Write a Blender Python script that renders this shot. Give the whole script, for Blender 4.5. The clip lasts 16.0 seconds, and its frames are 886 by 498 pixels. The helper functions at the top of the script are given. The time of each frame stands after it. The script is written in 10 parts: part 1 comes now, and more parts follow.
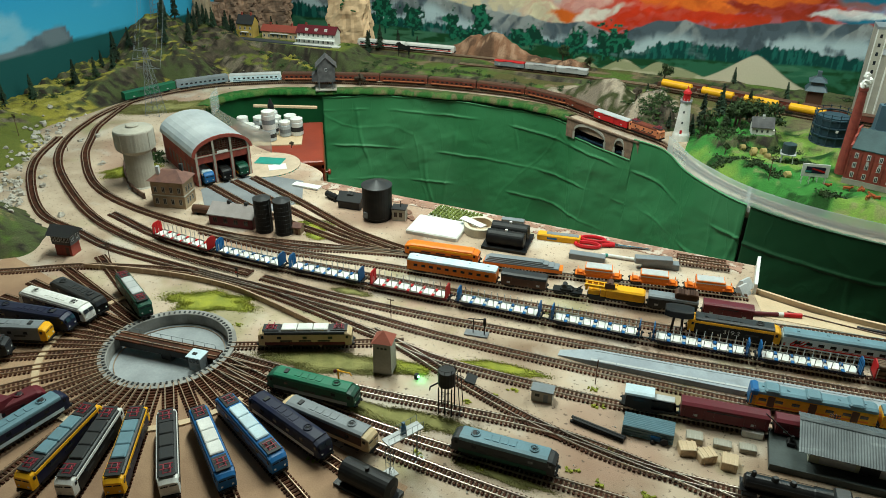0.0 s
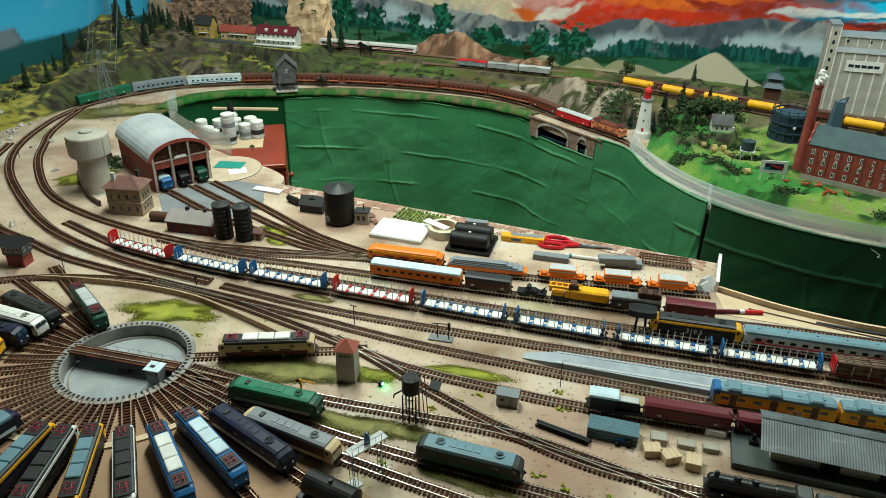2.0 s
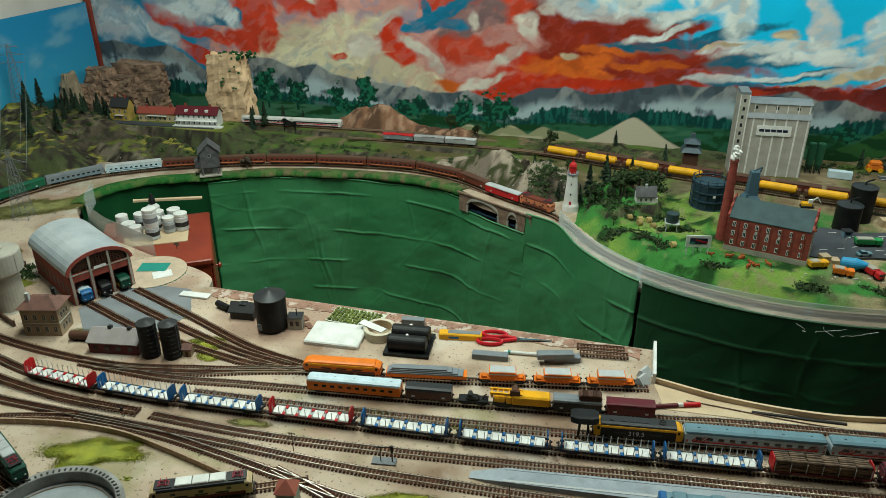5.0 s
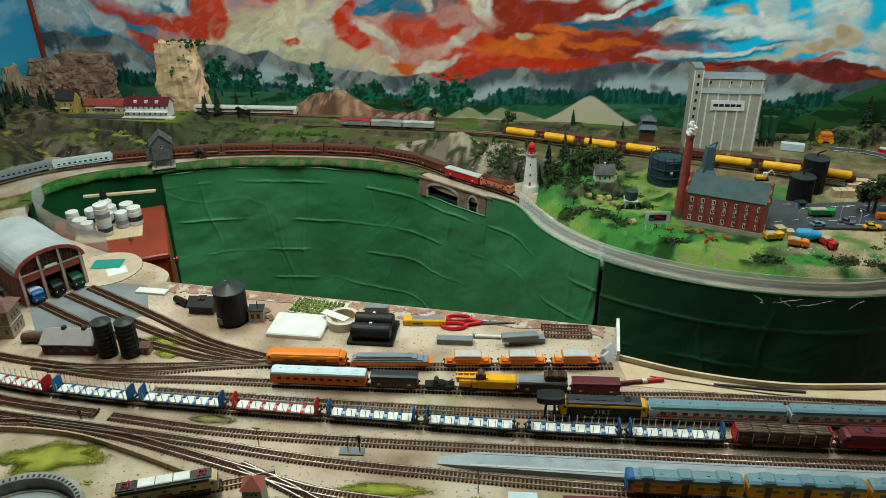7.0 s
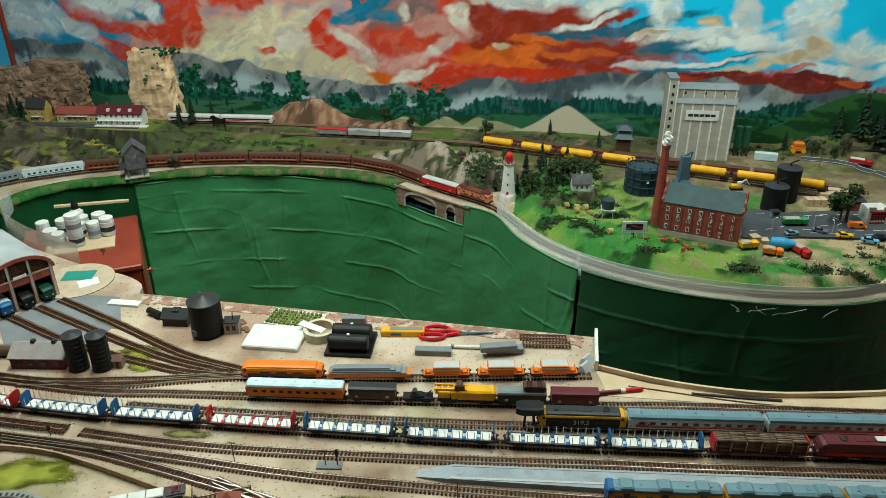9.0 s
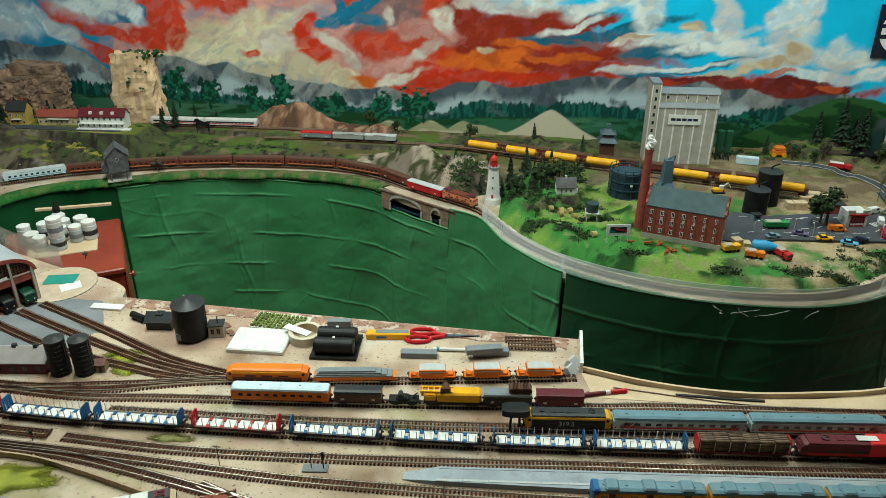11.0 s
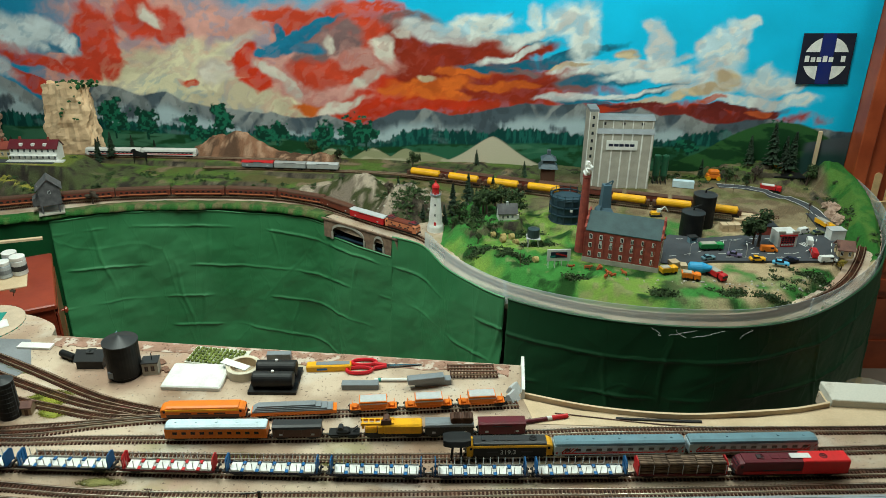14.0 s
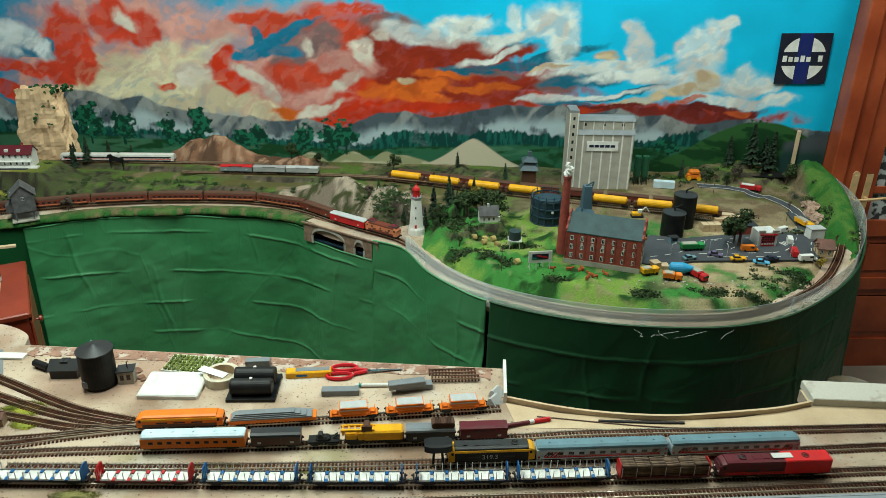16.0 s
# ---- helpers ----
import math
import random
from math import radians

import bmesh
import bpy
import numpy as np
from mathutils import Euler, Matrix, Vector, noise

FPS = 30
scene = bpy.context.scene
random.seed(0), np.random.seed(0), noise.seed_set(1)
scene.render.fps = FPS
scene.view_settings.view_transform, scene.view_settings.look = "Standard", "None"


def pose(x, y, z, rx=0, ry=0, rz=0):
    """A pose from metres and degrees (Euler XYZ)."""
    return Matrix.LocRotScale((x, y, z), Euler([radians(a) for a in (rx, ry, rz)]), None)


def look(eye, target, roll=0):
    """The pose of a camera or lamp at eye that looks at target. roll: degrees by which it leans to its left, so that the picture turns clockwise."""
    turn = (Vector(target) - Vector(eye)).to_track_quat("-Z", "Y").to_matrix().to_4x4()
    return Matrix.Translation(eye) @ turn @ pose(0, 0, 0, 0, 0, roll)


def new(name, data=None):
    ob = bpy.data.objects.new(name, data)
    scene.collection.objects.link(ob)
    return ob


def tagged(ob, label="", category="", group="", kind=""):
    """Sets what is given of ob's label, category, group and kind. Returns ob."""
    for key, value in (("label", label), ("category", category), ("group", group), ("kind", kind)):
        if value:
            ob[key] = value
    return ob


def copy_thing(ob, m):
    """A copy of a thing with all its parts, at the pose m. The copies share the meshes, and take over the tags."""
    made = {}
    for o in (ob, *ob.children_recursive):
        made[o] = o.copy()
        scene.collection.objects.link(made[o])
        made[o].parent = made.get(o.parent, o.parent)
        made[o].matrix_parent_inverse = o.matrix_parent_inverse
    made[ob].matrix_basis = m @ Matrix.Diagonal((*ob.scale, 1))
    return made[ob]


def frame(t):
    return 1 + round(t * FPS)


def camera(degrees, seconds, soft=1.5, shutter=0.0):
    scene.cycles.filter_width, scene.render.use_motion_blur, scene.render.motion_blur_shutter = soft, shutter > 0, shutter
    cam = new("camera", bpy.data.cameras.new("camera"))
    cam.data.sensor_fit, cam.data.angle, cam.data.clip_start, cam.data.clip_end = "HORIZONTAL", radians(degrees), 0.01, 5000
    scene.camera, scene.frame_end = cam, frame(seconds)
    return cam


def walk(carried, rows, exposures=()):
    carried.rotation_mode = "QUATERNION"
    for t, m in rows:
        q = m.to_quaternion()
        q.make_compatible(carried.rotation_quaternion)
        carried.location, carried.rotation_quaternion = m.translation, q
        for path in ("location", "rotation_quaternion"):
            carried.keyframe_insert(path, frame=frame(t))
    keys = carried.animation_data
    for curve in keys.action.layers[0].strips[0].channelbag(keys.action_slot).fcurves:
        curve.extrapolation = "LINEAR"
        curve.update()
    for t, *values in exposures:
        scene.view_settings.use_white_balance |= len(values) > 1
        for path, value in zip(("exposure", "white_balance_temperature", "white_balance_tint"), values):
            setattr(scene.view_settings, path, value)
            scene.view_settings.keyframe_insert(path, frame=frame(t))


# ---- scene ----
cam = camera(61.5, 16.0, 0.7)
PATH = [
    (0, (0.0802, 0.1449, 0.9800), (-0.6109, 1.7604, 0.0250), 0.40),
    (0.5, (0.0827, 0.1467, 0.9810), (-0.5947, 1.7688, 0.0280), 0.50),
    (1, (0.0840, 0.1493, 0.9810), (-0.5776, 1.7775, 0.0270), 0.70),
    (1.5, (0.0843, 0.1515, 0.9830), (-0.5611, 1.7850, 0.0270), 0.70),
    (2, (0.0857, 0.1698, 0.9870), (-0.5270, 1.8129, 0.0260), 0.60),
    (2.5, (0.0726, 0.1971, 1.0030), (-0.4849, 1.8549, 0.0340), 0.70),
    (3, (0.0652, 0.2168, 1.0380), (-0.4470, 1.8935, 0.0770), 0.80),
    (3.5, (0.0615, 0.2218, 1.0760), (-0.4197, 1.9098, 0.1190), 1.20),
    (4, (0.0565, 0.2307, 1.1070), (-0.4391, 1.9371, 0.1880), 0.70),
    (4.5, (0.0487, 0.2482, 1.1280), (-0.4521, 1.9707, 0.2430), 0.00),
    (5, (0.0533, 0.2728, 1.1440), (-0.4069, 2.0064, 0.2600), -0.30),
    (7.5, (0.0579, 0.3006, 1.1400), (-0.2865, 2.0372, 0.2090), -0.90),
    (8, (0.0593, 0.3126, 1.1390), (-0.2652, 2.0525, 0.2070), -0.60),
    (8.5, (0.0555, 0.3114, 1.1410), (-0.2570, 2.0594, 0.2210), -0.40),
    (9, (0.0523, 0.3019, 1.1410), (-0.2506, 2.0593, 0.2350), -0.30),
    (11.5, (0.0490, 0.2956, 1.1370), (-0.2028, 2.0675, 0.2440), 0.40),
    (12, (0.0516, 0.2975, 1.1350), (-0.1901, 2.0737, 0.2480), 0.50),
    (12.5, (0.0570, 0.2971, 1.1410), (-0.1664, 2.0815, 0.2650), 0.50),
    (13, (0.0636, 0.2993, 1.1440), (-0.1277, 2.0951, 0.2830), 0.70),
    (13.5, (0.0744, 0.3049, 1.1460), (-0.0848, 2.1122, 0.3040), 0.70),
    (14, (0.0817, 0.3083, 1.1460), (-0.0563, 2.1214, 0.3120), 0.80),
    (14.5, (0.0850, 0.3178, 1.1400), (-0.0382, 2.1273, 0.2970), 1.20),
    (15, (0.0881, 0.3209, 1.1400), (-0.0237, 2.1278, 0.2890), 1.20),
    (15.5, (0.0894, 0.3266, 1.1400), (-0.0195, 2.1376, 0.2970), 0.80),
    (16, (0.0926, 0.3266, 1.1400), (-0.0040, 2.1447, 0.3130), 0.70),
]
walk(cam, [(t, look(eye, target, roll)) for t, eye, target, roll in PATH],
     [(0, 0.06), (3.5, -0.02), (4.5, -0.40), (5, -0.37), (7.5, -0.28), (9, -0.17), (12.5, -0.15), (16, -0.10)])

# ---- light: neon tubes on the ceiling, a window behind the left ----
world = bpy.data.worlds.new("world")
scene.world = world
world.use_nodes = True
world.node_tree.nodes["Background"].inputs[0].default_value = (0.75, 0.85, 1.0, 1)
world.node_tree.nodes["Background"].inputs[1].default_value = 0.008


def area(name, at, target, sx, sy, power, colour):
    lamp = bpy.data.lights.new(name, "AREA")
    lamp.shape, lamp.size, lamp.size_y, lamp.energy, lamp.color = "RECTANGLE", sx, sy, power, colour
    ob = new(name, lamp)
    ob.matrix_world = look(at, target)
    return tagged(ob, "white fluorescent tube lamp under the ceiling", "lamp")


area("ceiling_lamp", (-1.05, 2.12, 1.98), (-1.0, 2.15, 0), 1.7, 0.14, 68, (0.86, 1.0, 0.90))
area("ceiling_lamp", (0.60, 2.72, 1.98), (0.55, 2.75, 0), 1.4, 0.14, 37, (0.86, 1.0, 0.90))
area("ceiling_lamp", (2.35, 2.75, 1.98), (2.2, 2.8, 0), 0.9, 0.20, 21, (0.90, 1.0, 0.92))

# ---- materials ----


def material(name, colour, rough=0.6, metal=0.0, second=None, scale=20.0, detail=6.0, low=0.35, high=0.65, bump=0.0, bump_scale=200.0, vary=0.0, spec=0.5, clear=0.0):
    """Base colour mixed with a second one by noise, fine grain over it, a bump, and a random shade for each object."""
    m = bpy.data.materials.new(name)
    m.use_nodes = True
    n, l = m.node_tree.nodes, m.node_tree.links
    b = n["Principled BSDF"]
    b.inputs["Roughness"].default_value, b.inputs["Metallic"].default_value = rough, metal
    b.inputs["Specular IOR Level"].default_value = spec
    b.inputs["Coat Weight"].default_value = clear
    co = n.new("ShaderNodeTexCoord")
    if second is None:
        second = tuple(c * 0.72 for c in colour)
    tex = n.new("ShaderNodeTexNoise")
    tex.inputs["Scale"].default_value, tex.inputs["Detail"].default_value = scale, detail
    l.new(co.outputs["Object"], tex.inputs["Vector"])
    ramp = n.new("ShaderNodeMapRange")
    ramp.inputs["From Min"].default_value, ramp.inputs["From Max"].default_value = low, high
    l.new(tex.outputs["Fac"], ramp.inputs["Value"])
    mix = n.new("ShaderNodeMix")
    mix.data_type = "RGBA"
    mix.inputs[6].default_value, mix.inputs[7].default_value = (*second, 1), (*colour, 1)
    l.new(ramp.outputs[0], mix.inputs[0])
    out = mix.outputs[2]
    fine = n.new("ShaderNodeTexNoise")
    fine.inputs["Scale"].default_value, fine.inputs["Detail"].default_value = bump_scale, 4
    l.new(co.outputs["Object"], fine.inputs["Vector"])
    hsv = n.new("ShaderNodeHueSaturation")
    val = n.new("ShaderNodeMapRange")
    val.inputs["To Min"].default_value, val.inputs["To Max"].default_value = 0.84, 1.16
    l.new(fine.outputs["Fac"], val.inputs["Value"])
    if vary:
        info = n.new("ShaderNodeObjectInfo")
        rnd = n.new("ShaderNodeMapRange")
        rnd.inputs["To Min"].default_value, rnd.inputs["To Max"].default_value = 1 - vary, 1 + vary
        l.new(info.outputs["Random"], rnd.inputs["Value"])
        mul = n.new("ShaderNodeMath")
        mul.operation = "MULTIPLY"
        l.new(val.outputs[0], mul.inputs[0]), l.new(rnd.outputs[0], mul.inputs[1])
        l.new(mul.outputs[0], hsv.inputs["Value"])
    else:
        l.new(val.outputs[0], hsv.inputs["Value"])
    l.new(out, hsv.inputs["Color"])
    l.new(hsv.outputs[0], b.inputs["Base Color"])
    if bump:
        bp = n.new("ShaderNodeBump")
        bp.inputs["Strength"].default_value, bp.inputs["Distance"].default_value = bump, 0.003
        l.new(fine.outputs["Fac"], bp.inputs["Height"])
        l.new(bp.outputs[0], b.inputs["Normal"])
    return m


def paint(name, r, g, b, rough=0.42, **k):
    """Model paint: nearly plain, a little dirt."""
    k = {"spec": 0.22, "second": (r * 0.8 + 0.01, g * 0.8 + 0.01, b * 0.8 + 0.008), "scale": 28, "bump_scale": 260, **k}
    return material(name, (r, g, b), rough, **k)


def vertex_material(name, rough=0.8, bump=0.3, bump_scale=250.0, spec=0.3):
    """Colours that the mesh carries, with fine grain over them."""
    m = bpy.data.materials.new(name)
    m.use_nodes = True
    n, l = m.node_tree.nodes, m.node_tree.links
    b = n["Principled BSDF"]
    b.inputs["Roughness"].default_value = rough
    b.inputs["Specular IOR Level"].default_value = spec
    at = n.new("ShaderNodeVertexColor")
    at.layer_name = "tint"
    co = n.new("ShaderNodeTexCoord")
    fine = n.new("ShaderNodeTexNoise")
    fine.inputs["Scale"].default_value, fine.inputs["Detail"].default_value = bump_scale, 5
    l.new(co.outputs["Object"], fine.inputs["Vector"])
    val = n.new("ShaderNodeMapRange")
    val.inputs["From Min"].default_value, val.inputs["From Max"].default_value = 0.3, 0.7
    val.inputs["To Min"].default_value, val.inputs["To Max"].default_value = 1 - 0.9 * bump, 1 + 0.9 * bump
    l.new(fine.outputs["Fac"], val.inputs["Value"])
    hsv = n.new("ShaderNodeHueSaturation")
    l.new(val.outputs[0], hsv.inputs["Value"]), l.new(at.outputs["Color"], hsv.inputs["Color"])
    l.new(hsv.outputs[0], b.inputs["Base Color"])
    bp = n.new("ShaderNodeBump")
    bp.inputs["Strength"].default_value, bp.inputs["Distance"].default_value = bump, 0.004
    l.new(fine.outputs["Fac"], bp.inputs["Height"]), l.new(bp.outputs[0], b.inputs["Normal"])
    return m


SAND = material("sanded_board", (0.51, 0.395, 0.29), 0.9, second=(0.23, 0.145, 0.09), scale=5, detail=12, low=0.30, high=0.58, bump=0.35, bump_scale=420)


def weather(m, colour, scale, low, high, amount=1.0, detail=8.0, stretch=(1, 1, 1)):
    """Lays stains of another colour over a material."""
    n, l = m.node_tree.nodes, m.node_tree.links
    hsv = next(q for q in n if q.bl_idname == "ShaderNodeHueSaturation")
    before = hsv.inputs["Color"].links[0].from_socket
    co, mp, tex, rg, mix = n.new("ShaderNodeTexCoord"), n.new("ShaderNodeMapping"), n.new("ShaderNodeTexNoise"), n.new("ShaderNodeMapRange"), n.new("ShaderNodeMix")
    mp.inputs["Scale"].default_value = stretch
    mp.inputs["Location"].default_value = (scale * 0.37, scale * 0.11, 3.1)
    tex.inputs["Scale"].default_value, tex.inputs["Detail"].default_value = scale, detail
    rg.inputs["From Min"].default_value, rg.inputs["From Max"].default_value, rg.inputs["To Max"].default_value = low, high, amount
    mix.data_type = "RGBA"
    mix.inputs[7].default_value = (*colour, 1)
    l.new(co.outputs["Object"], mp.inputs["Vector"]), l.new(mp.outputs[0], tex.inputs["Vector"]), l.new(tex.outputs["Fac"], rg.inputs["Value"])
    l.new(rg.outputs[0], mix.inputs[0]), l.new(before, mix.inputs[6]), l.new(mix.outputs[2], hsv.inputs["Color"])


def wrinkles(m, scale, width, depth, stretch=(1, 1, 1)):
    """Straight thin creases between flat facets, as in cloth that lay folded."""
    n, l = m.node_tree.nodes, m.node_tree.links
    b = n["Principled BSDF"]
    co, mp, warp, mixv, vor, rg, bp = n.new("ShaderNodeTexCoord"), n.new("ShaderNodeMapping"), n.new("ShaderNodeTexNoise"), n.new("ShaderNodeMix"), n.new("ShaderNodeTexVoronoi"), n.new("ShaderNodeMapRange"), n.new("ShaderNodeBump")
    mp.inputs["Scale"].default_value = stretch
    warp.inputs["Scale"].default_value, warp.inputs["Detail"].default_value = scale * 0.8, 3
    mixv.data_type = "VECTOR"
    mixv.inputs[0].default_value = 0.16
    vor.feature = "DISTANCE_TO_EDGE"
    vor.inputs["Scale"].default_value = scale
    rg.inputs["From Min"].default_value, rg.inputs["From Max"].default_value = width, 0.0
    bp.inputs["Strength"].default_value, bp.inputs["Distance"].default_value = 0.7, depth
    l.new(co.outputs["Object"], mp.inputs["Vector"]), l.new(mp.outputs[0], warp.inputs["Vector"])
    l.new(mp.outputs[0], mixv.inputs[4]), l.new(warp.outputs["Color"], mixv.inputs[5]), l.new(mixv.outputs[1], vor.inputs["Vector"])
    l.new(vor.outputs["Distance"], rg.inputs["Value"]), l.new(rg.outputs[0], bp.inputs["Height"])
    l.new(b.inputs["Normal"].links[0].from_socket, bp.inputs["Normal"]), l.new(bp.outputs[0], b.inputs["Normal"])


weather(SAND, (0.33, 0.19, 0.13), 2.6, 0.52, 0.62, 0.65)
weather(SAND, (0.25, 0.235, 0.10), 4.0, 0.58, 0.66, 0.6)
weather(SAND, (0.52, 0.47, 0.40), 7.0, 0.55, 0.68, 0.6)
weather(SAND, (0.10, 0.065, 0.045), 110, 0.62, 0.68, 0.8, 3)
PLY = material("plywood", (0.62, 0.47, 0.30), 0.7, second=(0.5, 0.36, 0.22), scale=9, bump=0.1)
RAIL = material("rail", (0.42, 0.31, 0.22), 0.4, 0.5, second=(0.30, 0.19, 0.12), scale=60)
RAILTOP = material("rail_top", (0.62, 0.55, 0.46), 0.3, 0.9, scale=40)
TIE = material("sleeper", (0.095, 0.034, 0.018), 0.9, second=(0.036, 0.015, 0.010), scale=30, bump_scale=500, spec=0.15)
CLOTH = material("green_cloth", (0.043, 0.215, 0.083), 0.46, second=(0.029, 0.160, 0.058), scale=4, bump=0.12, bump_scale=900, spec=0.35)

wrinkles(CLOTH, 2.6, 0.020, 0.0016, (1, 1, 0.75))
wrinkles(CLOTH, 7.0, 0.035, 0.0006, (1.2, 1.2, 0.5))
weather(CLOTH, (0.085, 0.28, 0.128), 2.2, 0.46, 0.70, 0.5, 4, (1, 1, 0.8))
# green cloth again, with the shade of the right front put into its colour
CLOTH_SHADED = material("dark_green_cloth", (0.014, 0.072, 0.028), 0.5, second=(0.009, 0.052, 0.019), scale=4, bump=0.12, bump_scale=900, spec=0.3)
wrinkles(CLOTH_SHADED, 2.6, 0.020, 0.0016, (1, 1, 0.75))
wrinkles(CLOTH_SHADED, 7.0, 0.035, 0.0006, (1.2, 1.2, 0.5))
FASCIA = material("green_board_paint", (0.006, 0.075, 0.022), 0.5, second=(0.004, 0.052, 0.016), scale=6, bump=0.1, bump_scale=120, spec=0.3)
WOODRED = material("red_wood", (0.30, 0.045, 0.018), 0.35, second=(0.20, 0.026, 0.011), scale=6, bump_scale=90)
LAND = vertex_material("scatter", 0.95, 0.45, 330, 0.1)
MURALM = vertex_material("mural_paint", 0.75, 0.05, 160, 0.1)
WALLP = material("wall_plaster", (0.15, 0.14, 0.12), 0.8, scale=3, bump=0.1)
FLOORM = material("floor_tile", (0.35, 0.29, 0.23), 0.5, scale=4)
WHITE = paint("white_paint", 0.74, 0.73, 0.69)
BLACK = paint("black_paint", 0.006, 0.006, 0.007, 0.5)
DARK = paint("dark_grey", 0.028, 0.029, 0.031)
GREY = paint("grey_paint", 0.20, 0.22, 0.235)
LIGHTGREY = paint("light_grey", 0.48, 0.49, 0.49)
ORANGE = paint("orange_paint", 0.80, 0.19, 0.012)
YELLOW = paint("yellow_paint", 0.84, 0.40, 0.010)
RED = paint("red_paint", 0.52, 0.015, 0.018)
MAROON = paint("maroon_paint", 0.12, 0.012, 0.02)
BLUE = paint("blue_paint", 0.010, 0.115, 0.31)
NAVY = paint("navy_paint", 0.010, 0.013, 0.038)
ICE = paint("ice_blue", 0.55, 0.68, 0.74)
TEAL = paint("grey_blue_roof", 0.14, 0.25, 0.30)
GREEN = paint("loco_green", 0.006, 0.065, 0.038)
CREAM = paint("cream_paint", 0.60, 0.44, 0.25)
BROWN = paint("brown_paint", 0.10, 0.045, 0.028)
SILVER = paint("silver_paint", 0.55, 0.56, 0.56, 0.3, metal=0.5)
GLASS = material("dark_window", (0.02, 0.024, 0.03), 0.12, scale=10)
BRICK = material("brick", (0.30, 0.055, 0.035), 0.85, second=(0.20, 0.035, 0.024), scale=45, bump=0.2, bump_scale=300)
CONCRETE = material("concrete", (0.40, 0.37, 0.31), 0.9, second=(0.29, 0.27, 0.22), scale=14, bump=0.15)


# ---- mesh tools ----


class Mesh:
    """Collects faces; the tools add to it."""

    def __init__(self):
        self.v, self.f, self.c = [], [], []

    def add(self, verts, faces, m=None):
        k = len(self.v)
        self.v += [tuple(m @ Vector(p)) for p in verts] if m else [tuple(p) for p in verts]
        self.f += [tuple(i + k for i in f) for f in faces]
        return self

    def box(self, x0, x1, y0, y1, z0, z1, m=None, bevel=0.0):
        if not bevel:
            v = [(x, y, z) for z in (z0, z1) for x, y in ((x0, y0), (x1, y0), (x1, y1), (x0, y1))]
            return self.add(v, [(0, 3, 2, 1), (4, 5, 6, 7), (0, 1, 5, 4), (1, 2, 6, 5), (2, 3, 7, 6), (3, 0, 4, 7)], m)
        b = bevel
        ring = [(x0 + b, y0), (x1 - b, y0), (x1, y0 + b), (x1, y1 - b), (x1 - b, y1), (x0 + b, y1), (x0, y1 - b), (x0, y0 + b)]
        cx, cy = (x0 + x1) / 2, (y0 + y1) / 2
        inner = [(x - math.copysign(b, x - cx), y - math.copysign(b, y - cy)) for x, y in ring]
        return self.loft([[(x, y, z0) for x, y in ring], [(x, y, z1 - b) for x, y in ring], [(x, y, z1) for x, y in inner]], m)

    def loft(self, rings, m=None, caps=True, closed=True):
        k = len(rings[0])
        v = [p for r in rings for p in r]
        f = []
        for i in range(len(rings) - 1):
            for j in range(k if closed else k - 1):
                a, b = i * k + j, i * k + (j + 1) % k
                f.append((a, b, b + k, a + k))
        if caps:
            f += [tuple(range(k - 1, -1, -1)), tuple(range((len(rings) - 1) * k, len(rings) * k))]
        return self.add(v, f, m)

    def lathe(self, profile, m=None, seg=20, caps=True):
        return self.loft([[(r * math.cos(2 * math.pi * j / seg), r * math.sin(2 * math.pi * j / seg), z) for j in range(seg)] for r, z in profile], m, caps)

    def cyl(self, r, z0, z1, m=None, seg=16):
        return self.lathe([(r, z0), (r, z1)], m, seg)

    def rod(self, a, b, r, seg=6):
        a, b = Vector(a), Vector(b)
        m = Matrix.Translation(a) @ (b - a).to_track_quat("Z", "Y").to_matrix().to_4x4()
        return self.cyl(r, 0, (b - a).length, m, seg)

    def prism(self, outline, x0, x1, m=None):
        """An outline in y, z drawn along x."""
        return self.loft([[(x0, y, z) for y, z in outline], [(x1, y, z) for y, z in outline]], m)

    def plate(self, outline, z0, z1, m=None):
        return self.loft([[(x, y, z0) for x, y in outline], [(x, y, z1) for x, y in outline]], m)

    def blob(self, at, r, rough=0.25, seed=0, squash=1.0, seg=8, rings=5):
        """An uneven lump."""
        v, f = [], []
        for i in range(rings + 1):
            a = math.pi * i / rings
            for j in range(seg):
                b = 2 * math.pi * j / seg
                d = Vector((math.sin(a) * math.cos(b), math.sin(a) * math.sin(b), math.cos(a)))
                k = r * (1 + rough * noise.noise(d * 1.7 + Vector((seed * 3.1, seed * 1.7, 0))) * 2)
                v.append((at[0] + d.x * k, at[1] + d.y * k, at[2] + d.z * k * squash))
        for i in range(rings):
            for j in range(seg):
                f.append((i * seg + j, (i + 1) * seg + j, (i + 1) * seg + (j + 1) % seg, i * seg + (j + 1) % seg))
        return self.add(v, f)


def part(name, mesh, mat, parent=None, label="", smooth=False):
    """Links a collected mesh as one object, under a thing or a part."""
    me = bpy.data.meshes.new(name)
    me.from_pydata(mesh.v, [], mesh.f)
    me.materials.append(mat)
    if smooth:
        me.shade_smooth()
    ob = new(name, me)
    if parent:
        ob.parent = parent
    if label:
        ob["label"] = label
    return ob


def colour_mesh(ob, colours):
    lay = ob.data.color_attributes.new("tint", "FLOAT_COLOR", "POINT")
    data = np.ones((len(ob.data.vertices), 4), dtype=np.float32)
    data[:, :3] = colours
    lay.data.foreach_set("color", data.ravel())
    return ob


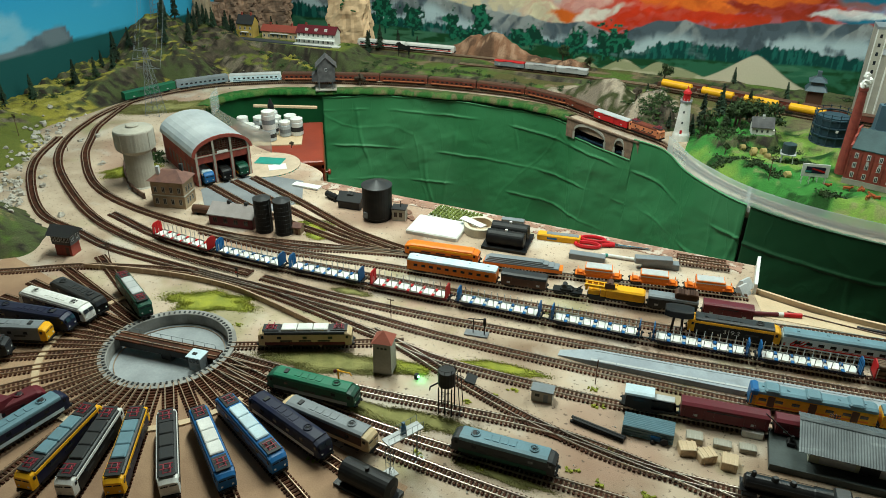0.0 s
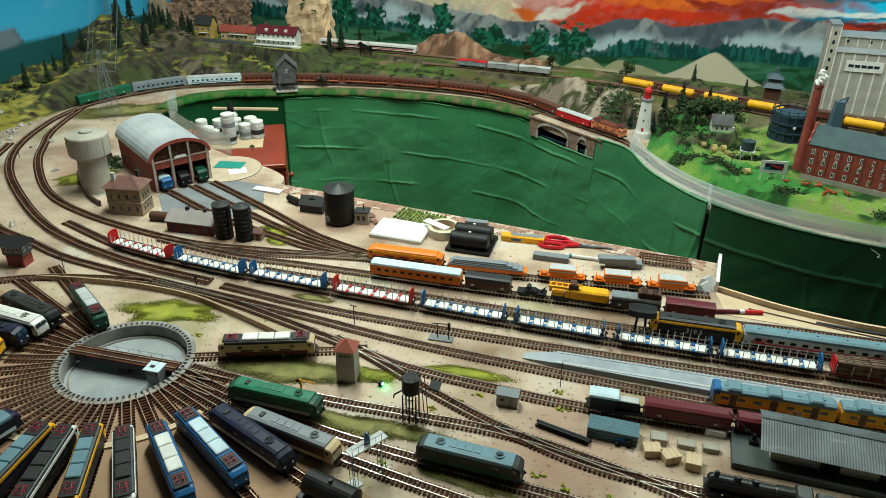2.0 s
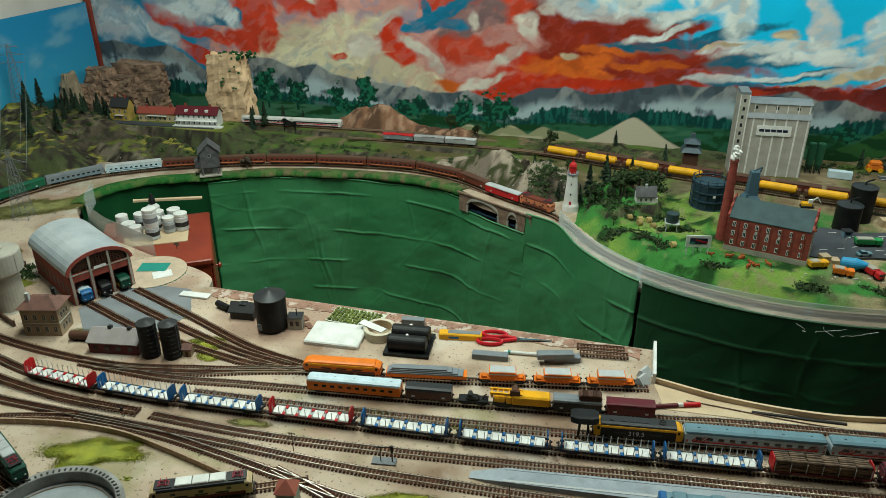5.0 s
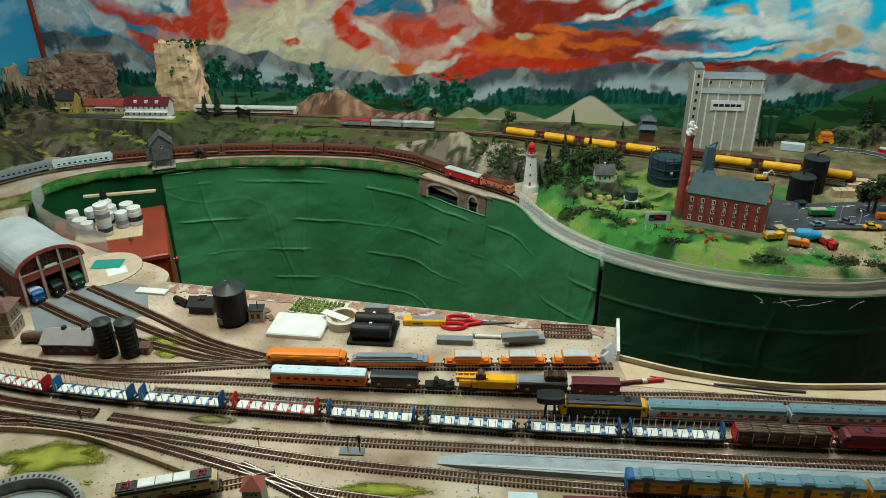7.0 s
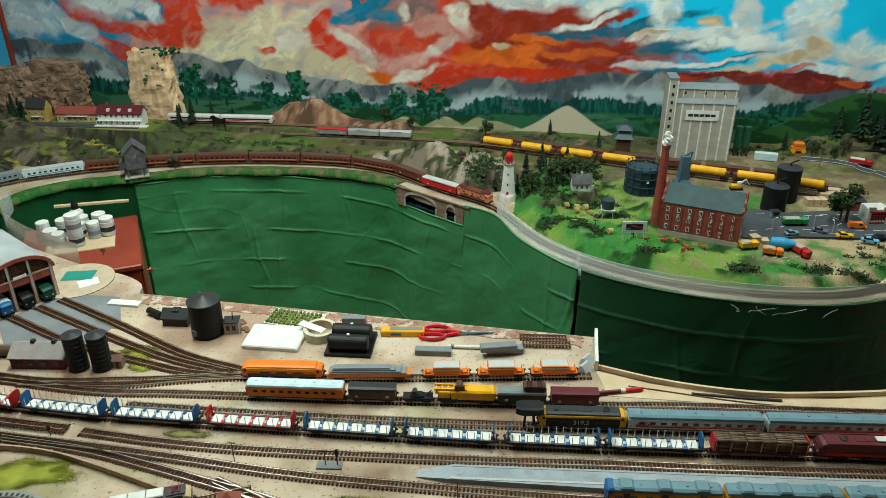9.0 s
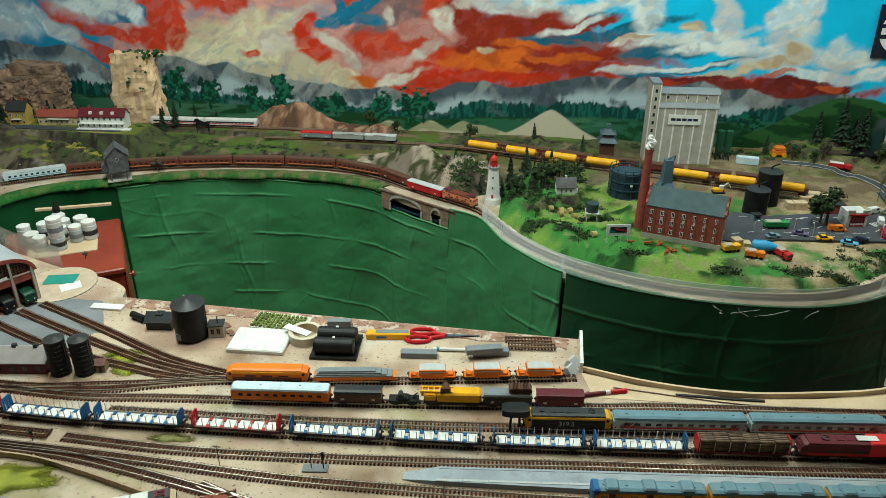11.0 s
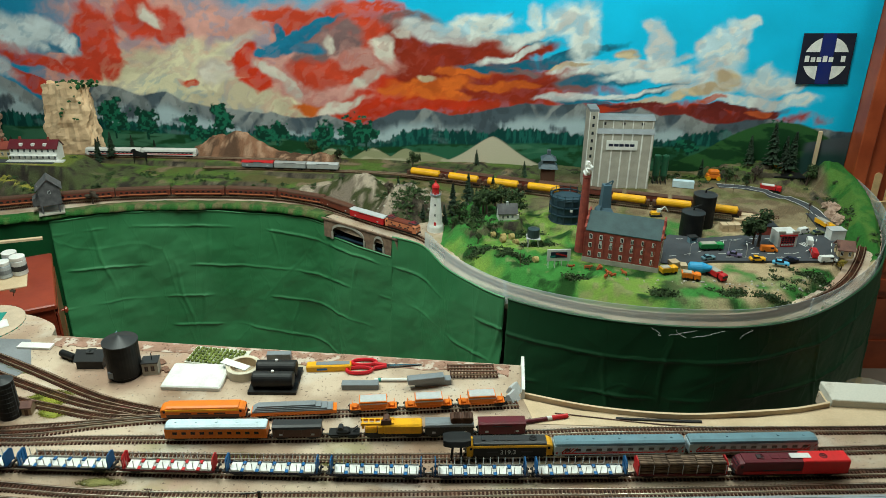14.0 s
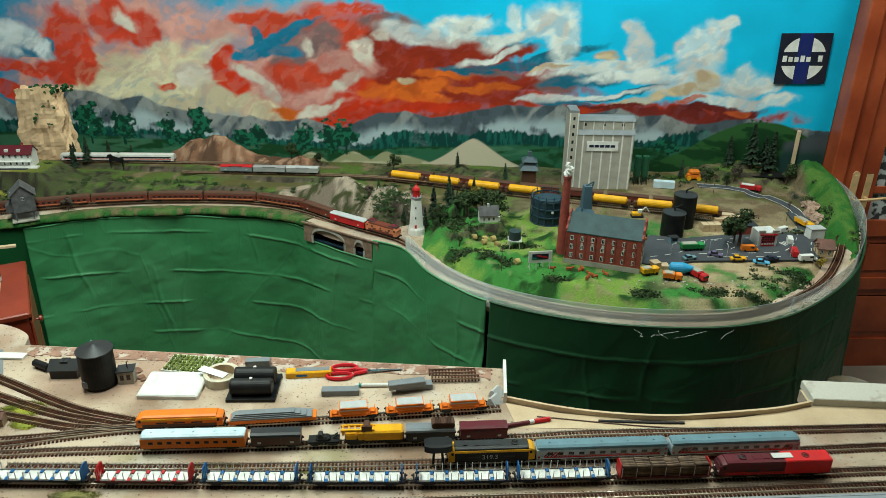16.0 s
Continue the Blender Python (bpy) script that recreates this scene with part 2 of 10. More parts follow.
def thing(name, x, y, z=0.0, turn=0.0, label="", category="", group="", kind=""):
    ob = new(name)
    ob.empty_display_size = 0.01
    ob.matrix_world = pose(x, y, z, 0, 0, turn)
    return tagged(ob, label, category, group, kind)


def smooth_line(points, step=0.01):
    """A Catmull-Rom line through points, in even steps."""
    p = [np.array(q, dtype=float) for q in points]
    p = [2 * p[0] - p[1]] + p + [2 * p[-1] - p[-2]]
    out = []
    for i in range(1, len(p) - 2):
        n = max(2, int(np.linalg.norm(p[i + 1] - p[i]) / 0.004))
        for k in range(n):
            t = k / n
            out.append(0.5 * (2 * p[i] + (p[i + 1] - p[i - 1]) * t + (2 * p[i - 1] - 5 * p[i] + 4 * p[i + 1] - p[i + 2]) * t * t + (3 * p[i] - p[i - 1] - 3 * p[i + 1] + p[i + 2]) * t ** 3))
    out.append(p[-2])
    out = np.array(out)
    d = np.concatenate([[0], np.cumsum(np.linalg.norm(np.diff(out, axis=0), axis=1))])
    s = np.arange(0, d[-1] + 1e-6, step)
    return np.stack([np.interp(s, d, out[:, i]) for i in range(out.shape[1])], 1)


def vnoise(x, y, seed=0):
    """Smooth noise of arrays, 0 to 1."""
    xi, yi = np.floor(x).astype(int), np.floor(y).astype(int)
    u, v = x - xi, y - yi
    u, v = u * u * (3 - 2 * u), v * v * (3 - 2 * v)

    def r(a, b):
        h = (a * 374761393 + b * 668265263 + seed * 974711) & 0x7FFFFFFF
        h = ((h ^ (h >> 13)) * 1274126177) & 0x7FFFFFFF
        return ((h ^ (h >> 16)) & 0xFFFF) / 65535.0

    return (r(xi, yi) * (1 - u) + r(xi + 1, yi) * u) * (1 - v) + (r(xi, yi + 1) * (1 - u) + r(xi + 1, yi + 1) * u) * v


def fbm(x, y, seed=0, octaves=5):
    s, a, t = 0.0, 0.5, 0.0
    for k in range(octaves):
        s, t = s + a * vnoise(x * 2 ** k, y * 2 ** k, seed + k * 17), t + a
        a *= 0.5
    return s / t


def ramp01(v, a, b):
    t = np.clip((v - a) / (b - a), 0, 1)
    return t * t * (3 - 2 * t)


def blend(a, b, k):
    return a + (np.array(b) - a) * k[..., None]

# ---- the setting ----
INNER = [(-1.19, 2.075), (-1.215, 2.13), (-1.30, 2.175), (-1.42, 2.20), (-1.60, 2.26), (-1.78, 2.33), (-1.96, 2.44), (-2.06, 2.58), (-2.04, 2.74), (-1.93, 2.86), (-1.80, 2.925), (-1.68, 2.985), (-1.50, 3.07),
         (-1.26, 3.125), (-1.05, 3.15), (-0.88, 3.15), (-0.72, 3.12), (-0.60, 3.06), (-0.50, 2.98), (-0.36, 2.90), (-0.22, 2.84), (-0.155, 2.78), (-0.08, 2.64), (0.0, 2.545), (0.12, 2.44),
         (0.30, 2.36), (0.52, 2.315), (0.76, 2.315), (0.95, 2.36), (1.12, 2.46), (1.30, 2.63), (1.43, 2.80), (1.54, 3.0), (1.62, 3.2), (1.66, 3.4), (1.68, 3.69)]
INNER_S = smooth_line(INNER, 0.012)
EDGE_R = [(2.0, 2.03), (0.95, 2.015), (0.958, 1.945), (0.86, 1.905), (0.745, 1.88), (0.62, 1.857), (0.528, 1.85), (0.42, 1.853), (0.307, 1.868), (0.167, 1.902), (0.177, 2.055)]
TX, TY, TR = -1.0, 1.136, 0.130  # turntable
hole = [(TX + TR * math.sin(2 * math.pi * j / 64), TY - TR * math.cos(2 * math.pi * j / 64)) for j in range(64, -1, -1)]
outline = [(-2.75, 0.3), (TX, 0.3)] + hole + [(TX, 0.3), (2.0, 0.3)] + EDGE_R + [tuple(p) for p in INNER_S] + [(-2.75, 3.69)]
b = Mesh()
b.plate(outline, -0.035, 0.0)
board = tagged(part("layout_board", b, SAND), "sand-covered wooden baseboard of the model railway", "layout board", kind="structure")

b = Mesh().box(-4.5, 4.0, -2.5, 6.0, -1.0, -0.95)
tagged(part("floor", b, FLOORM), "brownish tiled floor of the room", "floor", kind="structure")
b = Mesh().box(-4.5, 4.0, -2.5, 6.0, 2.1, 2.15)
tagged(part("ceiling", b, WALLP), "plain plastered ceiling", "ceiling", kind="structure")
b = Mesh().box(-4.5, 4.0, -2.55, -2.5, -0.95, 2.1)
tagged(part("wall_south", b, WALLP), "plain plastered wall", "wall", kind="structure")
b = Mesh().box(3.0, 3.05, -2.5, 6.0, -0.95, 2.1)
tagged(part("wall_east", b, WALLP), "plain plastered wall", "wall", kind="structure")
# pale colour stands in for the bright curtained window above the side board
b = Mesh().box(-2.84, -2.79, -2.5, 3.78, -0.95, 2.1)
tagged(part("wall_west", b, material("pale_wall", (0.78, 0.70, 0.63), 0.8, scale=3, bump=0.1)), "pale wall standing in for a bright curtained window", "wall", kind="structure")
b = Mesh().box(-2.84, 3.0, 3.73, 3.78, -0.95, 2.1)
tagged(part("wall_north", b, WALLP), "plain plastered wall behind the painted backdrop", "wall", kind="structure")


# ---- the painted backdrop ----
SKY = []  # painted clouds: colour, softness, patches of x, z, half length, half height, slant in degrees
SKY.append(((0.44, 0.040, 0.014), 0.4, [(-0.30, 0.38, 0.72, 0.24, 0), (-0.75, 0.33, 0.30, 0.14, 0), (0.75, 0.30, 0.65, 0.05, 0)]))  # red ground of the clouds
SKY.append(((0.56, 0.27, 0.23), 0.9, [(-1.58, 0.594, 0.498, 0.225, 0), (-1.89, 0.456, 0.288, 0.150, 20), (-1.32, 0.550, 0.314, 0.200, 0), (-0.74, 0.389, 0.524, 0.150, 0), (-0.90, 0.461, 0.314, 0.150, 0), (-1.10, 0.632, 0.236, 0.100, 0), (-0.53, 0.422, 0.288, 0.150, 10), (-0.78, 0.616, 0.367, 0.150, 0)]))  # pale pink wash
SKY.append(((0.64, 0.57, 0.38), 1.0, [(-1.34, 0.368, 0.393, 0.138, -15), (-1.53, 0.374, 0.288, 0.090, -10), (-1.12, 0.322, 0.314, 0.070, -18), (-0.91, 0.271, 0.210, 0.040, -12), (-1.38, 0.484, 0.157, 0.100, 30), (-1.19, 0.529, 0.118, 0.062, 30), (-1.73, 0.354, 0.183, 0.050, 0)]))  # cream
SKY.append(((0.55, 0.05, 0.022), 0.55, [(-2.24, 0.510, 0.157, 0.055, -20), (-2.30, 0.527, 0.079, 0.035, 0), (-2.08, 0.449, 0.131, 0.035, -25), (-2.22, 0.378, 0.131, 0.025, -35), (-2.14, 0.345, 0.092, 0.020, -30), (-1.82, 0.587, 0.131, 0.125, 10), (-1.87, 0.443, 0.131, 0.060, 0), (-1.76, 0.512, 0.068, 0.113, 20), (-1.60, 0.668, 0.118, 0.075, 0), (-1.46, 0.647, 0.079, 0.070, 0)]))  # red
SKY.append(((0.55, 0.055, 0.022), 0.6, [(-0.83, 0.659, 0.157, 0.062, 0), (-0.93, 0.697, 0.131, 0.037, 0), (-0.77, 0.435, 0.118, 0.060, 0), (-0.63, 0.418, 0.144, 0.040, 0), (-0.52, 0.696, 0.183, 0.090, 0), (-0.47, 0.600, 0.105, 0.075, 0), (-1.38, 0.380, 0.047, 0.020, 10)]))  # red
SKY.append(((0.54, 0.034, 0.010), 0.5, [(-1.11, 0.467, 0.094, 0.055, 0), (-1.06, 0.391, 0.063, 0.045, -20), (-1.12, 0.531, 0.066, 0.040, 40), (-0.42, 0.308, 0.288, 0.065, 8), (-0.58, 0.268, 0.157, 0.040, 15), (-0.27, 0.296, 0.262, 0.030, 3), (-0.37, 0.389, 0.157, 0.045, 0)]))  # bright red
SKY.append(((0.27, 0.026, 0.011), 0.6, [(-0.07, 0.550, 0.288, 0.050, -5), (-0.22, 0.533, 0.157, 0.090, 0), (-0.11, 0.436, 0.341, 0.080, 0), (-0.01, 0.384, 0.314, 0.055, -5), (-0.27, 0.593, 0.131, 0.045, 0), (0.18, 0.570, 0.157, 0.022, 10), (0.34, 0.427, 0.157, 0.033, 8), (-0.37, 0.578, 0.105, 0.062, 0), (0.27, 0.449, 0.210, 0.025, 0)]))  # dark red
SKY.append(((0.66, 0.13, 0.018), 0.8, [(-0.27, 0.385, 0.183, 0.050, 5), (-0.19, 0.343, 0.157, 0.022, 0), (0.04, 0.391, 0.131, 0.020, 0), (-0.80, 0.275, 0.105, 0.022, 0), (-0.41, 0.369, 0.079, 0.020, 0), (0.14, 0.402, 0.105, 0.020, 0), (-0.09, 0.462, 0.131, 0.020, 0)]))  # orange
SKY.append(((0.2, 0.12, 0.12), 0.8, [(-0.73, 0.563, 0.110, 0.080, 20), (-0.63, 0.608, 0.079, 0.075, 0), (-0.81, 0.528, 0.079, 0.035, 40), (-0.35, 0.681, 0.131, 0.045, 0), (0.44, 0.438, 0.105, 0.040, 10), (-0.68, 0.643, 0.105, 0.030, 0), (0.11, 0.474, 0.157, 0.020, 0)]))  # purple grey
SKY.append(((0.01, 0.155, 0.27), 0.45, [(-0.89, 0.550, 0.126, 0.037, -5), (-0.94, 0.599, 0.029, 0.060, 0), (-0.76, 0.641, 0.118, 0.022, 25), (-0.84, 0.602, 0.105, 0.028, 20), (-1.00, 0.522, 0.066, 0.022, 0), (-2.01, 0.525, 0.105, 0.022, 0), (-1.92, 0.546, 0.047, 0.045, 0), (0.05, 0.687, 0.079, 0.013, 35)]))  # deep blue
SKY.append(((0.01, 0.125, 0.2), 0.5, [(0.01, 0.476, 0.118, 0.013, 0), (0.23, 0.523, 0.183, 0.020, 8), (0.43, 0.577, 0.157, 0.018, 12), (0.15, 0.606, 0.157, 0.013, 0), (0.52, 0.445, 0.183, 0.022, 6), (0.74, 0.398, 0.157, 0.015, 12), (0.61, 0.481, 0.105, 0.018, 0), (0.45, 0.342, 0.183, 0.015, -5), (0.84, 0.419, 0.079, 0.013, 15), (0.38, 0.540, 0.157, 0.015, 15)]))  # deep blue
SKY.append(((0.58, 0.64, 0.66), 0.95, [(-2.30, 0.625, 0.183, 0.080, -20), (-2.08, 0.606, 0.157, 0.055, -15), (-2.37, 0.467, 0.131, 0.040, -35), (-2.17, 0.564, 0.157, 0.025, -20), (-1.95, 0.545, 0.066, 0.050, -40), (-2.62, 0.512, 0.157, 0.100, 0)]))  # white
SKY.append(((0.62, 0.55, 0.47), 0.9, [(-1.53, 0.670, 0.031, 0.062, 60), (-1.13, 0.569, 0.084, 0.025, 30), (-1.25, 0.437, 0.094, 0.055, 0), (-0.98, 0.433, 0.105, 0.025, -35), (-0.90, 0.357, 0.068, 0.030, -45), (-0.72, 0.555, 0.029, 0.040, 0), (-0.56, 0.395, 0.089, 0.028, 30), (-0.45, 0.551, 0.058, 0.065, 40), (-0.64, 0.300, 0.131, 0.022, 15), (-0.35, 0.616, 0.052, 0.030, 0)]))  # white
SKY.append(((0.66, 0.69, 0.66), 0.9, [(-0.14, 0.629, 0.210, 0.040, -5), (-0.02, 0.673, 0.157, 0.050, 10), (0.23, 0.644, 0.183, 0.030, 18), (0.44, 0.650, 0.068, 0.115, 0), (0.37, 0.695, 0.094, 0.065, 0), (0.22, 0.703, 0.034, 0.055, 0), (0.13, 0.554, 0.157, 0.015, 22), (0.63, 0.518, 0.249, 0.028, 10), (0.43, 0.512, 0.157, 0.020, 10)]))  # white
SKY.append(((0.70, 0.73, 0.70), 0.8, [(0.75, 0.606, 0.060, 0.105, 10), (0.72, 0.688, 0.047, 0.037, 0), (0.81, 0.492, 0.094, 0.045, 0), (0.71, 0.484, 0.183, 0.025, 10), (0.62, 0.386, 0.236, 0.015, 8), (0.37, 0.364, 0.131, 0.015, 8), (1.03, 0.572, 0.100, 0.115, 0), (0.97, 0.617, 0.052, 0.050, 0), (1.10, 0.668, 0.052, 0.070, 20)]))  # white
SKY.append(((0.70, 0.73, 0.70), 0.8, [(1.14, 0.715, 0.042, 0.028, 0), (1.05, 0.463, 0.126, 0.040, 0), (0.98, 0.419, 0.157, 0.025, 8), (1.26, 0.454, 0.147, 0.050, 0), (1.24, 0.495, 0.060, 0.037, 0), (1.40, 0.385, 0.084, 0.035, -15), (1.33, 0.375, 0.157, 0.022, 0), (1.18, 0.382, 0.183, 0.022, 0), (0.88, 0.458, 0.105, 0.025, 0)]))  # white
SKY.append(((0.6, 0.47, 0.29), 0.8, [(0.84, 0.369, 0.157, 0.018, 10), (0.96, 0.399, 0.131, 0.018, 12), (1.07, 0.464, 0.058, 0.033, 40), (0.62, 0.571, 0.047, 0.028, 0), (0.39, 0.510, 0.131, 0.013, 5), (-0.27, 0.431, 0.052, 0.020, 0)]))  # warm cloud
SKY.append(((0.15, 0.02, 0.015), 0.5, [(0.78, 0.316, 0.183, 0.015, 5), (0.98, 0.306, 0.197, 0.022, 0), (0.68, 0.332, 0.157, 0.013, 5), (1.22, 0.330, 0.118, 0.022, 5), (1.08, 0.284, 0.157, 0.013, 0), (1.09, 0.346, 0.131, 0.013, 5)]))  # low dark red
SKY.append(((0.55, 0.1, 0.03), 0.6, [(1.01, 0.373, 0.066, 0.013, 15), (1.23, 0.343, 0.052, 0.013, 5)]))  # ember


RIDGE = [  # the painted skyline: x, height
    (-2.75, 0.386), (-2.65, 0.412), (-2.48, 0.377), (-2.33, 0.396), (-2.24, 0.359), (-2.13, 0.276), (-1.95, 0.345), (-1.84, 0.362), (-1.73, 0.350), (-1.63, 0.315), (-1.50, 0.341), (-1.41, 0.291), (-1.27, 0.272), (-1.15, 0.261),
    (-1.04, 0.249), (-1.0, 0.258), (-0.92, 0.238), (-0.84, 0.233), (-0.73, 0.252), (-0.67, 0.232), (-0.56, 0.207), (-0.47, 0.254), (-0.39, 0.285), (-0.27, 0.296), (-0.14, 0.272), (-0.06, 0.282), (0.05, 0.307), (0.195, 0.339),
    (0.33, 0.330), (0.45, 0.347), (0.53, 0.302), (0.71, 0.335), (0.80, 0.298), (0.91, 0.311), (1.0, 0.278), (1.06, 0.267), (1.18, 0.291), (1.29, 0.302), (1.45, 0.27), (1.66, 0.25)]


def mural_colours(x, z):
    """Sunset clouds over blue sky, three ranges of hills and dark woods, as painted."""
    wx = x + 0.10 * (fbm(x * 4, z * 5, 3, 6) - 0.5) + 0.055 * (fbm(x * 11, z * 13, 61, 6) - 0.5)
    wz = z + 0.08 * (fbm(x * 4 + 9, z * 5, 8, 6) - 0.5) + 0.055 * (fbm(x * 11 + 5, z * 13, 67, 6) - 0.5)
    c = blend(np.array((0.012, 0.21, 0.37)) + 0 * x[..., None], (0.005, 0.46, 0.74), ramp01(x, -1.6, -0.2))
    c = c * (0.86 + 0.28 * fbm(x * 5, z * 7, 71, 5))[..., None]
    for i, (col, soft, patches) in enumerate(SKY):
        best = np.full(x.shape, -9.0)
        for px, pz, a, b, slant in patches:
            ca, sa = math.cos(radians(slant)), math.sin(radians(slant))
            u, v = (wx - px) * ca + (wz - pz) * sa, -(wx - px) * sa + (wz - pz) * ca
            best = np.maximum(best, 1.1 - np.hypot(u / a, v / b))
        n = fbm(wx * 9 + 13 * i, wz * 12, 20 + 7 * i, 6) - 0.5
        puff = 0.35 - np.abs(fbm(wx * 15 + 3 * i, wz * 18, 500 + 11 * i, 4) - 0.5) * 2
        edge = 1.7 * best + 1.0 * n + 0.5 * puff
        wash = fbm(wx * 6 + 7 * i, wz * 7, 720 + i, 4)
        lay = ramp01(edge, -0.10 - 0.35 * soft * ramp01(wash, 0.4, 0.6), 0.10 + 0.75 * soft)
        dry = 1 - 0.35 * soft * ramp01(fbm((wx + wz) * 16, (wz - 0.7 * wx) * 34, 700 + i, 4), 0.45, 0.62)
        tone = 0.62 + 0.34 * fbm(wx * 7 + 5 * i, wz * 9, 300 + i, 5) + 0.42 * fbm((wx + 0.5 * wz) * 16, wz * 30, 340 + i, 5)
        shade = ramp01(fbm(wx * 8 + 3 * i, wz * 11 - 0.05 * i, 740 + i, 5), 0.46, 0.62) * (0.55 if min(col) > 0.25 else 0.30)
        body = blend(np.array(col) * tone[..., None], np.array(col) * (0.60, 0.52, 0.56), shade)
        c = c + (body - c) * (lay * dry)[..., None]
    # the ranges
    ridge = np.interp(x, [p[0] for p in RIDGE], [p[1] for p in RIDGE]) + 0.012 * (fbm(x * 26, 0 * x, 5, 4) - 0.5)
    rx, rz = np.array([p[0] for p in RIDGE]), np.array([p[1] for p in RIDGE])
    down = ridge - z
    mt = np.array((0.070, 0.095, 0.115)) + 0 * x[..., None]
    bend = 0.05 * (fbm(x * 14, z * 14, 141, 4) - 0.5)
    for lean, amount in ((0.9, 0.85), (-0.5, 0.55)):
        u = x + lean * down + bend
        fall = np.interp(u - 0.03, rx, rz) - np.interp(u + 0.03, rx, rz) + 0.05 * (fbm(u * 15, 0 * u + lean, 147, 3) - 0.5)
        mt = blend(mt, (0.27, 0.285, 0.28), ramp01(fall, 0.003, 0.012) * amount * ramp01(down, 0.12, 0.03))
    mt = blend(mt, mt * 0.6, ramp01(fbm(x * 40, z * 30 + x * 10, 149, 4), 0.50, 0.62) * 0.6)
    mist = ramp01(down, 0.035, 0.10) * ramp01(fbm(x * 8, z * 11, 151, 6) + 0.9 * down + 0.25 * (fbm(x * 60, z * 9, 153, 3) - 0.5), 0.42, 0.60)
    mt = blend(mt, (0.42, 0.52, 0.55), mist * 0.85)
    c = blend(c, mt, ramp01(ridge - z, -0.004, 0.004))
    tree = np.interp(x, [-2.75, -2.0, -1.6, -1.0, -0.7, -0.47, -0.37, -0.2, 0.015, 0.22, 0.43, 0.82, 0.92, 1.06, 1.66], [0.22, 0.20, 0.175, 0.145, 0.145, 0.129, 0.18, 0.200, 0.193, 0.222, 0.190, 0.178, 0.20, 0.24, 0.20]) - 0.012 + 0.035 * fbm(x * 95, 0 * x, 163, 2) + 0.02 * (fbm(x * 14, 0 * x, 165, 2) - 0.5)
    wood = np.array((0.005, 0.046, 0.040)) + 0 * x[..., None]
    wood = blend(wood, (0.012, 0.105, 0.085), ramp01(fbm(x * 85, z * 16, 171, 4), 0.50, 0.62))
    wood = blend(wood, (0.12, 0.20, 0.20), ramp01(fbm(x * 9, z * 18, 173, 5), 0.55, 0.70) * 0.5)
    c = blend(c, wood, ramp01(tree - z, -0.004, 0.004))
    hill = np.interp(x, [-2.7, -1.8, -1.0, -0.5, 0.0, 0.3, 1.0, 1.6], [0.16, 0.145, 0.135, 0.10, 0.145, 0.155, 0.16, 0.15]) + 0.03 * (fbm(x * 4 + 3, 0 * x, 181, 3) - 0.5)
    green = np.array((0.025, 0.115, 0.062)) + 0 * x[..., None]
    green = blend(green, (0.010, 0.052, 0.018), ramp01(fbm(x * 6, z * 20, 191, 4) + 0.3 * (fbm(x * 30, z * 40, 193, 3) - 0.5), 0.42, 0.56))
    green = blend(green, (0.06, 0.17, 0.10), ramp01(fbm(x * 5 + 7, z * 26, 195, 4), 0.56, 0.66) * 0.7)
    c = blend(c, green, ramp01(hill - z, -0.004, 0.008))
    for sx, sw, sh in ((-0.72, 0.10, 0.085), (-0.52, 0.12, 0.095), (-0.36, 0.10, 0.10), (-0.30, 0.22, 0.085)):
        sand = sh * np.exp(-np.abs((x - sx) / sw) ** 1.7) + 0.006 * fbm(x * 20, 0 * x, 197, 3)
        c = blend(c, blend(np.array((0.46, 0.42, 0.28)) + 0 * c, (0.30, 0.30, 0.17), ramp01(fbm(x * 9, z * 30, 199, 4), 0.45, 0.6)), ramp01(sand - z, -0.003, 0.003) * ramp01(sand, 0.03, 0.05))
    for k, (tx, tz, th, tw) in enumerate(((-1.78, 0.10, 0.20, 0.07), (-1.62, 0.10, 0.15, 0.05), (-1.40, 0.10, 0.15, 0.045), (-1.24, 0.12, 0.16, 0.05), (-1.30, 0.08, 0.08, 0.08), (-1.05, 0.08, 0.10, 0.04), (-0.98, 0.09, 0.12, 0.05), (-0.76, 0.08, 0.13, 0.05), (-0.62, 0.08, 0.16, 0.06), (-0.55, 0.08, 0.15, 0.05), (1.35, 0.14, 0.14, 0.06), (0.95, 0.12, 0.08, 0.05))):
        e = np.hypot((x - tx) / tw, (z - tz - th * 0.58) / (th * 0.46)) + 1.9 * (fbm(x * 38, z * 44, 221 + k, 5) - 0.5)
        e = np.minimum(e, np.where((z > tz) & (z < tz + th * 0.5), np.abs(x - tx) / 0.006, 9))
        tc = blend(np.array((0.005, 0.036, 0.022)) + 0 * x[..., None], (0.012, 0.125, 0.070), ramp01(fbm(x * 60, z * 70, 231 + k, 4), 0.48, 0.60))
        c = blend(c, tc, ramp01(e, 1.0, 0.88))
    dune = 0.165 * np.exp(-np.abs((x - 0.05) / 0.17) ** 1.5)
    c = blend(c, (0.52, 0.46, 0.34), ramp01(dune - z + 0.01, -0.004, 0.004) * ramp01(np.abs(x - 0.05), 0.42, 0.34))
    rhill = 0.30 * np.exp(-((x - 1.35) / 0.42) ** 2) - 0.02 + 0.02 * fbm(x * 9, 0 * x, 201, 3)
    gr = np.array((0.010, 0.048, 0.016)) + 0 * x[..., None]
    gr = blend(gr, (0.028, 0.10, 0.028), ramp01(fbm(x * 9 + 12 * z, z * 22, 211, 6), 0.47, 0.56))
    c = blend(c, gr, ramp01(rhill - z, -0.004, 0.004) * ramp01(x, 0.72, 0.82))
    rh2 = 0.19 + 0.05 * ramp01(x, 1.45, 1.75)
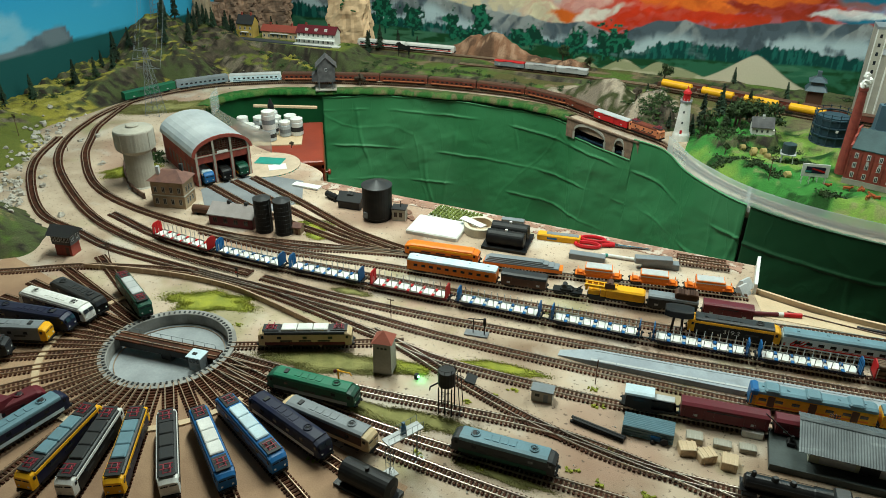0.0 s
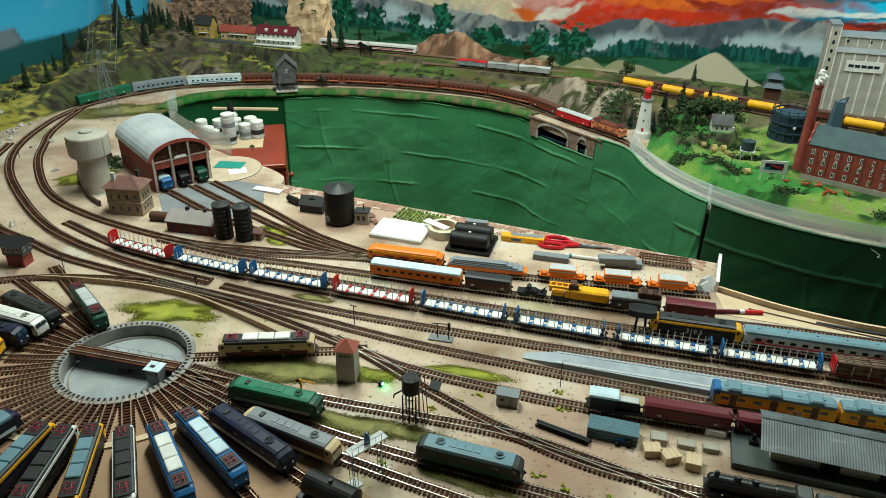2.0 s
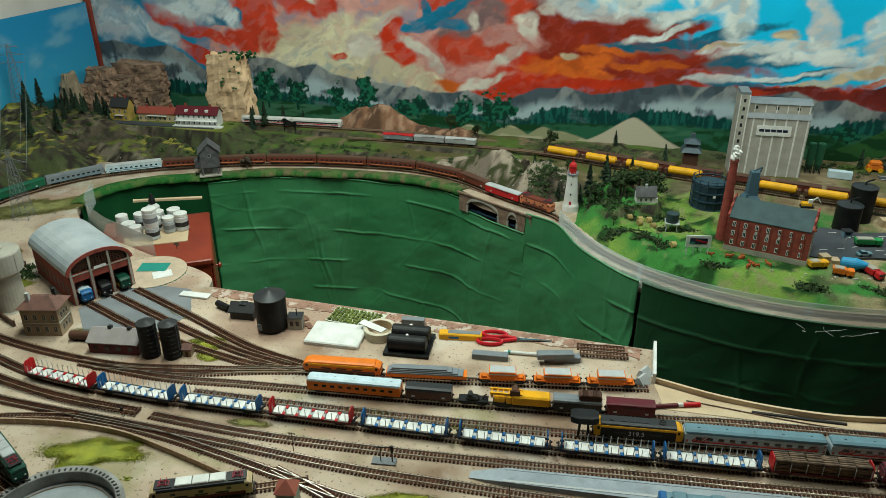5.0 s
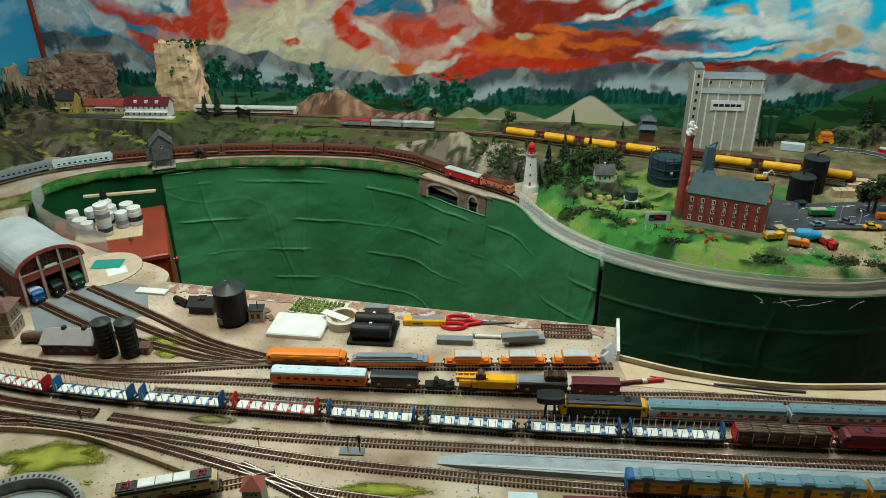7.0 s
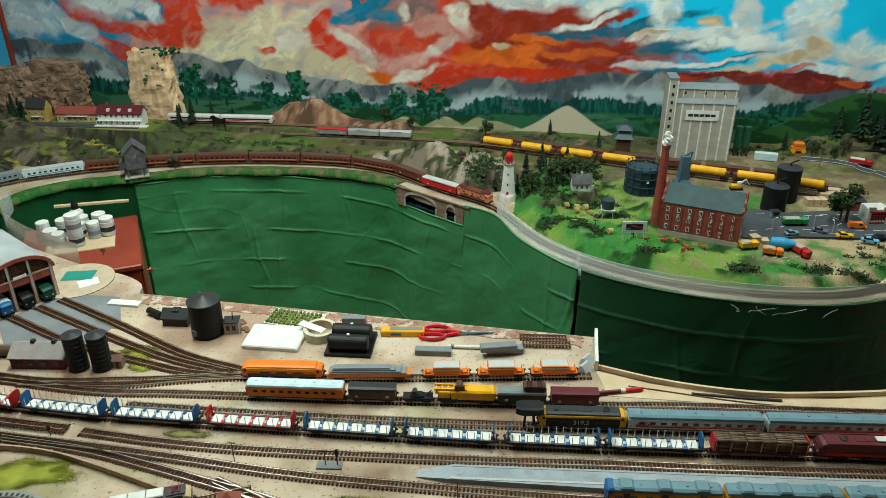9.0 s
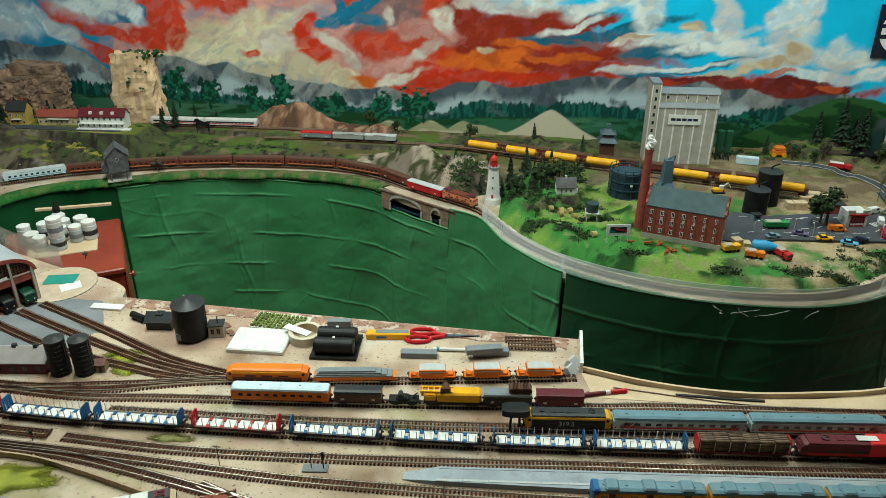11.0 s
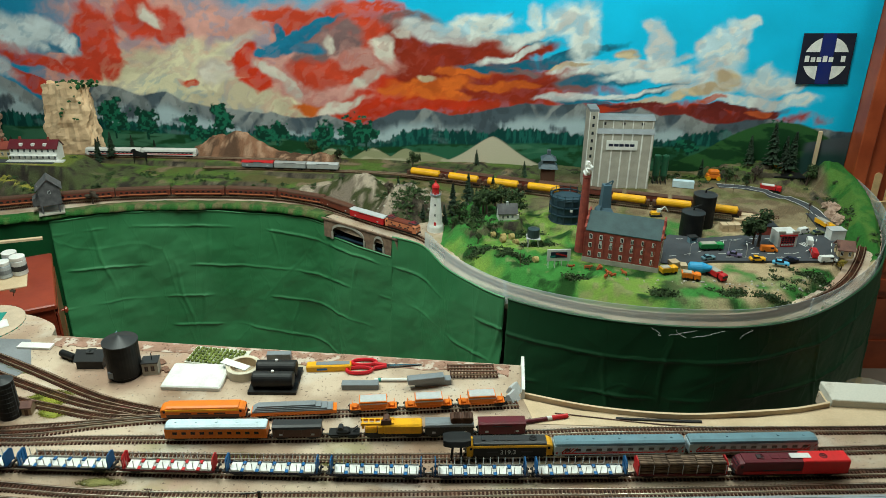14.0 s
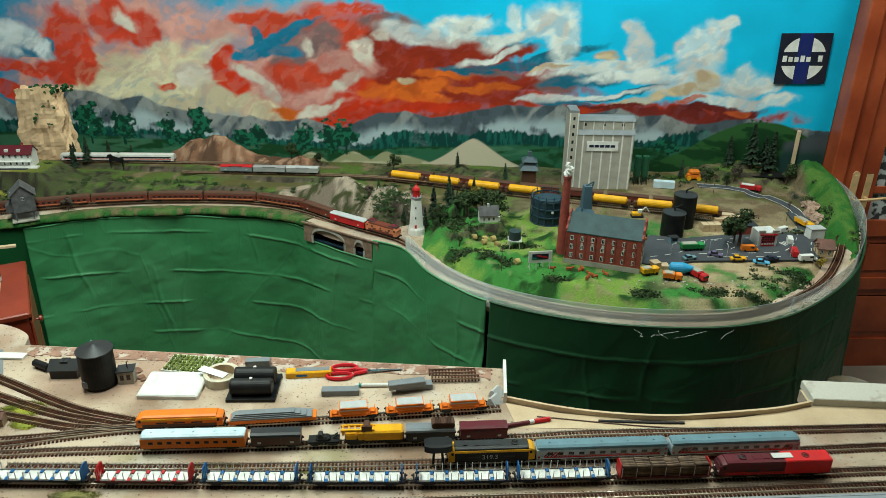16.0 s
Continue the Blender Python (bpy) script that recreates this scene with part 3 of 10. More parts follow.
    far = blend(np.array((0.07, 0.085, 0.095)) + 0 * x[..., None], (0.02, 0.055, 0.05), ramp01(z + 0.05 * fbm(x * 9, z * 9, 215, 4), 0.21, 0.15))
    c = blend(c, far, ramp01(rh2 + 0.02 * fbm(x * 9, 0 * x, 217, 4) - z, -0.003, 0.003) * ramp01(x + 0.08 * fbm(z * 9, x * 4, 219, 4), 1.49, 1.53))
    return c


def mural(name, x0, x1, z0, z1, step, place, colour, label):
    nx, nz = int((x1 - x0) / step), int((z1 - z0) / step)
    gx, gz = np.meshgrid(np.linspace(x0, x1, nx), np.linspace(z0, z1, nz))
    m = Mesh()
    m.v = [place(a, c) for a, c in zip(gx.ravel(), gz.ravel())]
    m.f = [(j * nx + i, j * nx + i + 1, (j + 1) * nx + i + 1, (j + 1) * nx + i) for j in range(nz - 1) for i in range(nx - 1)]
    ob = part(name, m, MURALM)
    colour_mesh(ob, colour(gx, gz).reshape(-1, 3))
    return tagged(ob, label, "painted backdrop", kind="structure")


def side_colours(y, z):
    """The board of plain blue sky with a flat-topped hill."""
    c = np.array((0.02, 0.24, 0.46)) + 0 * y[..., None]
    c = blend(c, (0.05, 0.36, 0.55), ramp01(z, 0.6, 0.1))
    c = blend(c, (0.25, 0.46, 0.56), ramp01(fbm(y * 4, z * 9, 11, 5), 0.58, 0.8) * 0.6)
    hill = 0.215 + 0.06 * ramp01(y, 2.2, 2.5) - 0.16 * ramp01(y, 2.53, 2.62) + 0.01 * fbm(y * 9, 0 * y, 4)
    c = blend(c, blend(np.array((0.13, 0.17, 0.20)) + 0 * c, (0.08, 0.11, 0.14), ramp01(fbm(y * 10, z * 9, 6), 0.4, 0.6)), ramp01(hill - z, -0.004, 0.004))
    return blend(c, (0.012, 0.075, 0.075), ramp01(0.17 + 0.05 * fbm(y * 3, 0 * y, 9) - z, -0.006, 0.006))


mural("backdrop", -2.745, 1.655, -0.1, 1.25, 0.0048, lambda a, c: (a, 3.70, c), mural_colours, "mural of red sunset clouds, blue sky and misty mountains")
mural("backdrop_side", 1.2, 3.70, -0.2, 0.60, 0.012, lambda a, c: (-2.75, a, c), side_colours, "blue painted sky board with a flat-topped hill")
b = Mesh().box(-2.757, -2.735, 3.675, 3.698, 0.0, 1.25)
tagged(part("trim", b, WOODRED), "narrow dark red wooden strip in the backdrop's corner", "trim", kind="structure")


# ---- hills ----
HILLS = [  # x, y, half width, half depth, height: round rises
    (-2.75, 2.15, 0.26, 0.45, 0.05), (-2.74, 2.72, 0.30, 0.42, 0.085), (-2.66, 3.15, 0.38, 0.34, 0.13), (-2.35, 3.16, 0.26, 0.10, 0.05), (-2.62, 1.75, 0.45, 0.35, 0.05), (-2.12, 1.33, 0.38, 0.22, 0.06), (-2.62, 1.2, 0.60, 0.45, 0.05), (-2.52, 2.35, 0.12, 0.35, 0.03), (-2.50, 2.80, 0.14, 0.16, 0.04), (-1.86, 1.37, 0.20, 0.14, 0.055), (-1.72, 1.32, 0.10, 0.07, 0.02),
    (-2.0, 3.15, 0.22, 0.06, 0.045), (-2.49, 2.58, 0.09, 0.22, 0.05), (-2.38, 2.88, 0.11, 0.12, 0.055), (-2.18, 3.07, 0.13, 0.07, 0.05), (-1.62, 3.63, 0.75, 0.10, 0.05), (-1.20, 3.65, 0.22, 0.09, 0.105), (-0.92, 3.64, 0.34, 0.09, 0.06), (-0.30, 3.66, 0.7, 0.16, 0.05), (-0.50, 3.25, 0.22, 0.12, 0.135), (-0.29, 3.12, 0.12, 0.10, 0.145),
    (-1.30, 3.36, 0.5, 0.08, 0.03), (0.08, 2.97, 0.19, 0.15, 0.07), (0.32, 3.04, 0.15, 0.12, 0.03), (0.20, 2.74, 0.12, 0.10, 0.045), (-0.02, 2.86, 0.10, 0.09, 0.055),
    (-2.35, 3.56, 0.42, 0.13, 0.07), (-2.62, 2.95, 0.26, 0.20, 0.05), (-2.2, 3.22, 0.40, 0.10, 0.035), (1.30, 3.66, 0.30, 0.22, 0.09), (1.54, 3.52, 0.08, 0.22, 0.13), (0.9, 3.68, 0.5, 0.12, 0.04), (0.95, 2.52, 0.25, 0.07, 0.02), (0.55, 2.47, 0.3, 0.06, 0.012),
]
FLATS = [  # x, y, half width, half depth, level: ground levelled for tracks, buildings and yards
    (-2.14, 3.33, 0.33, 0.085, 0.106), (1.345, 3.26, 0.085, 0.20, 0.024), (-1.60, 3.53, 0.42, 0.03, 0.066), (-0.84, 3.45, 0.30, 0.03, 0.056), (0.48, 3.28, 0.75, 0.10, 0.040), (0.60, 3.42, 0.22, 0.08, 0.045),
    (0.95, 2.87, 0.42, 0.17, 0.022), (1.32, 3.0, 0.13, 0.20, 0.022), (0.50, 2.73, 0.15, 0.11, 0.028), (0.12, 2.95, 0.05, 0.035, 0.072), (0.35, 3.02, 0.075, 0.075, 0.052),
]
LOOP = smooth_line([(-0.30, 2.94), (-0.46, 3.03), (-0.58, 3.12), (-0.74, 3.195), (-0.95, 3.225), (-1.26, 3.20), (-1.52, 3.145), (-1.736, 3.07), (-1.92, 2.99), (-2.071, 2.90), (-2.22, 2.77), (-2.335, 2.561), (-2.365, 2.38), (-2.335, 2.22), (-2.25, 2.02), (-2.12, 1.855), (-1.918, 1.704), (-1.621, 1.545), (-1.302, 1.478), (-0.988, 1.471)], 0.02)
OUTER = [(-2.30, 2.02), (-2.18, 1.81), (-2.0, 1.64), (-1.80, 1.51), (-1.62, 1.47)]
OUTER2 = [(-1.75, 1.16), (-1.614, 1.225), (-1.457, 1.325), (-1.30, 1.385), (-1.159, 1.42)]
RIM = smooth_line([(-0.30, 2.94), (-0.20, 2.875), (-0.115, 2.77), (-0.04, 2.655), (0.04, 2.575), (0.15, 2.495), (0.32, 2.415), (0.52, 2.37), (0.75, 2.368), (0.94, 2.41), (1.09, 2.50), (1.25, 2.64), (1.37, 2.81), (1.47, 3.0), (1.55, 3.2), (1.59, 3.40), (1.60, 3.66)], 0.02)


def near_line(x, y, line):
    d = np.full(x.shape, 9.0)
    for p in line[::2]:
        d = np.minimum(d, np.hypot(x - p[0], y - p[1]))
    return d


PIT = np.concatenate([INNER_S[::3], INNER_S[-1:], [(2.2, 3.69), (2.2, 2.0), (-1.19, 2.0)]])


def in_pit(x, y):
    """Whether a place lies in the open gap inside the layout."""
    c = np.zeros(x.shape, dtype=bool)
    for (ax, ay), (bx, by) in zip(PIT, np.roll(PIT, -1, axis=0)):
        if ay != by:
            c ^= ((ay > y) != (by > y)) & (x < (bx - ax) * (y - ay) / (by - ay) + ax)
    return c


def height(x, y):
    h = np.full(x.shape, -0.012)
    inside = ramp01(y + 0.6 * np.maximum(0, -0.2 - x) * 0, 2.30, 2.42) * ramp01(x, -0.16, -0.05)
    for hx, hy, a, c, top in HILLS:
        top = top * (1.3 if hx < -2.3 and hy > 2.2 else 1.0)
        d = np.hypot((x - hx) / a, (y - hy) / c)
        h = np.maximum(h, -0.012 + (top + 0.012) * ramp01(d, 1.25, 0.25)) if top > 0.2 else h + (top + 0.006) * ramp01(d, 1.25, 0.15)
    h = h + 0.06 * (fbm(x * 7, y * 7, 301, 5) - 0.5) * ramp01(h, 0.0, 0.06) + 0.030 * (np.abs(fbm(x * 22, y * 22, 305, 4) - 0.5) * 2 - 0.3) * ramp01(h, 0.0, 0.05)
    step = np.round(h / 0.022) * 0.022
    h = h + (step - h) * 0.55 * ramp01(fbm(x * 4, y * 4, 307, 3), 0.42, 0.56) * ramp01(h, 0.03, 0.06)
    h = np.maximum(h, -0.012 + (0.034 + 0.012 * fbm(x * 6, y * 6, 309, 4) + 0.13 * np.maximum(0, fbm(x * 8, y * 8, 341, 3) - 0.42) * ramp01(x, 0.6, 0.4)) * inside)
    back = ramp01(y, 3.18, 3.32)
    h = np.maximum(h, -0.012 + (0.045 + 0.02 * fbm(x * 5, y * 5, 311, 4)) * back)
    for fx, fy, a, c, level in FLATS:
        k = ramp01(np.maximum(np.abs(x - fx) / a, np.abs(y - fy) / c), 1.35, 1.0)
        h = h * (1 - k) + level * k
    k = near_line(x, y, RIM[RIM[:, 1] > 2.98])
    h = np.maximum(h, ramp01(y, 2.93, 3.5) * 0.07 + 0.05 * ramp01(y, 2.93, 3.05) - 1.3 * np.maximum(0, k - 0.035) + 0.012 * (fbm(x * 14, y * 14, 331, 3) - 0.5))
    for line, w in ((LOOP, 0.032), (RIM[RIM[:, 1] < 2.97], 0.030), (smooth_line(OUTER, 0.02), 0.025), (smooth_line(OUTER2, 0.02), 0.025)):
        h = np.minimum(h, -0.008 + 0.9 * np.maximum(0, near_line(x, y, line) - w))
    e = near_line(x, y, INNER_S)
    return np.where(in_pit(x, y), -0.02, np.minimum(h, -0.014 + 2.2 * e))


def land_colours(x, y, h, slope):
    n1, n2, n3 = fbm(x * 5, y * 5, 401, 5), fbm(x * 18, y * 18, 405, 4), fbm(x * 46, y * 46, 409, 3)
    olive = np.array((0.26, 0.225, 0.040)) + 0 * x[..., None]
    olive = blend(olive, (0.40, 0.34, 0.085), ramp01(n2, 0.5, 0.66))
    olive = blend(olive, (0.12, 0.135, 0.03), ramp01(n1, 0.50, 0.40))
    moor = np.array((0.088, 0.080, 0.030)) + 0 * x[..., None]
    moor = blend(moor, (0.075, 0.125, 0.026), ramp01(n1, 0.42, 0.54))
    moor = blend(moor, (0.17, 0.125, 0.075), ramp01(n2, 0.54, 0.66))
    olive = blend(olive, moor, np.maximum(ramp01(x, -2.0, -1.7), ramp01(y - 0.25 * (x + 2.7), 2.98, 3.12) * 0.75))
    rock = np.array((0.085, 0.066, 0.046)) + 0 * x[..., None]
    rock = blend(rock, (0.165, 0.135, 0.095), ramp01(n2, 0.5, 0.66))
    rock = blend(rock, (0.055, 0.075, 0.026), ramp01(n1 + 0.5 * (n3 - 0.5), 0.46, 0.56) * 0.8)
    rock = blend(rock, (0.030, 0.025, 0.02), ramp01(n3, 0.48, 0.36))
    lawn = np.array((0.040, 0.165, 0.034)) + 0 * x[..., None]
    lawn = blend(lawn, (0.15, 0.24, 0.045), ramp01(n1, 0.50, 0.64))
    lawn = blend(lawn, (0.20, 0.19, 0.09), ramp01(n3 + n1, 1.16, 1.30) * 0.7)
    lawn = blend(lawn, (0.015, 0.05, 0.012), ramp01(n2, 0.50, 0.34))
    sand = np.array((0.38, 0.29, 0.17)) + 0 * x[..., None]
    sand = blend(sand, (0.24, 0.17, 0.10), ramp01(n2, 0.45, 0.65))
    c = blend(olive, rock, ramp01(slope + 0.5 * (n2 - 0.5), 0.42, 0.62))
    strata = fbm(x * 3, h * 160 + y * 3, 431, 3)
    c = blend(c, (0.05, 0.045, 0.03), ramp01(strata, 0.55, 0.68) * ramp01(slope, 0.2, 0.5) * 0.8)
    c = blend(c, rock, ramp01(n1, 0.55, 0.63) * ramp01(x, -1.9, -1.6))
    pen = ramp01(x + 0.3 * (2.9 - y), -0.28, -0.16) * ramp01(y, 3.16, 3.10)
    c = blend(c, blend(lawn, rock, ramp01(slope, 0.9, 1.4)), pen)
    c = blend(c, sand, pen * ramp01(x, 0.62, 0.85) * ramp01(n1, 0.36, 0.5))
    c = blend(c, sand * 0.6, ramp01(y, 3.08, 3.16) * ramp01(x, 0.1, 0.5) * ramp01(n1, 0.4, 0.6) * ramp01(y, 3.6, 3.5))
    bank = ramp01(near_line(x, y, RIM[RIM[:, 1] > 2.95]), 0.11, 0.085)
    c = blend(c, blend(np.array((0.028, 0.115, 0.022)) + 0 * c, (0.07, 0.15, 0.03), ramp01(n2, 0.48, 0.64)), bank)
    red = ramp01(np.hypot((x + 1.05) / 0.40, (y - 3.62) / 0.11), 1.0, 0.8)
    c = blend(c, blend(blend(np.array((0.22, 0.11, 0.065)) + 0 * c, (0.10, 0.055, 0.035), ramp01(n2, 0.42, 0.56)), (0.34, 0.20, 0.13), ramp01(n3, 0.54, 0.66)), red)
    grey = ramp01(np.hypot((x + 0.50) / 0.34, (y - 3.21) / 0.19) + 0.5 * (n2 - 0.5), 1.0, 0.85)
    c = blend(c, blend(blend(np.array((0.33, 0.265, 0.20)) + 0 * c, (0.16, 0.125, 0.095), ramp01(n2, 0.44, 0.60)), (0.045, 0.05, 0.02), ramp01(n1 + 0.4 * n3, 0.80, 0.88)), grey)
    return c


def land(name, x0, x1, y0, y1, step, label):
    nx, ny = int((x1 - x0) / step), int((y1 - y0) / step)
    gx, gy = np.meshgrid(np.linspace(x0, x1, nx), np.linspace(y0, y1, ny))
    gz = height(gx, gy)
    sx, sy = np.gradient(gz, step)
    cols = land_colours(gx, gy, gz, np.hypot(sx, sy)).reshape(-1, 3)
    keep = (gz > -0.006)
    out = in_pit(gx, gy)
    keep &= ~out
    cell = (keep[:-1, :-1] | keep[1:, :-1] | keep[:-1, 1:] | keep[1:, 1:]) & ~(out[:-1, :-1] | out[1:, :-1] | out[:-1, 1:] | out[1:, 1:])
    m = Mesh()
    m.v = list(zip(gx.ravel().tolist(), gy.ravel().tolist(), gz.ravel().tolist()))
    m.f = [(j * nx + i, j * nx + i + 1, (j + 1) * nx + i + 1, (j + 1) * nx + i) for j in range(ny - 1) for i in range(nx - 1) if cell[j, i]]
    ob = part(name, m, LAND, smooth=True)
    colour_mesh(ob, cols)
    return tagged(ob, label, "model landscape", kind="structure")


land("ground_west", -2.745, -0.20, 1.0, 3.695, 0.011, "olive scattered hills and grey rock faces of the layout")
land("ground_east", -0.20, 1.66, 2.30, 3.695, 0.009, "bright green model meadow with sandy yard")


def ground_at(x, y):
    return max(0.0, float(height(np.array([float(x)]), np.array([float(y)]))[0]))


# ---- the green cloth ----
def cloth_panel(name, line, bottom, seed, label, dip=0.0, lower=0.0, fabric=None):
    """A hanging cloth along a line, with soft folds."""
    line = smooth_line([tuple(p) for p in line[::3]] + [tuple(line[-1])], 0.006)
    n = len(line)
    rows = 190
    m = Mesh()
    d = np.cumsum(np.concatenate([[0], np.linalg.norm(np.diff(line, axis=0), axis=1)]))
    tang = np.gradient(line, axis=0)
    tang /= np.linalg.norm(tang, axis=1)[:, None]
    nor = np.stack([tang[:, 1], -tang[:, 0]], 1)
    top = lower * (1 + 0.5 * (fbm(d * 5, d * 0, seed + 40, 3) - 0.5)) + 0.012 - (dip + lower) * ramp01(line[:, 0], -0.60, -0.56) * ramp01(line[:, 0], -0.27, -0.30)
    top = np.where(line[:, 0] > -0.30, 0.012, top)
    for j in range(rows):
        q = j / (rows - 1)
        z = top + (bottom - top) * q
        fold = 0.020 * q * np.sin(d * 11 + 2.6 * np.sin(d * 4.1 + seed)) * (0.3 + 0.7 * fbm(d * 3, d * 0 + q, seed)) + 0.030 * (fbm(d * 5 + 2 * q, d * 0 + q * 4, seed + 5, 4) - 0.5) * min(1, q * 5)
        crease = 0
        for k, (z0, wave) in enumerate(((-0.10, 0.012), (-0.255, 0.016), (-0.41, 0.012), (-0.57, 0.02), (-0.70, 0.012))):
            where = (z - z0 - wave * np.sin(d * 2.3 + 2 * k + seed) - 0.010 * (fbm(d * 12, d * 0 + k, 77 + seed, 3) - 0.5)) / 0.0042
            crease = crease + 0.0060 * ramp01(fbm(d * 6 + 9 * k, d * 0, seed + 9, 2), 0.30, 0.60) * np.exp(-where ** 2)
        for k in range(int(d[-1] / 0.19) + 1):
            at = 0.09 + 0.19 * k + 0.05 * math.sin(5 * k + seed) + (0.16 * math.sin(3.1 * k + seed)) * q
            crease = crease + 0.0056 * np.exp(-((d - at - 0.006 * math.sin(q * 17 + k)) / 0.0052) ** 2) * min(1, q * 6) * max(0.0, math.sin(q * (4 + k % 3) + 1.7 * k + seed)) ** 0.6
        off = 0.014 + 0.045 * q + fold + crease
        p = line + nor * off[:, None]
        m.v += [(float(a), float(c), float(zz)) for (a, c), zz in zip(p, z + 0.004 * (fbm(d * 30, d * 0, seed + 60, 3) - 0.5) * (1 - q))]
    m.f = [(j * n + i, (j + 1) * n + i, (j + 1) * n + i + 1, j * n + i + 1) for j in range(rows - 1) for i in range(n - 1)]
    ob = part(name, m, fabric or CLOTH, smooth=True)
    ob.modifiers.new("thick", "SOLIDIFY").thickness = 0.002
    hem = Mesh().loft([[(float(p[0] + a[0] * (0.014 + o)), float(p[1] + a[1] * (0.014 + o)), float(t + q)) for o, q in ((-0.003, 0.0), (0.0, 0.0035), (0.004, 0.001), (0.002, -0.004))] for p, a, t in zip(line, nor, top)])
    part("hem", hem, fabric or CLOTH, ob)
    return tagged(ob, label, "cloth")


cut1 = int(np.argmin(np.hypot(INNER_S[:, 0] + 1.72, INNER_S[:, 1] - 2.965)))
cut2 = int(np.argmin(np.hypot(INNER_S[:, 0] - 0.12, INNER_S[:, 1] - 2.44)))
cut0 = int(np.argmin(np.hypot(INNER_S[:, 0] + 2.05, INNER_S[:, 1] - 2.62)))
cloth_panel("cloth_skirt", INNER_S[cut1:cut2 + 2], -0.72, 1, "dark green cloth skirt hanging in soft folds below the track", 0.080, -0.040)
# this panel faces away from the lamps: its fabric colour carries the shade
cloth_panel("cloth_skirt", INNER_S[cut2 + 2:], -0.86, 4, "green cloth skirt round the curved front, shade put into its colour", fabric=CLOTH_SHADED)
# painted board below the back curve, grass verge along its top
cut3 = int(np.argmin(np.hypot(INNER_S[:, 0] + 0.60, INNER_S[:, 1] - 3.06)))
back = INNER_S[cut0 - 6:cut3 + 2]
tang = np.gradient(back, axis=0)
tang /= np.linalg.norm(tang, axis=1)[:, None]
m = Mesh().loft([[(p[0] - a[1] * o, p[1] + a[0] * o, z) for o, z in ((-0.003, 0.0), (-0.003, -0.60), (-0.010, -0.60), (-0.010, 0.0))] for p, a in zip(back, tang)])
tagged(part("fascia_board", m, FASCIA), "dark green painted board below the back curve of the track", "board", kind="structure")
back = smooth_line([tuple(p) for p in back[::3]], 0.004)
tang = np.gradient(back, axis=0)
tang /= np.linalg.norm(tang, axis=1)[:, None]
run = np.arange(len(back)) * 0.004
cols, m = [], Mesh()
edge = -0.010 - 0.022 * fbm(run * 12, run * 0, 811, 4) - 0.008 * fbm(run * 60, run * 0, 813, 3)
inner = 0.030 + 0.020 * fbm(run * 6, run * 0, 817, 4) + 0.006 * fbm(run * 50, run * 0, 819, 2)
for k in range(14):
    q = k / 13
    o = edge + (inner - edge) * q
    px, py = back[:, 0] - tang[:, 1] * o, back[:, 1] + tang[:, 0] * o
    lump = fbm(px * 30, py * 30, 821, 4)
    z = 0.0015 + 0.006 * math.sin(math.pi * min(1.0, q * 1.1)) ** 0.6 * (2.2 * lump - 0.5) - 0.016 * max(0.0, 0.16 - q) / 0.16
    m.v += [(float(a), float(c), float(e)) for a, c, e in zip(px, py, z)]
    grass = blend(np.array((0.022, 0.110, 0.024)) + 0 * px[..., None], (0.050, 0.085, 0.028), ramp01(px, -1.85, -1.55) * min(1.0, 3 * q))
    grass = blend(grass, (0.085, 0.135, 0.040), ramp01(fbm(px * 26, py * 26, 823, 4), 0.48, 0.60) * 0.8)
    grass = blend(grass, (0.16, 0.115, 0.065), 0.7 * ramp01(fbm(px * 34, py * 34, 827, 4) + 0.10 * q, 0.57, 0.66) * ramp01(px, -1.75, -1.5))
    cols.append(grass)
n = len(back)
m.f = [(j * n + i, j * n + i + 1, (j + 1) * n + i + 1, (j + 1) * n + i) for j in range(13) for i in range(n - 1)]
ob = part("grass_verge", m, LAND, smooth=True)
colour_mesh(ob, np.concatenate(cols))
ob.modifiers.new("thick", "SOLIDIFY").thickness = 0.003
tagged(ob, "ragged green grass verge along the back track", "grass verge", kind="structure")

# loose threads hanging from the hem of the curved front
rng = random.Random(5)
for x in (0.56, 0.64, 0.70, 0.78, 0.86):
    k = int(np.argmin(np.abs(INNER_S[:, 0] - x) + 9 * (INNER_S[:, 1] > 2.6)))
    p = Vector((INNER_S[k][0], INNER_S[k][1] - 0.024, 0.006))
    m, drift = Mesh(), rng.uniform(-0.012, 0.012)
    for j in range(7):
        q = p + Vector((drift + rng.uniform(-0.008, 0.008), rng.uniform(-0.003, 0.001), -rng.uniform(0.001, 0.006)))
        m.rod(p, q, 0.0005, 4)
        p = q
    tagged(part("loose_thread", m, WHITE), "pale frayed thread hanging from the cloth hem", "thread", "loose threads")

# wooden strip along the front of the right gap
m = Mesh()
s = smooth_line([(0.167, 1.906), (0.307, 1.872), (0.42, 1.857), (0.528, 1.854), (0.62, 1.861), (0.745, 1.884), (0.86, 1.909), (0.965, 1.947)], 0.02)
m.loft([[(x, y, -0.02), (x, y, 0.014), (x, y + 0.007, 0.014), (x, y + 0.007, -0.02)] for x, y in s])
tagged(part("trim", m, PLY), "thin bent wooden edging strip along the board", "trim", kind="structure")
m = Mesh().box(0.168, 0.176, 1.90, 2.055, -0.03, 0.03)
tagged(part("trim", m, WHITE), "short white edging strip at the board's corner", "trim", kind="structure")


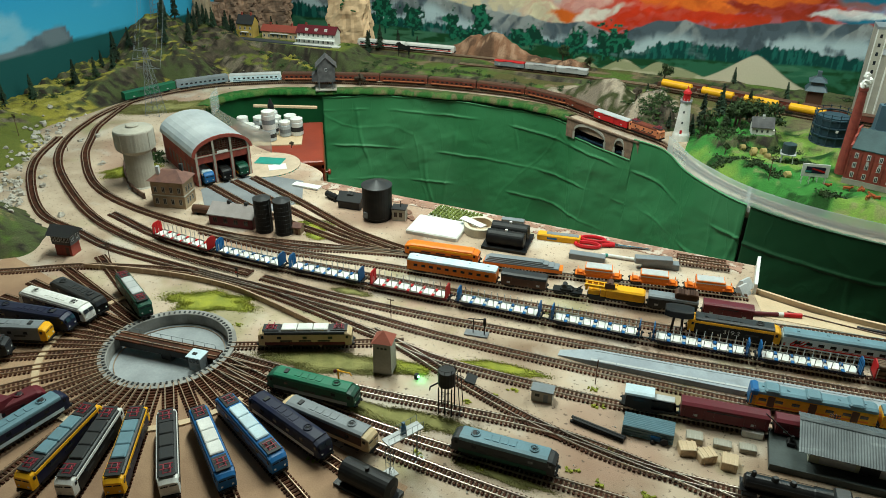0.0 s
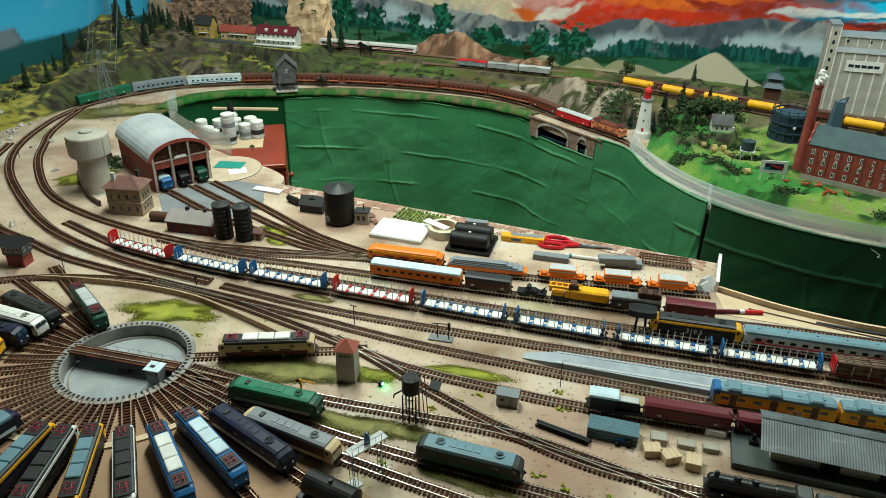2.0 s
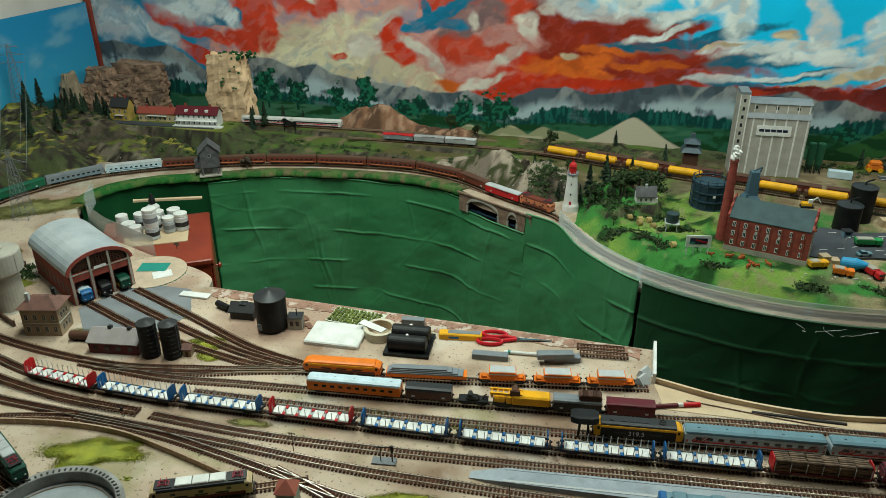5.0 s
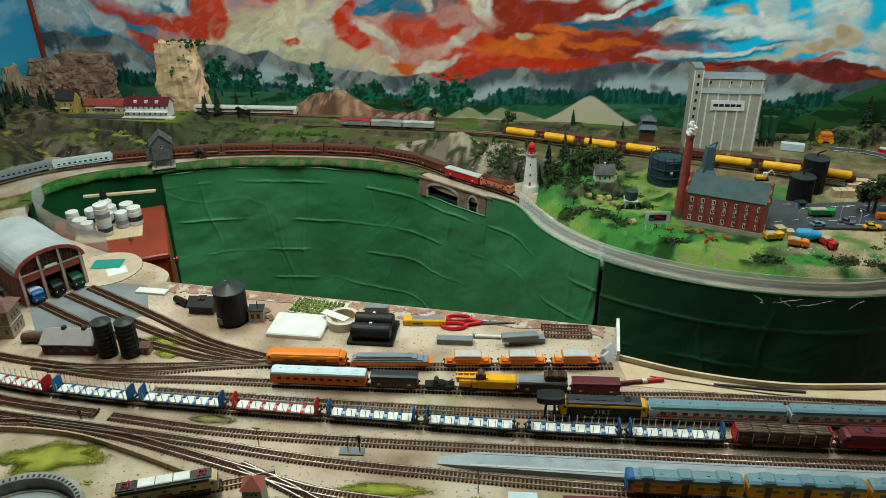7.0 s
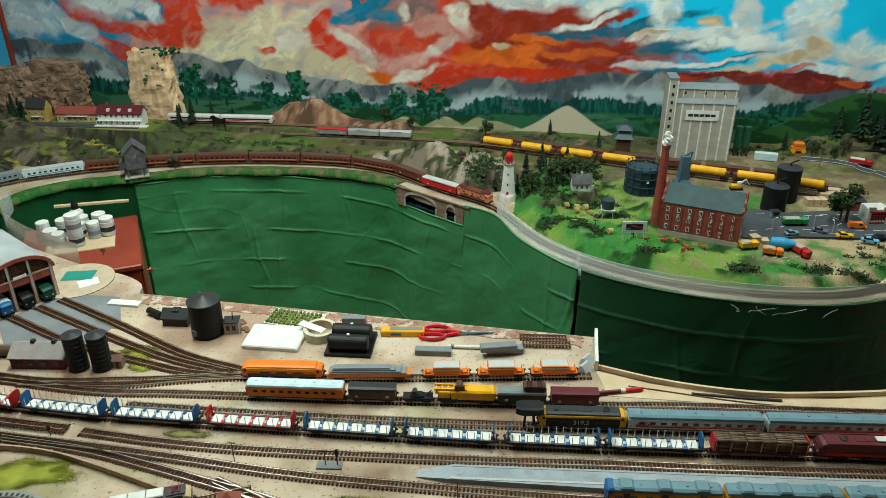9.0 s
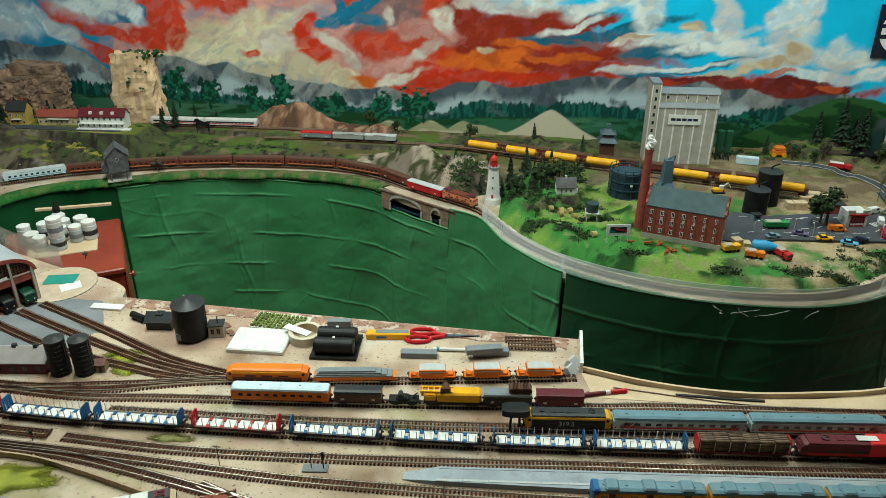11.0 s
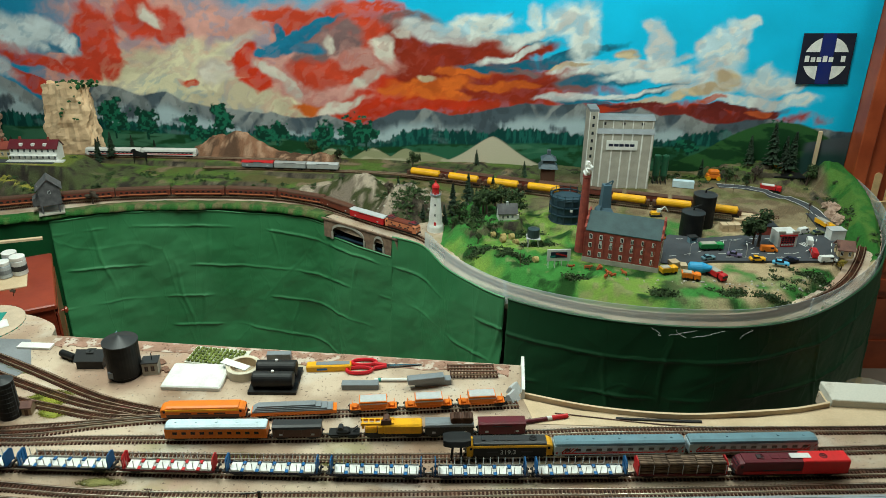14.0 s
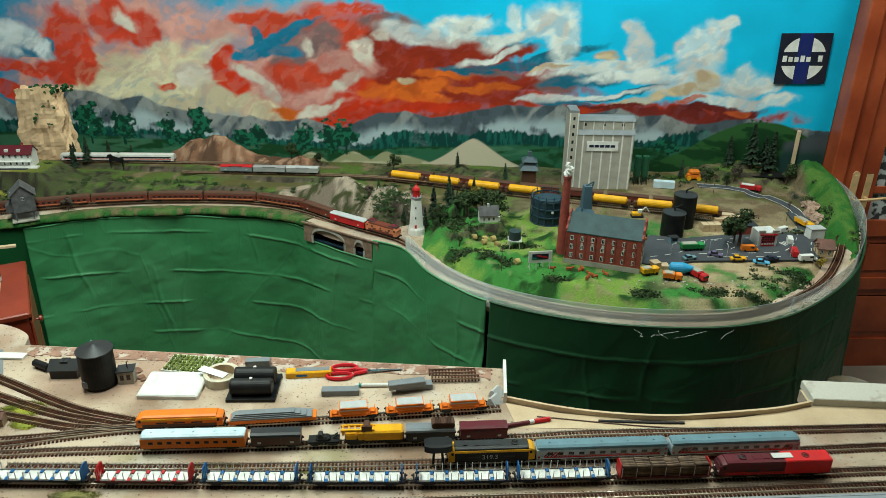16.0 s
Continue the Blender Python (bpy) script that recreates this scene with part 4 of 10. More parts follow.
# ---- tracks ----
def track(name, points, z=0.0, label="model railway track with brown sleepers and worn steel rails", width=0.0165):
    line = smooth_line(points, 0.0088)
    if line.shape[1] == 2:
        line = np.concatenate([line, np.full((len(line), 1), z)], 1)
    t = np.gradient(line[:, :2], axis=0)
    t /= np.linalg.norm(t, axis=1)[:, None]
    nrm = np.stack([-t[:, 1], t[:, 0]], 1)
    root = thing(name, 0, 0, 0, 0, label, "railway track", "tracks of the layout")
    ties = Mesh()
    for p, a, k in zip(line, t, nrm):
        w, u = 0.0021, 0.0150
        c = [(p[0] + s1 * a[0] * w + s2 * k[0] * u, p[1] + s1 * a[1] * w + s2 * k[1] * u) for s1, s2 in ((-1, -1), (1, -1), (1, 1), (-1, 1))]
        ties.add([(x, y, p[2] + 0.0005) for x, y in c] + [(x, y, p[2] + 0.0042) for x, y in c], [(4, 5, 6, 7), (0, 1, 5, 4), (1, 2, 6, 5), (2, 3, 7, 6), (3, 0, 4, 7)])
    tagged(part("sleeper_grid", ties, TIE, root), kind="stuff")
    for side in (-1, 1):
        r = Mesh()
        c = line[:, :2] + nrm * side * width / 2
        r.loft([[(x + k[0] * o, y + k[1] * o, zz + q) for o, q in ((-0.0013, 0.004), (-0.0009, 0.0078), (0.0009, 0.0078), (0.0013, 0.004))] for (x, y), k, zz in zip(c, nrm, line[:, 2])])
        part("rail", r, RAILTOP if name == "yard_track" else RAIL, root)
    return root


RT = 0.0078
TA = [(-0.988, 1.471), (-0.75, 1.468), (-0.491, 1.483), (-0.082, 1.525), (0.196, 1.559), (0.430, 1.584), (1.0, 1.655), (1.9, 1.76)]
Y0 = [(-1.62, 1.60), (-1.35, 1.535), (-1.1, 1.525), (-0.918, 1.531), (-0.430, 1.560), (0.0, 1.590), (0.397, 1.632), (0.865, 1.685), (1.024, 1.705), (1.9, 1.81)]
Y1 = [(-0.939, 1.575), (-0.6, 1.598), (-0.204, 1.633), (0.240, 1.685), (0.832, 1.758), (1.065, 1.79), (1.9, 1.90)]
Y2 = [(-1.30, 1.615), (-1.05, 1.61), (-0.85, 1.635), (-0.664, 1.656), (-0.421, 1.683), (0.177, 1.757), (0.381, 1.788), (0.926, 1.845), (1.9, 1.955)]
Y3 = [(-1.25, 1.61), (-1.0, 1.645), (-0.85, 1.69), (-0.710, 1.725), (-0.500, 1.755), (-0.237, 1.80), (0.123, 1.867), (0.15, 1.872)]
TB = [(-1.62, 1.47), (-1.449, 1.435), (-1.152, 1.428), (-0.939, 1.428), (-0.744, 1.425), (-0.464, 1.418), (-0.185, 1.428), (0.067, 1.442), (0.284, 1.462), (1.0, 1.55), (1.9, 1.66)]
TC = [(-1.159, 1.42), (-0.95, 1.415), (-0.781, 1.392), (-0.564, 1.355), (-0.425, 1.333), (-0.232, 1.335), (-0.045, 1.345), (0.279, 1.385), (0.9, 1.44)]
TD = [(-0.62, 1.375), (-0.50, 1.335), (-0.383, 1.290), (-0.190, 1.228), (-0.006, 1.192), (0.174, 1.197), (0.6, 1.228)]
TE = [(-0.853, 1.167), (-0.7, 1.17), (-0.536, 1.178), (-0.346, 1.200), (-0.143, 1.216), (0.075, 1.191), (0.35, 1.14)]
TF = [(-0.845, 1.145), (-0.66, 1.112), (-0.491, 1.095), (-0.324, 1.092), (-0.088, 1.096), (0.3, 1.10)]
TG = [(-0.835, 1.115), (-0.68, 1.078), (-0.556, 1.056), (-0.438, 1.046), (-0.216, 1.032), (0.2, 1.02)]
SECOND = [(-1.95, 3.02), (-2.15, 2.93), (-2.30, 2.80), (-2.40, 2.60), (-2.28, 2.22), (-2.17, 2.05), (-2.046, 1.905), (-1.821, 1.735), (-1.567, 1.655), (-1.226, 1.628), (-1.0, 1.665), (-0.882, 1.69), (-0.706, 1.735)]
SHED = [[(-1.48, 1.885), (-1.25, 1.80), (-1.0, 1.745), (-0.82, 1.72), (-0.6, 1.745)], [(-1.44, 1.95), (-1.2, 1.86), (-0.95, 1.775), (-0.75, 1.735)], [(-1.40, 2.0), (-1.15, 1.90), (-0.9, 1.795), (-0.70, 1.75)]]
track("loop_track", [tuple(p) for p in LOOP[::6]], 0.004)
track("loop_track", [tuple(p) for p in RIM[::6]], 0.004)
for line in (TA, Y0, Y1, Y2, Y3, TB, TC, TD, TE, TF, TG):
    track("yard_track", line)
for line in (SECOND, OUTER, OUTER2, *SHED):
    track("side_track", line)


# ---- rail vehicles ----
def section(w, z0, z1, c):
    return [(-w, z0), (w, z0), (w, z1 - c), (w * 0.93, z1 - c * 0.45), (w * 0.55, z1 - c * 0.08), (-w * 0.55, z1 - c * 0.08), (-w * 0.93, z1 - c * 0.45), (-w, z1 - c)]


def hull(length, w, z0, z1, c, nose=0.0, slope=0.0, run=0.012):
    """A body drawn along x, narrowed and lowered at both ends."""
    h, rings = length / 2, []
    for x, k in ((-h, 1), (-h + run * 0.5, 0.35), (-h + run, 0), (h - run, 0), (h - run * 0.5, 0.35), (h, 1)):
        rings.append([(x, y, z) for y, z in section(w * (1 - nose * k), z0, z1 - slope * k, c)])
    return Mesh().loft(rings)


def wheelset(root, x, length, z=0.0, axles=2):
    """A bogie with its wheels under it."""
    m = Mesh()
    m.box(x - length / 2, x + length / 2, -0.0125, 0.0125, z + 0.0045, z + 0.0105)
    for side in (-1, 1):
        m.box(x - length * 0.32, x + length * 0.32, side * 0.0135 - 0.0015, side * 0.0135 + 0.0015, z + 0.003, z + 0.009)
    bogie = part("bogie", m, BLACK, root)
    for k in range(axles):
        px = x + (k - (axles - 1) / 2) * length * 0.72 / max(1, axles - 1) if axles > 1 else x
        w = Mesh()
        for side in (-1, 1):
            w.cyl(0.0052, side * 0.0083 - 0.0012, side * 0.0083 + 0.0012, pose(px, 0, z + 0.0052, 90, 0, 0), 12)
        part("wheel", w, DARK, bogie)


_pane = {}


def pane(name, root, at, sx, sy, sz, mat=None):
    """A small raised plate; alike ones share one mesh."""
    mat = mat or GLASS
    key = (name, round(sx, 4), round(sy, 4), round(sz, 4), mat.name)
    if key not in _pane:
        ob = part(name, Mesh().box(-sx / 2, sx / 2, -sy / 2, sy / 2, -sz / 2, sz / 2), mat, root)
        _pane[key] = ob.data
    else:
        ob = new(name, _pane[key])
        ob.parent = root
    ob.matrix_basis = at if isinstance(at, Matrix) else Matrix.Translation(at)
    return ob


def couplers(root, length):
    for s in (-1, 1):
        m = Mesh().box(s * length / 2 - 0.002, s * length / 2 + 0.002, -0.014, 0.014, 0.0085, 0.0125)
        for y in (-0.010, 0.010):
            m.cyl(0.0022, 0, 0.005, pose(s * length / 2, y, 0.0105, 0, 90 * s, 0), 8)
        part("buffer_beam", m, BLACK, root)


def coach(name, x, y, turn, z, length, body, roof, label, windows=9, band=None, height=0.041, group="passenger coaches", wmat=None, doors=True):
    root = thing(name, x, y, z, turn, label, "passenger coach", group)
    w = 0.0168
    part("body", hull(length, w, 0.010, height - 0.005, 0.002), body, root)
    part("roof", hull(length * 0.995, w * 0.99, height - 0.0055, height + 0.003, 0.0075, 0.12, 0.002, 0.006), roof, root, smooth=False)
    part("underframe", Mesh().box(-length * 0.46, length * 0.46, -0.011, 0.011, 0.006, 0.0101), BLACK, root)
    if band:
        for s in (-1, 1):
            part("stripe", Mesh().box(-length * 0.49, length * 0.49, s * w - 0.0003, s * w + 0.0003, 0.0135, 0.017), band, root)
    for s in (-1, 1):
        for k in range(windows):
            pane("window", root, (-length * 0.40 + length * 0.80 * k / (windows - 1), s * (w + 0.0001), height * 0.60), length * 0.80 / windows * 0.55, 0.0008, 0.0068, wmat)
        if doors:
            for e in (-1, 1):
                pane("door", root, (e * length * 0.46, s * (w + 0.0001), height * 0.52), 0.009, 0.0006, 0.022, body)
    for k in range(5):
        pane("roof_vent", root, (-length * 0.4 + length * 0.8 * k / 4, 0, height + 0.0030), 0.005, 0.004, 0.0016, roof)
    for s in (-1, 1):
        wheelset(root, s * length * 0.36, 0.036)
    couplers(root, length)
    return root


def pantograph(root, x, mat):
    m = Mesh()
    z = 0.0475
    for s in (-1, 1):
        m.rod((x - 0.011, s * 0.006, z), (x + 0.011, s * 0.006, z), 0.0008, 5)
        m.rod((x - 0.010, s * 0.006, z), (x + 0.006, s * 0.004, z + 0.0045), 0.0007, 5)
        m.rod((x + 0.010, s * 0.006, z), (x - 0.006, s * 0.004, z + 0.0045), 0.0007, 5)
    for k in (-0.006, 0.006):
        m.rod((x + k, -0.011, z + 0.0046), (x + k, 0.011, z + 0.0046), 0.0009, 5)
        m.rod((x + k * 1.7, -0.007, z), (x + k * 1.7, 0.007, z), 0.0008, 5)
    for k in (-1, 1):
        for s in (-1, 1):
            m.cyl(0.0013, z - 0.003, z, Matrix.Translation((x + k * 0.011, s * 0.006, 0)), 6)
    part("pantograph", m, mat, root)


def loco(name, x, y, turn, length, body, roof, label, cab=None, lower=None, edge=None, panels=None, panto=None, fans=0, windows=4, z=0.0, slope=0.004, height=0.046, group="locomotives", nose=0.10, number=None):
    root = thing(name, x, y, z, turn, label, "locomotive", group)
    w, side = 0.0172, height - 0.007
    part("body", hull(length - 0.03, w, 0.012, side, 0.0015), body, root)
    for s in (-1, 1):
        h = length / 2
        rings = []
        for px, k in ((h - 0.0155, 0), (h - 0.007, 0.25), (h - 0.001, 1)):
            rings.append([(s * px, yy * s, zz) for yy, zz in section(w * (1.005 - nose * k), 0.011, height - 0.0025 - slope * k * 1.6, 0.004)])
        c = part("cab", Mesh().loft(rings), cab or body, root)
        for q in (-1, 1):
            pane("windscreen", c, pose(s * (h - 0.0027), q * w * 0.42, height * 0.735, 0, s * -28, 0), 0.0016, w * 0.68, 0.0085)
            pane("headlamp", c, (s * (h - 0.0006), q * w * 0.55, 0.0185), 0.0012, 0.0034, 0.0028, WHITE)
            pane("side_window", c, (s * (h - 0.0105), q * (w * 1.003), height * 0.70), 0.0055, 0.0009, 0.0065)
    part("roof", hull(length - 0.031, w * 0.985, side - 0.001, height + 0.0005, 0.0055, 0.0, 0.0), roof, root)
    if lower:
        for s in (-1, 1):
            part("stripe", Mesh().box(-length / 2 + 0.015, length / 2 - 0.015, s * w - 0.0004, s * w + 0.0004, 0.012, 0.0195), lower, root)
    if edge:
        for s in (-1, 1):
            part("roof_edge", Mesh().box(-length / 2 + 0.014, length / 2 - 0.014, s * w * 0.97 - 0.0016, s * w * 0.97 + 0.0016, side - 0.0045, side + 0.0012), edge, root)
    if panels:
        n = 3
        span = length * 0.50
        for k in range(n):
            cx = -span / 2 + span * (k + 0.5) / n
            part("roof_panel", Mesh().box(cx - span / n * 0.48, cx + span / n * 0.48, -0.0125, 0.0125, height - 0.001, height + 0.0042, bevel=0.0016), panels, root)
    if panto:
        for s in (-1, 1):
            part("roof_well", Mesh().box(s * length * 0.36 - 0.018, s * length * 0.36 + 0.018, -0.0128, 0.0128, height - 0.001, height + 0.0012), DARK, root)
            pantograph(root, s * length * 0.36, panto)
    for k in range(fans):
        cx = length * (-0.28 + 0.56 * k / max(1, fans - 1)) if fans > 1 else length * 0.27
        f = part("roof_fan", Mesh().lathe([(0.0085, height - 0.001), (0.0085, height + 0.0022), (0.0070, height + 0.0028), (0.0066, height + 0.0014)], Matrix.Translation((cx, 0, 0)), 18), roof, root)
        g = Mesh()
        for j in range(6):
            a = math.pi * j / 6
            g.rod((cx - 0.0066 * math.cos(a), -0.0066 * math.sin(a), height + 0.002), (cx + 0.0066 * math.cos(a), 0.0066 * math.sin(a), height + 0.002), 0.0004, 4)
        part("grille", g, DARK, f)
    if fans and not panels:
        for k in range(4):
            pane("roof_hatch", root, (length * (-0.16 + 0.08 * k), 0, height + 0.0004), length * 0.06, 0.014, 0.0016, roof)
        part("exhaust", Mesh().box(-length * 0.3 - 0.004, -length * 0.3 + 0.004, -0.006, 0.006, height - 0.001, height + 0.0025), DARK, root)
    for s in (-1, 1):
        for k in range(windows):
            pane("side_window", root, (length * (-0.27 + 0.54 * k / max(1, windows - 1)), s * (w + 0.0001), height * 0.66), length * 0.045, 0.0008, 0.0062)
        for k in range(3):
            pane("grille", root, (length * (-0.2 + 0.2 * k), s * (w + 0.0001), 0.0225), length * 0.13, 0.0007, 0.0038, DARK)
    part("fuel_tank", Mesh().box(-length * 0.14, length * 0.14, -0.0135, 0.0135, 0.0035, 0.0122), BLACK, root)
    for s in (-1, 1):
        wheelset(root, s * length * 0.30, 0.050, axles=3)
    couplers(root, length)
    if number:
        letters(number, 0.0165, WHITE_DULL, root, pose(length * -0.02, -w - 0.0006, 0.0215, 90, 0, 0))
    return root


def letters(text, size, mat, root, m, name="lettering", depth=0.0002):
    cu = bpy.data.curves.new(name, "FONT")
    cu.body, cu.size, cu.extrude, cu.align_x, cu.align_y = text, size, depth, "CENTER", "CENTER"
    tmp = bpy.data.objects.new(name, cu)
    me = bpy.data.meshes.new_from_object(tmp)
    bpy.data.objects.remove(tmp)
    me.materials.clear()
    me.materials.append(mat)
    ob = new(name, me)
    ob.parent = root
    ob.matrix_basis = m
    return ob


WHITE_DULL = paint("letter_grey", 0.55, 0.55, 0.52)


def stake_wagon(x, y, turn, end, label, group="stake wagons"):
    """Flat wagon: black frame, white decks, coloured bulkheads and cross bars, thin stakes."""
    length, w = 0.203, 0.0165
    root = thing("stake_wagon", x, y, 0, turn, label, "flat wagon", group)
    m = Mesh().box(-length / 2, length / 2, -0.0035, 0.0035, 0.0085, 0.0125)
    for s in (-1, 1):
        m.box(-length / 2, length / 2, s * w * 0.96 - 0.001, s * w * 0.96 + 0.001, 0.0100, 0.0150)
    for k in range(9):
        cx = -length / 2 + length * (k + 0.5) / 9
        m.box(cx - 0.001, cx + 0.001, -w, w, 0.0095, 0.0125)
    part("frame", m, NAVY if end is BLUE else MAROON, root)
    for k in range(6):
        cx = -length * 0.40 + length * 0.80 * k / 5
        d = Mesh().box(cx - 0.0115, cx + 0.0115, -w, w, 0.0130, 0.0150)
        for s in (-1, 1):
            d.add([(cx - 0.0115, s * w, 0.0150), (cx + 0.0115, s * w, 0.0150), (cx + 0.0115, s * w * 0.93, 0.0185), (cx - 0.0115, s * w * 0.93, 0.0185)], [(0, 1, 2, 3)] if s < 0 else [(3, 2, 1, 0)])
        part("deck_panel", d, WHITE, root)
    for k in range(5):
        cx = -length * 0.32 + length * 0.64 * k / 4
        part("cross_bar", Mesh().box(cx - 0.0036, cx + 0.0036, -w * 0.98, w * 0.98, 0.0112, 0.0136), LIGHTGREY, root)
        for s in (-1, 1):
            part("stake_clip", Mesh().box(cx - 0.0032, cx + 0.0032, s * w * 0.72 - 0.0048, s * w * 0.72 + 0.0048, 0.0113, 0.0165), end, root)
    for s in (-1, 1):
        h = s * length * 0.485
        o = [(-w, 0.012), (w, 0.012), (w, 0.040), (w * 0.55, 0.046), (-w * 0.55, 0.046), (-w, 0.040)]
        bulk = part("bulkhead", Mesh().prism(o, h - 0.0011, h + 0.0011), end, root)
        r = Mesh()
        for q in (-0.6, 0, 0.6):
            r.box(h - s * 0.0011 - 0.0010, h - s * 0.0011 + 0.0010, q * w - 0.0009, q * w + 0.0009, 0.012, 0.041)
        part("rib", r, end, bulk)
    key = "stake"
    for k in range(6):
        for s in (-1, 1):
            for e in (-0.0075, 0.0075):
                pane(key, root, (-length * 0.40 + length * 0.80 * k / 5 + e, s * w * 1.01, 0.0262), 0.0014, 0.0014, 0.0225, SILVER)
    for s in (-1, 1):
        wheelset(root, s * length * 0.36, 0.030)
    couplers(root, length + 0.006)
    return root


def van(name, x, y, turn, length, body, roof, label, z=0.0, height=0.040, crown=0.012, axles=2, category="goods van", ribs=6, group="goods wagons"):
    root = thing(name, x, y, z, turn, label, category, group)
    w = 0.0162
    part("body", hull(length, w, 0.010, height - crown * 0.6, 0.001), body, root)
    part("roof", hull(length + 0.002, w * 1.03, height - crown * 0.65, height + 0.001, crown * 0.62, 0.0, 0.0), roof, root)
    for s in (-1, 1):
        for k in range(ribs):
            pane("rib", root, (-length * 0.46 + length * 0.92 * k / (ribs - 1), s * (w + 0.0003), 0.0215), 0.0016, 0.0012, 0.021, body)
        d = pane("door", root, (0, s * (w + 0.0006), 0.0215), length * 0.22, 0.0014, 0.0205, body)
        pane("door_rail", d, (0, s * 0.0006, 0.0108), length * 0.42, 0.001, 0.0012, BLACK)
        for k in (-0.33, 0.33):
            pane("label_plate", root, (length * k, s * (w + 0.0004), 0.0175), 0.008, 0.0008, 0.0048, LIGHTGREY)
    part("underframe", Mesh().box(-length / 2, length / 2, -0.012, 0.012, 0.0065, 0.0103), BLACK, root)
    for s in (-1, 1):
        wheelset(root, s * length * 0.32, 0.026, axles=axles)
    couplers(root, length)
    return root


def on(line, x):
    """Place and heading on a track at x."""
    s = smooth_line(line, 0.005)
    k = int(np.argmin(np.abs(s[:, 0] - x)))
    a, c = s[max(0, k - 3)], s[min(len(s) - 1, k + 3)]
    return float(x), float(s[k, 1]), math.degrees(math.atan2(c[1] - a[1], c[0] - a[0]))


R = RT - 0.0005  # wheels stand on the rails
def raised(ob, z=R):
    ob.location.z += z
    return ob


for k, (x, red) in enumerate(((-1.285, 1), (-1.062, 0), (-0.837, 0), (-0.608, 1), (-0.382, 0), (-0.155, 0), (0.072, 0), (0.292, 0))):
    wg = raised(stake_wagon(*on(Y0, x), RED if red else BLUE, "red stake wagon with white deck panels and steel stakes" if red else "blue stake wagon with white deck panels and steel stakes"))

# log wagon and red locomotive
WOODLOG = material("log_bark", (0.17, 0.11, 0.07), 0.9, second=(0.08, 0.05, 0.035), scale=60, bump=0.4, bump_scale=300, vary=0.3)
root = raised(thing("log_wagon", *on(Y0, 0.513)[:2], 0, on(Y0, 0.513)[2], "brown stake wagon loaded with cut timber, red ends", "log wagon"))
part("frame", Mesh().box(-0.1, 0.1, -0.0165, 0.0165, 0.009, 0.014), MAROON, root)
for s in (-1, 1):
    part("bulkhead", Mesh().prism([(-0.0165, 0.01), (0.0165, 0.01), (0.0165, 0.040), (0.009, 0.046), (-0.009, 0.046), (-0.0165, 0.040)], s * 0.0985 - 0.0011, s * 0.0985 + 0.0011), RED, root)
    wheelset(root, s * 0.072, 0.030)
rng = random.Random(4)
for stack in range(6):
    for i in range(5):
        for j in range(5):
            m = Mesh().cyl(0.0031, -0.0152, 0.0152, None, 7)
            ob = part("log", m, WOODLOG, root) if not (stack or i or j) else new("log", logmesh)
            if not (stack or i or j):
                logmesh = ob.data
            ob.parent = root
            ob.matrix_basis = pose(-0.080 + 0.032 * stack + rng.uniform(-0.0012, 0.0012), -0.0125 + 0.0062 * i + rng.uniform(-0.001, 0.001), 0.0172 + 0.0058 * j + rng.uniform(-0.001, 0.001), rng.uniform(-3, 3), 90, rng.uniform(-3, 3))
for k in range(7):
    for s in (-1, 1):
        pane("stake", root, (-0.096 + 0.032 * k, s * 0.0168, 0.026), 0.0013, 0.0013, 0.024, SILVER)
ob = raised(loco("diesel_locomotive", *on(Y0, 0.757), 0.252, MAROON, MAROON, "dark and bright red six-axle diesel locomotive", cab=MAROON, fans=3, windows=0, slope=0.006, lower=RED))
part("side_panel", Mesh().box(0.02, 0.1262, -0.0182, 0.0182, 0.013, 0.0475, bevel=0.002), paint("bright_red", 0.72, 0.018, 0.02), ob, "bright red front half")
part("roof_plate", Mesh().box(-0.005, 0.04, -0.008, 0.008, 0.0476, 0.0492), WHITE, ob)

# coaches with the black and yellow diesel
for x in (0.385, 0.692):
    c = raised(coach("passenger_coach", *on(Y1, x), 0, 0.300, ICE, TEAL, "pale blue coach with red stripes and grey-blue ribbed roof", 11, RED))
    for s in (-1, 1):
        part("stripe", Mesh().box(-0.147, 0.147, s * 0.0168 - 0.0004, s * 0.0168 + 0.0004, 0.0185, 0.0195), RED, c)
        for e in (-1, 1):
            for k in range(4):
                g = Mesh().add([(0, 0, 0), (0.004, 0, 0), (0.016, 0, 0.0135), (0.012, 0, 0.0135)], [(0, 1, 2, 3), (3, 2, 1, 0)], pose(e * 0.122 - 0.014 + 0.008 * k, s * 0.0172, 0.0165))
                part("stripe", g, RED, c)
ob = raised(loco("diesel_locomotive", *on(Y1, 0.135), 0.197, BLACK, DARK, "black diesel locomotive with yellow cab and yellow roof line", cab=YELLOW, edge=YELLOW, windows=0, fans=1, number="319.3"))

# orange coach and its neighbours
raised(coach("passenger_coach", *on(Y2, -0.545), 0, 0.235, ORANGE, ICE, "orange coach with pale blue roof", 10))
raised(van("goods_van", *on(Y2, -0.36), 0.112, BROWN, DARK, "dark brown goods van with grey arched roof"))
x, y, a = on(Y2, -0.252)
root = raised(thing("match_wagon", x, y, 0, a, "small black flat wagon with machinery", "flat wagon"))
part("frame", Mesh().box(-0.036, 0.036, -0.013, 0.013, 0.008, 0.0125), BLACK, root)
part("weight", Mesh().box(-0.018, 0.014, -0.011, 0.011, 0.0124, 0.021, bevel=0.004), BLACK, root)
part("winch", Mesh().cyl(0.006, -0.008, 0.008, pose(-0.008, 0, 0.023, 90, 0, 0), 12), DARK, root)
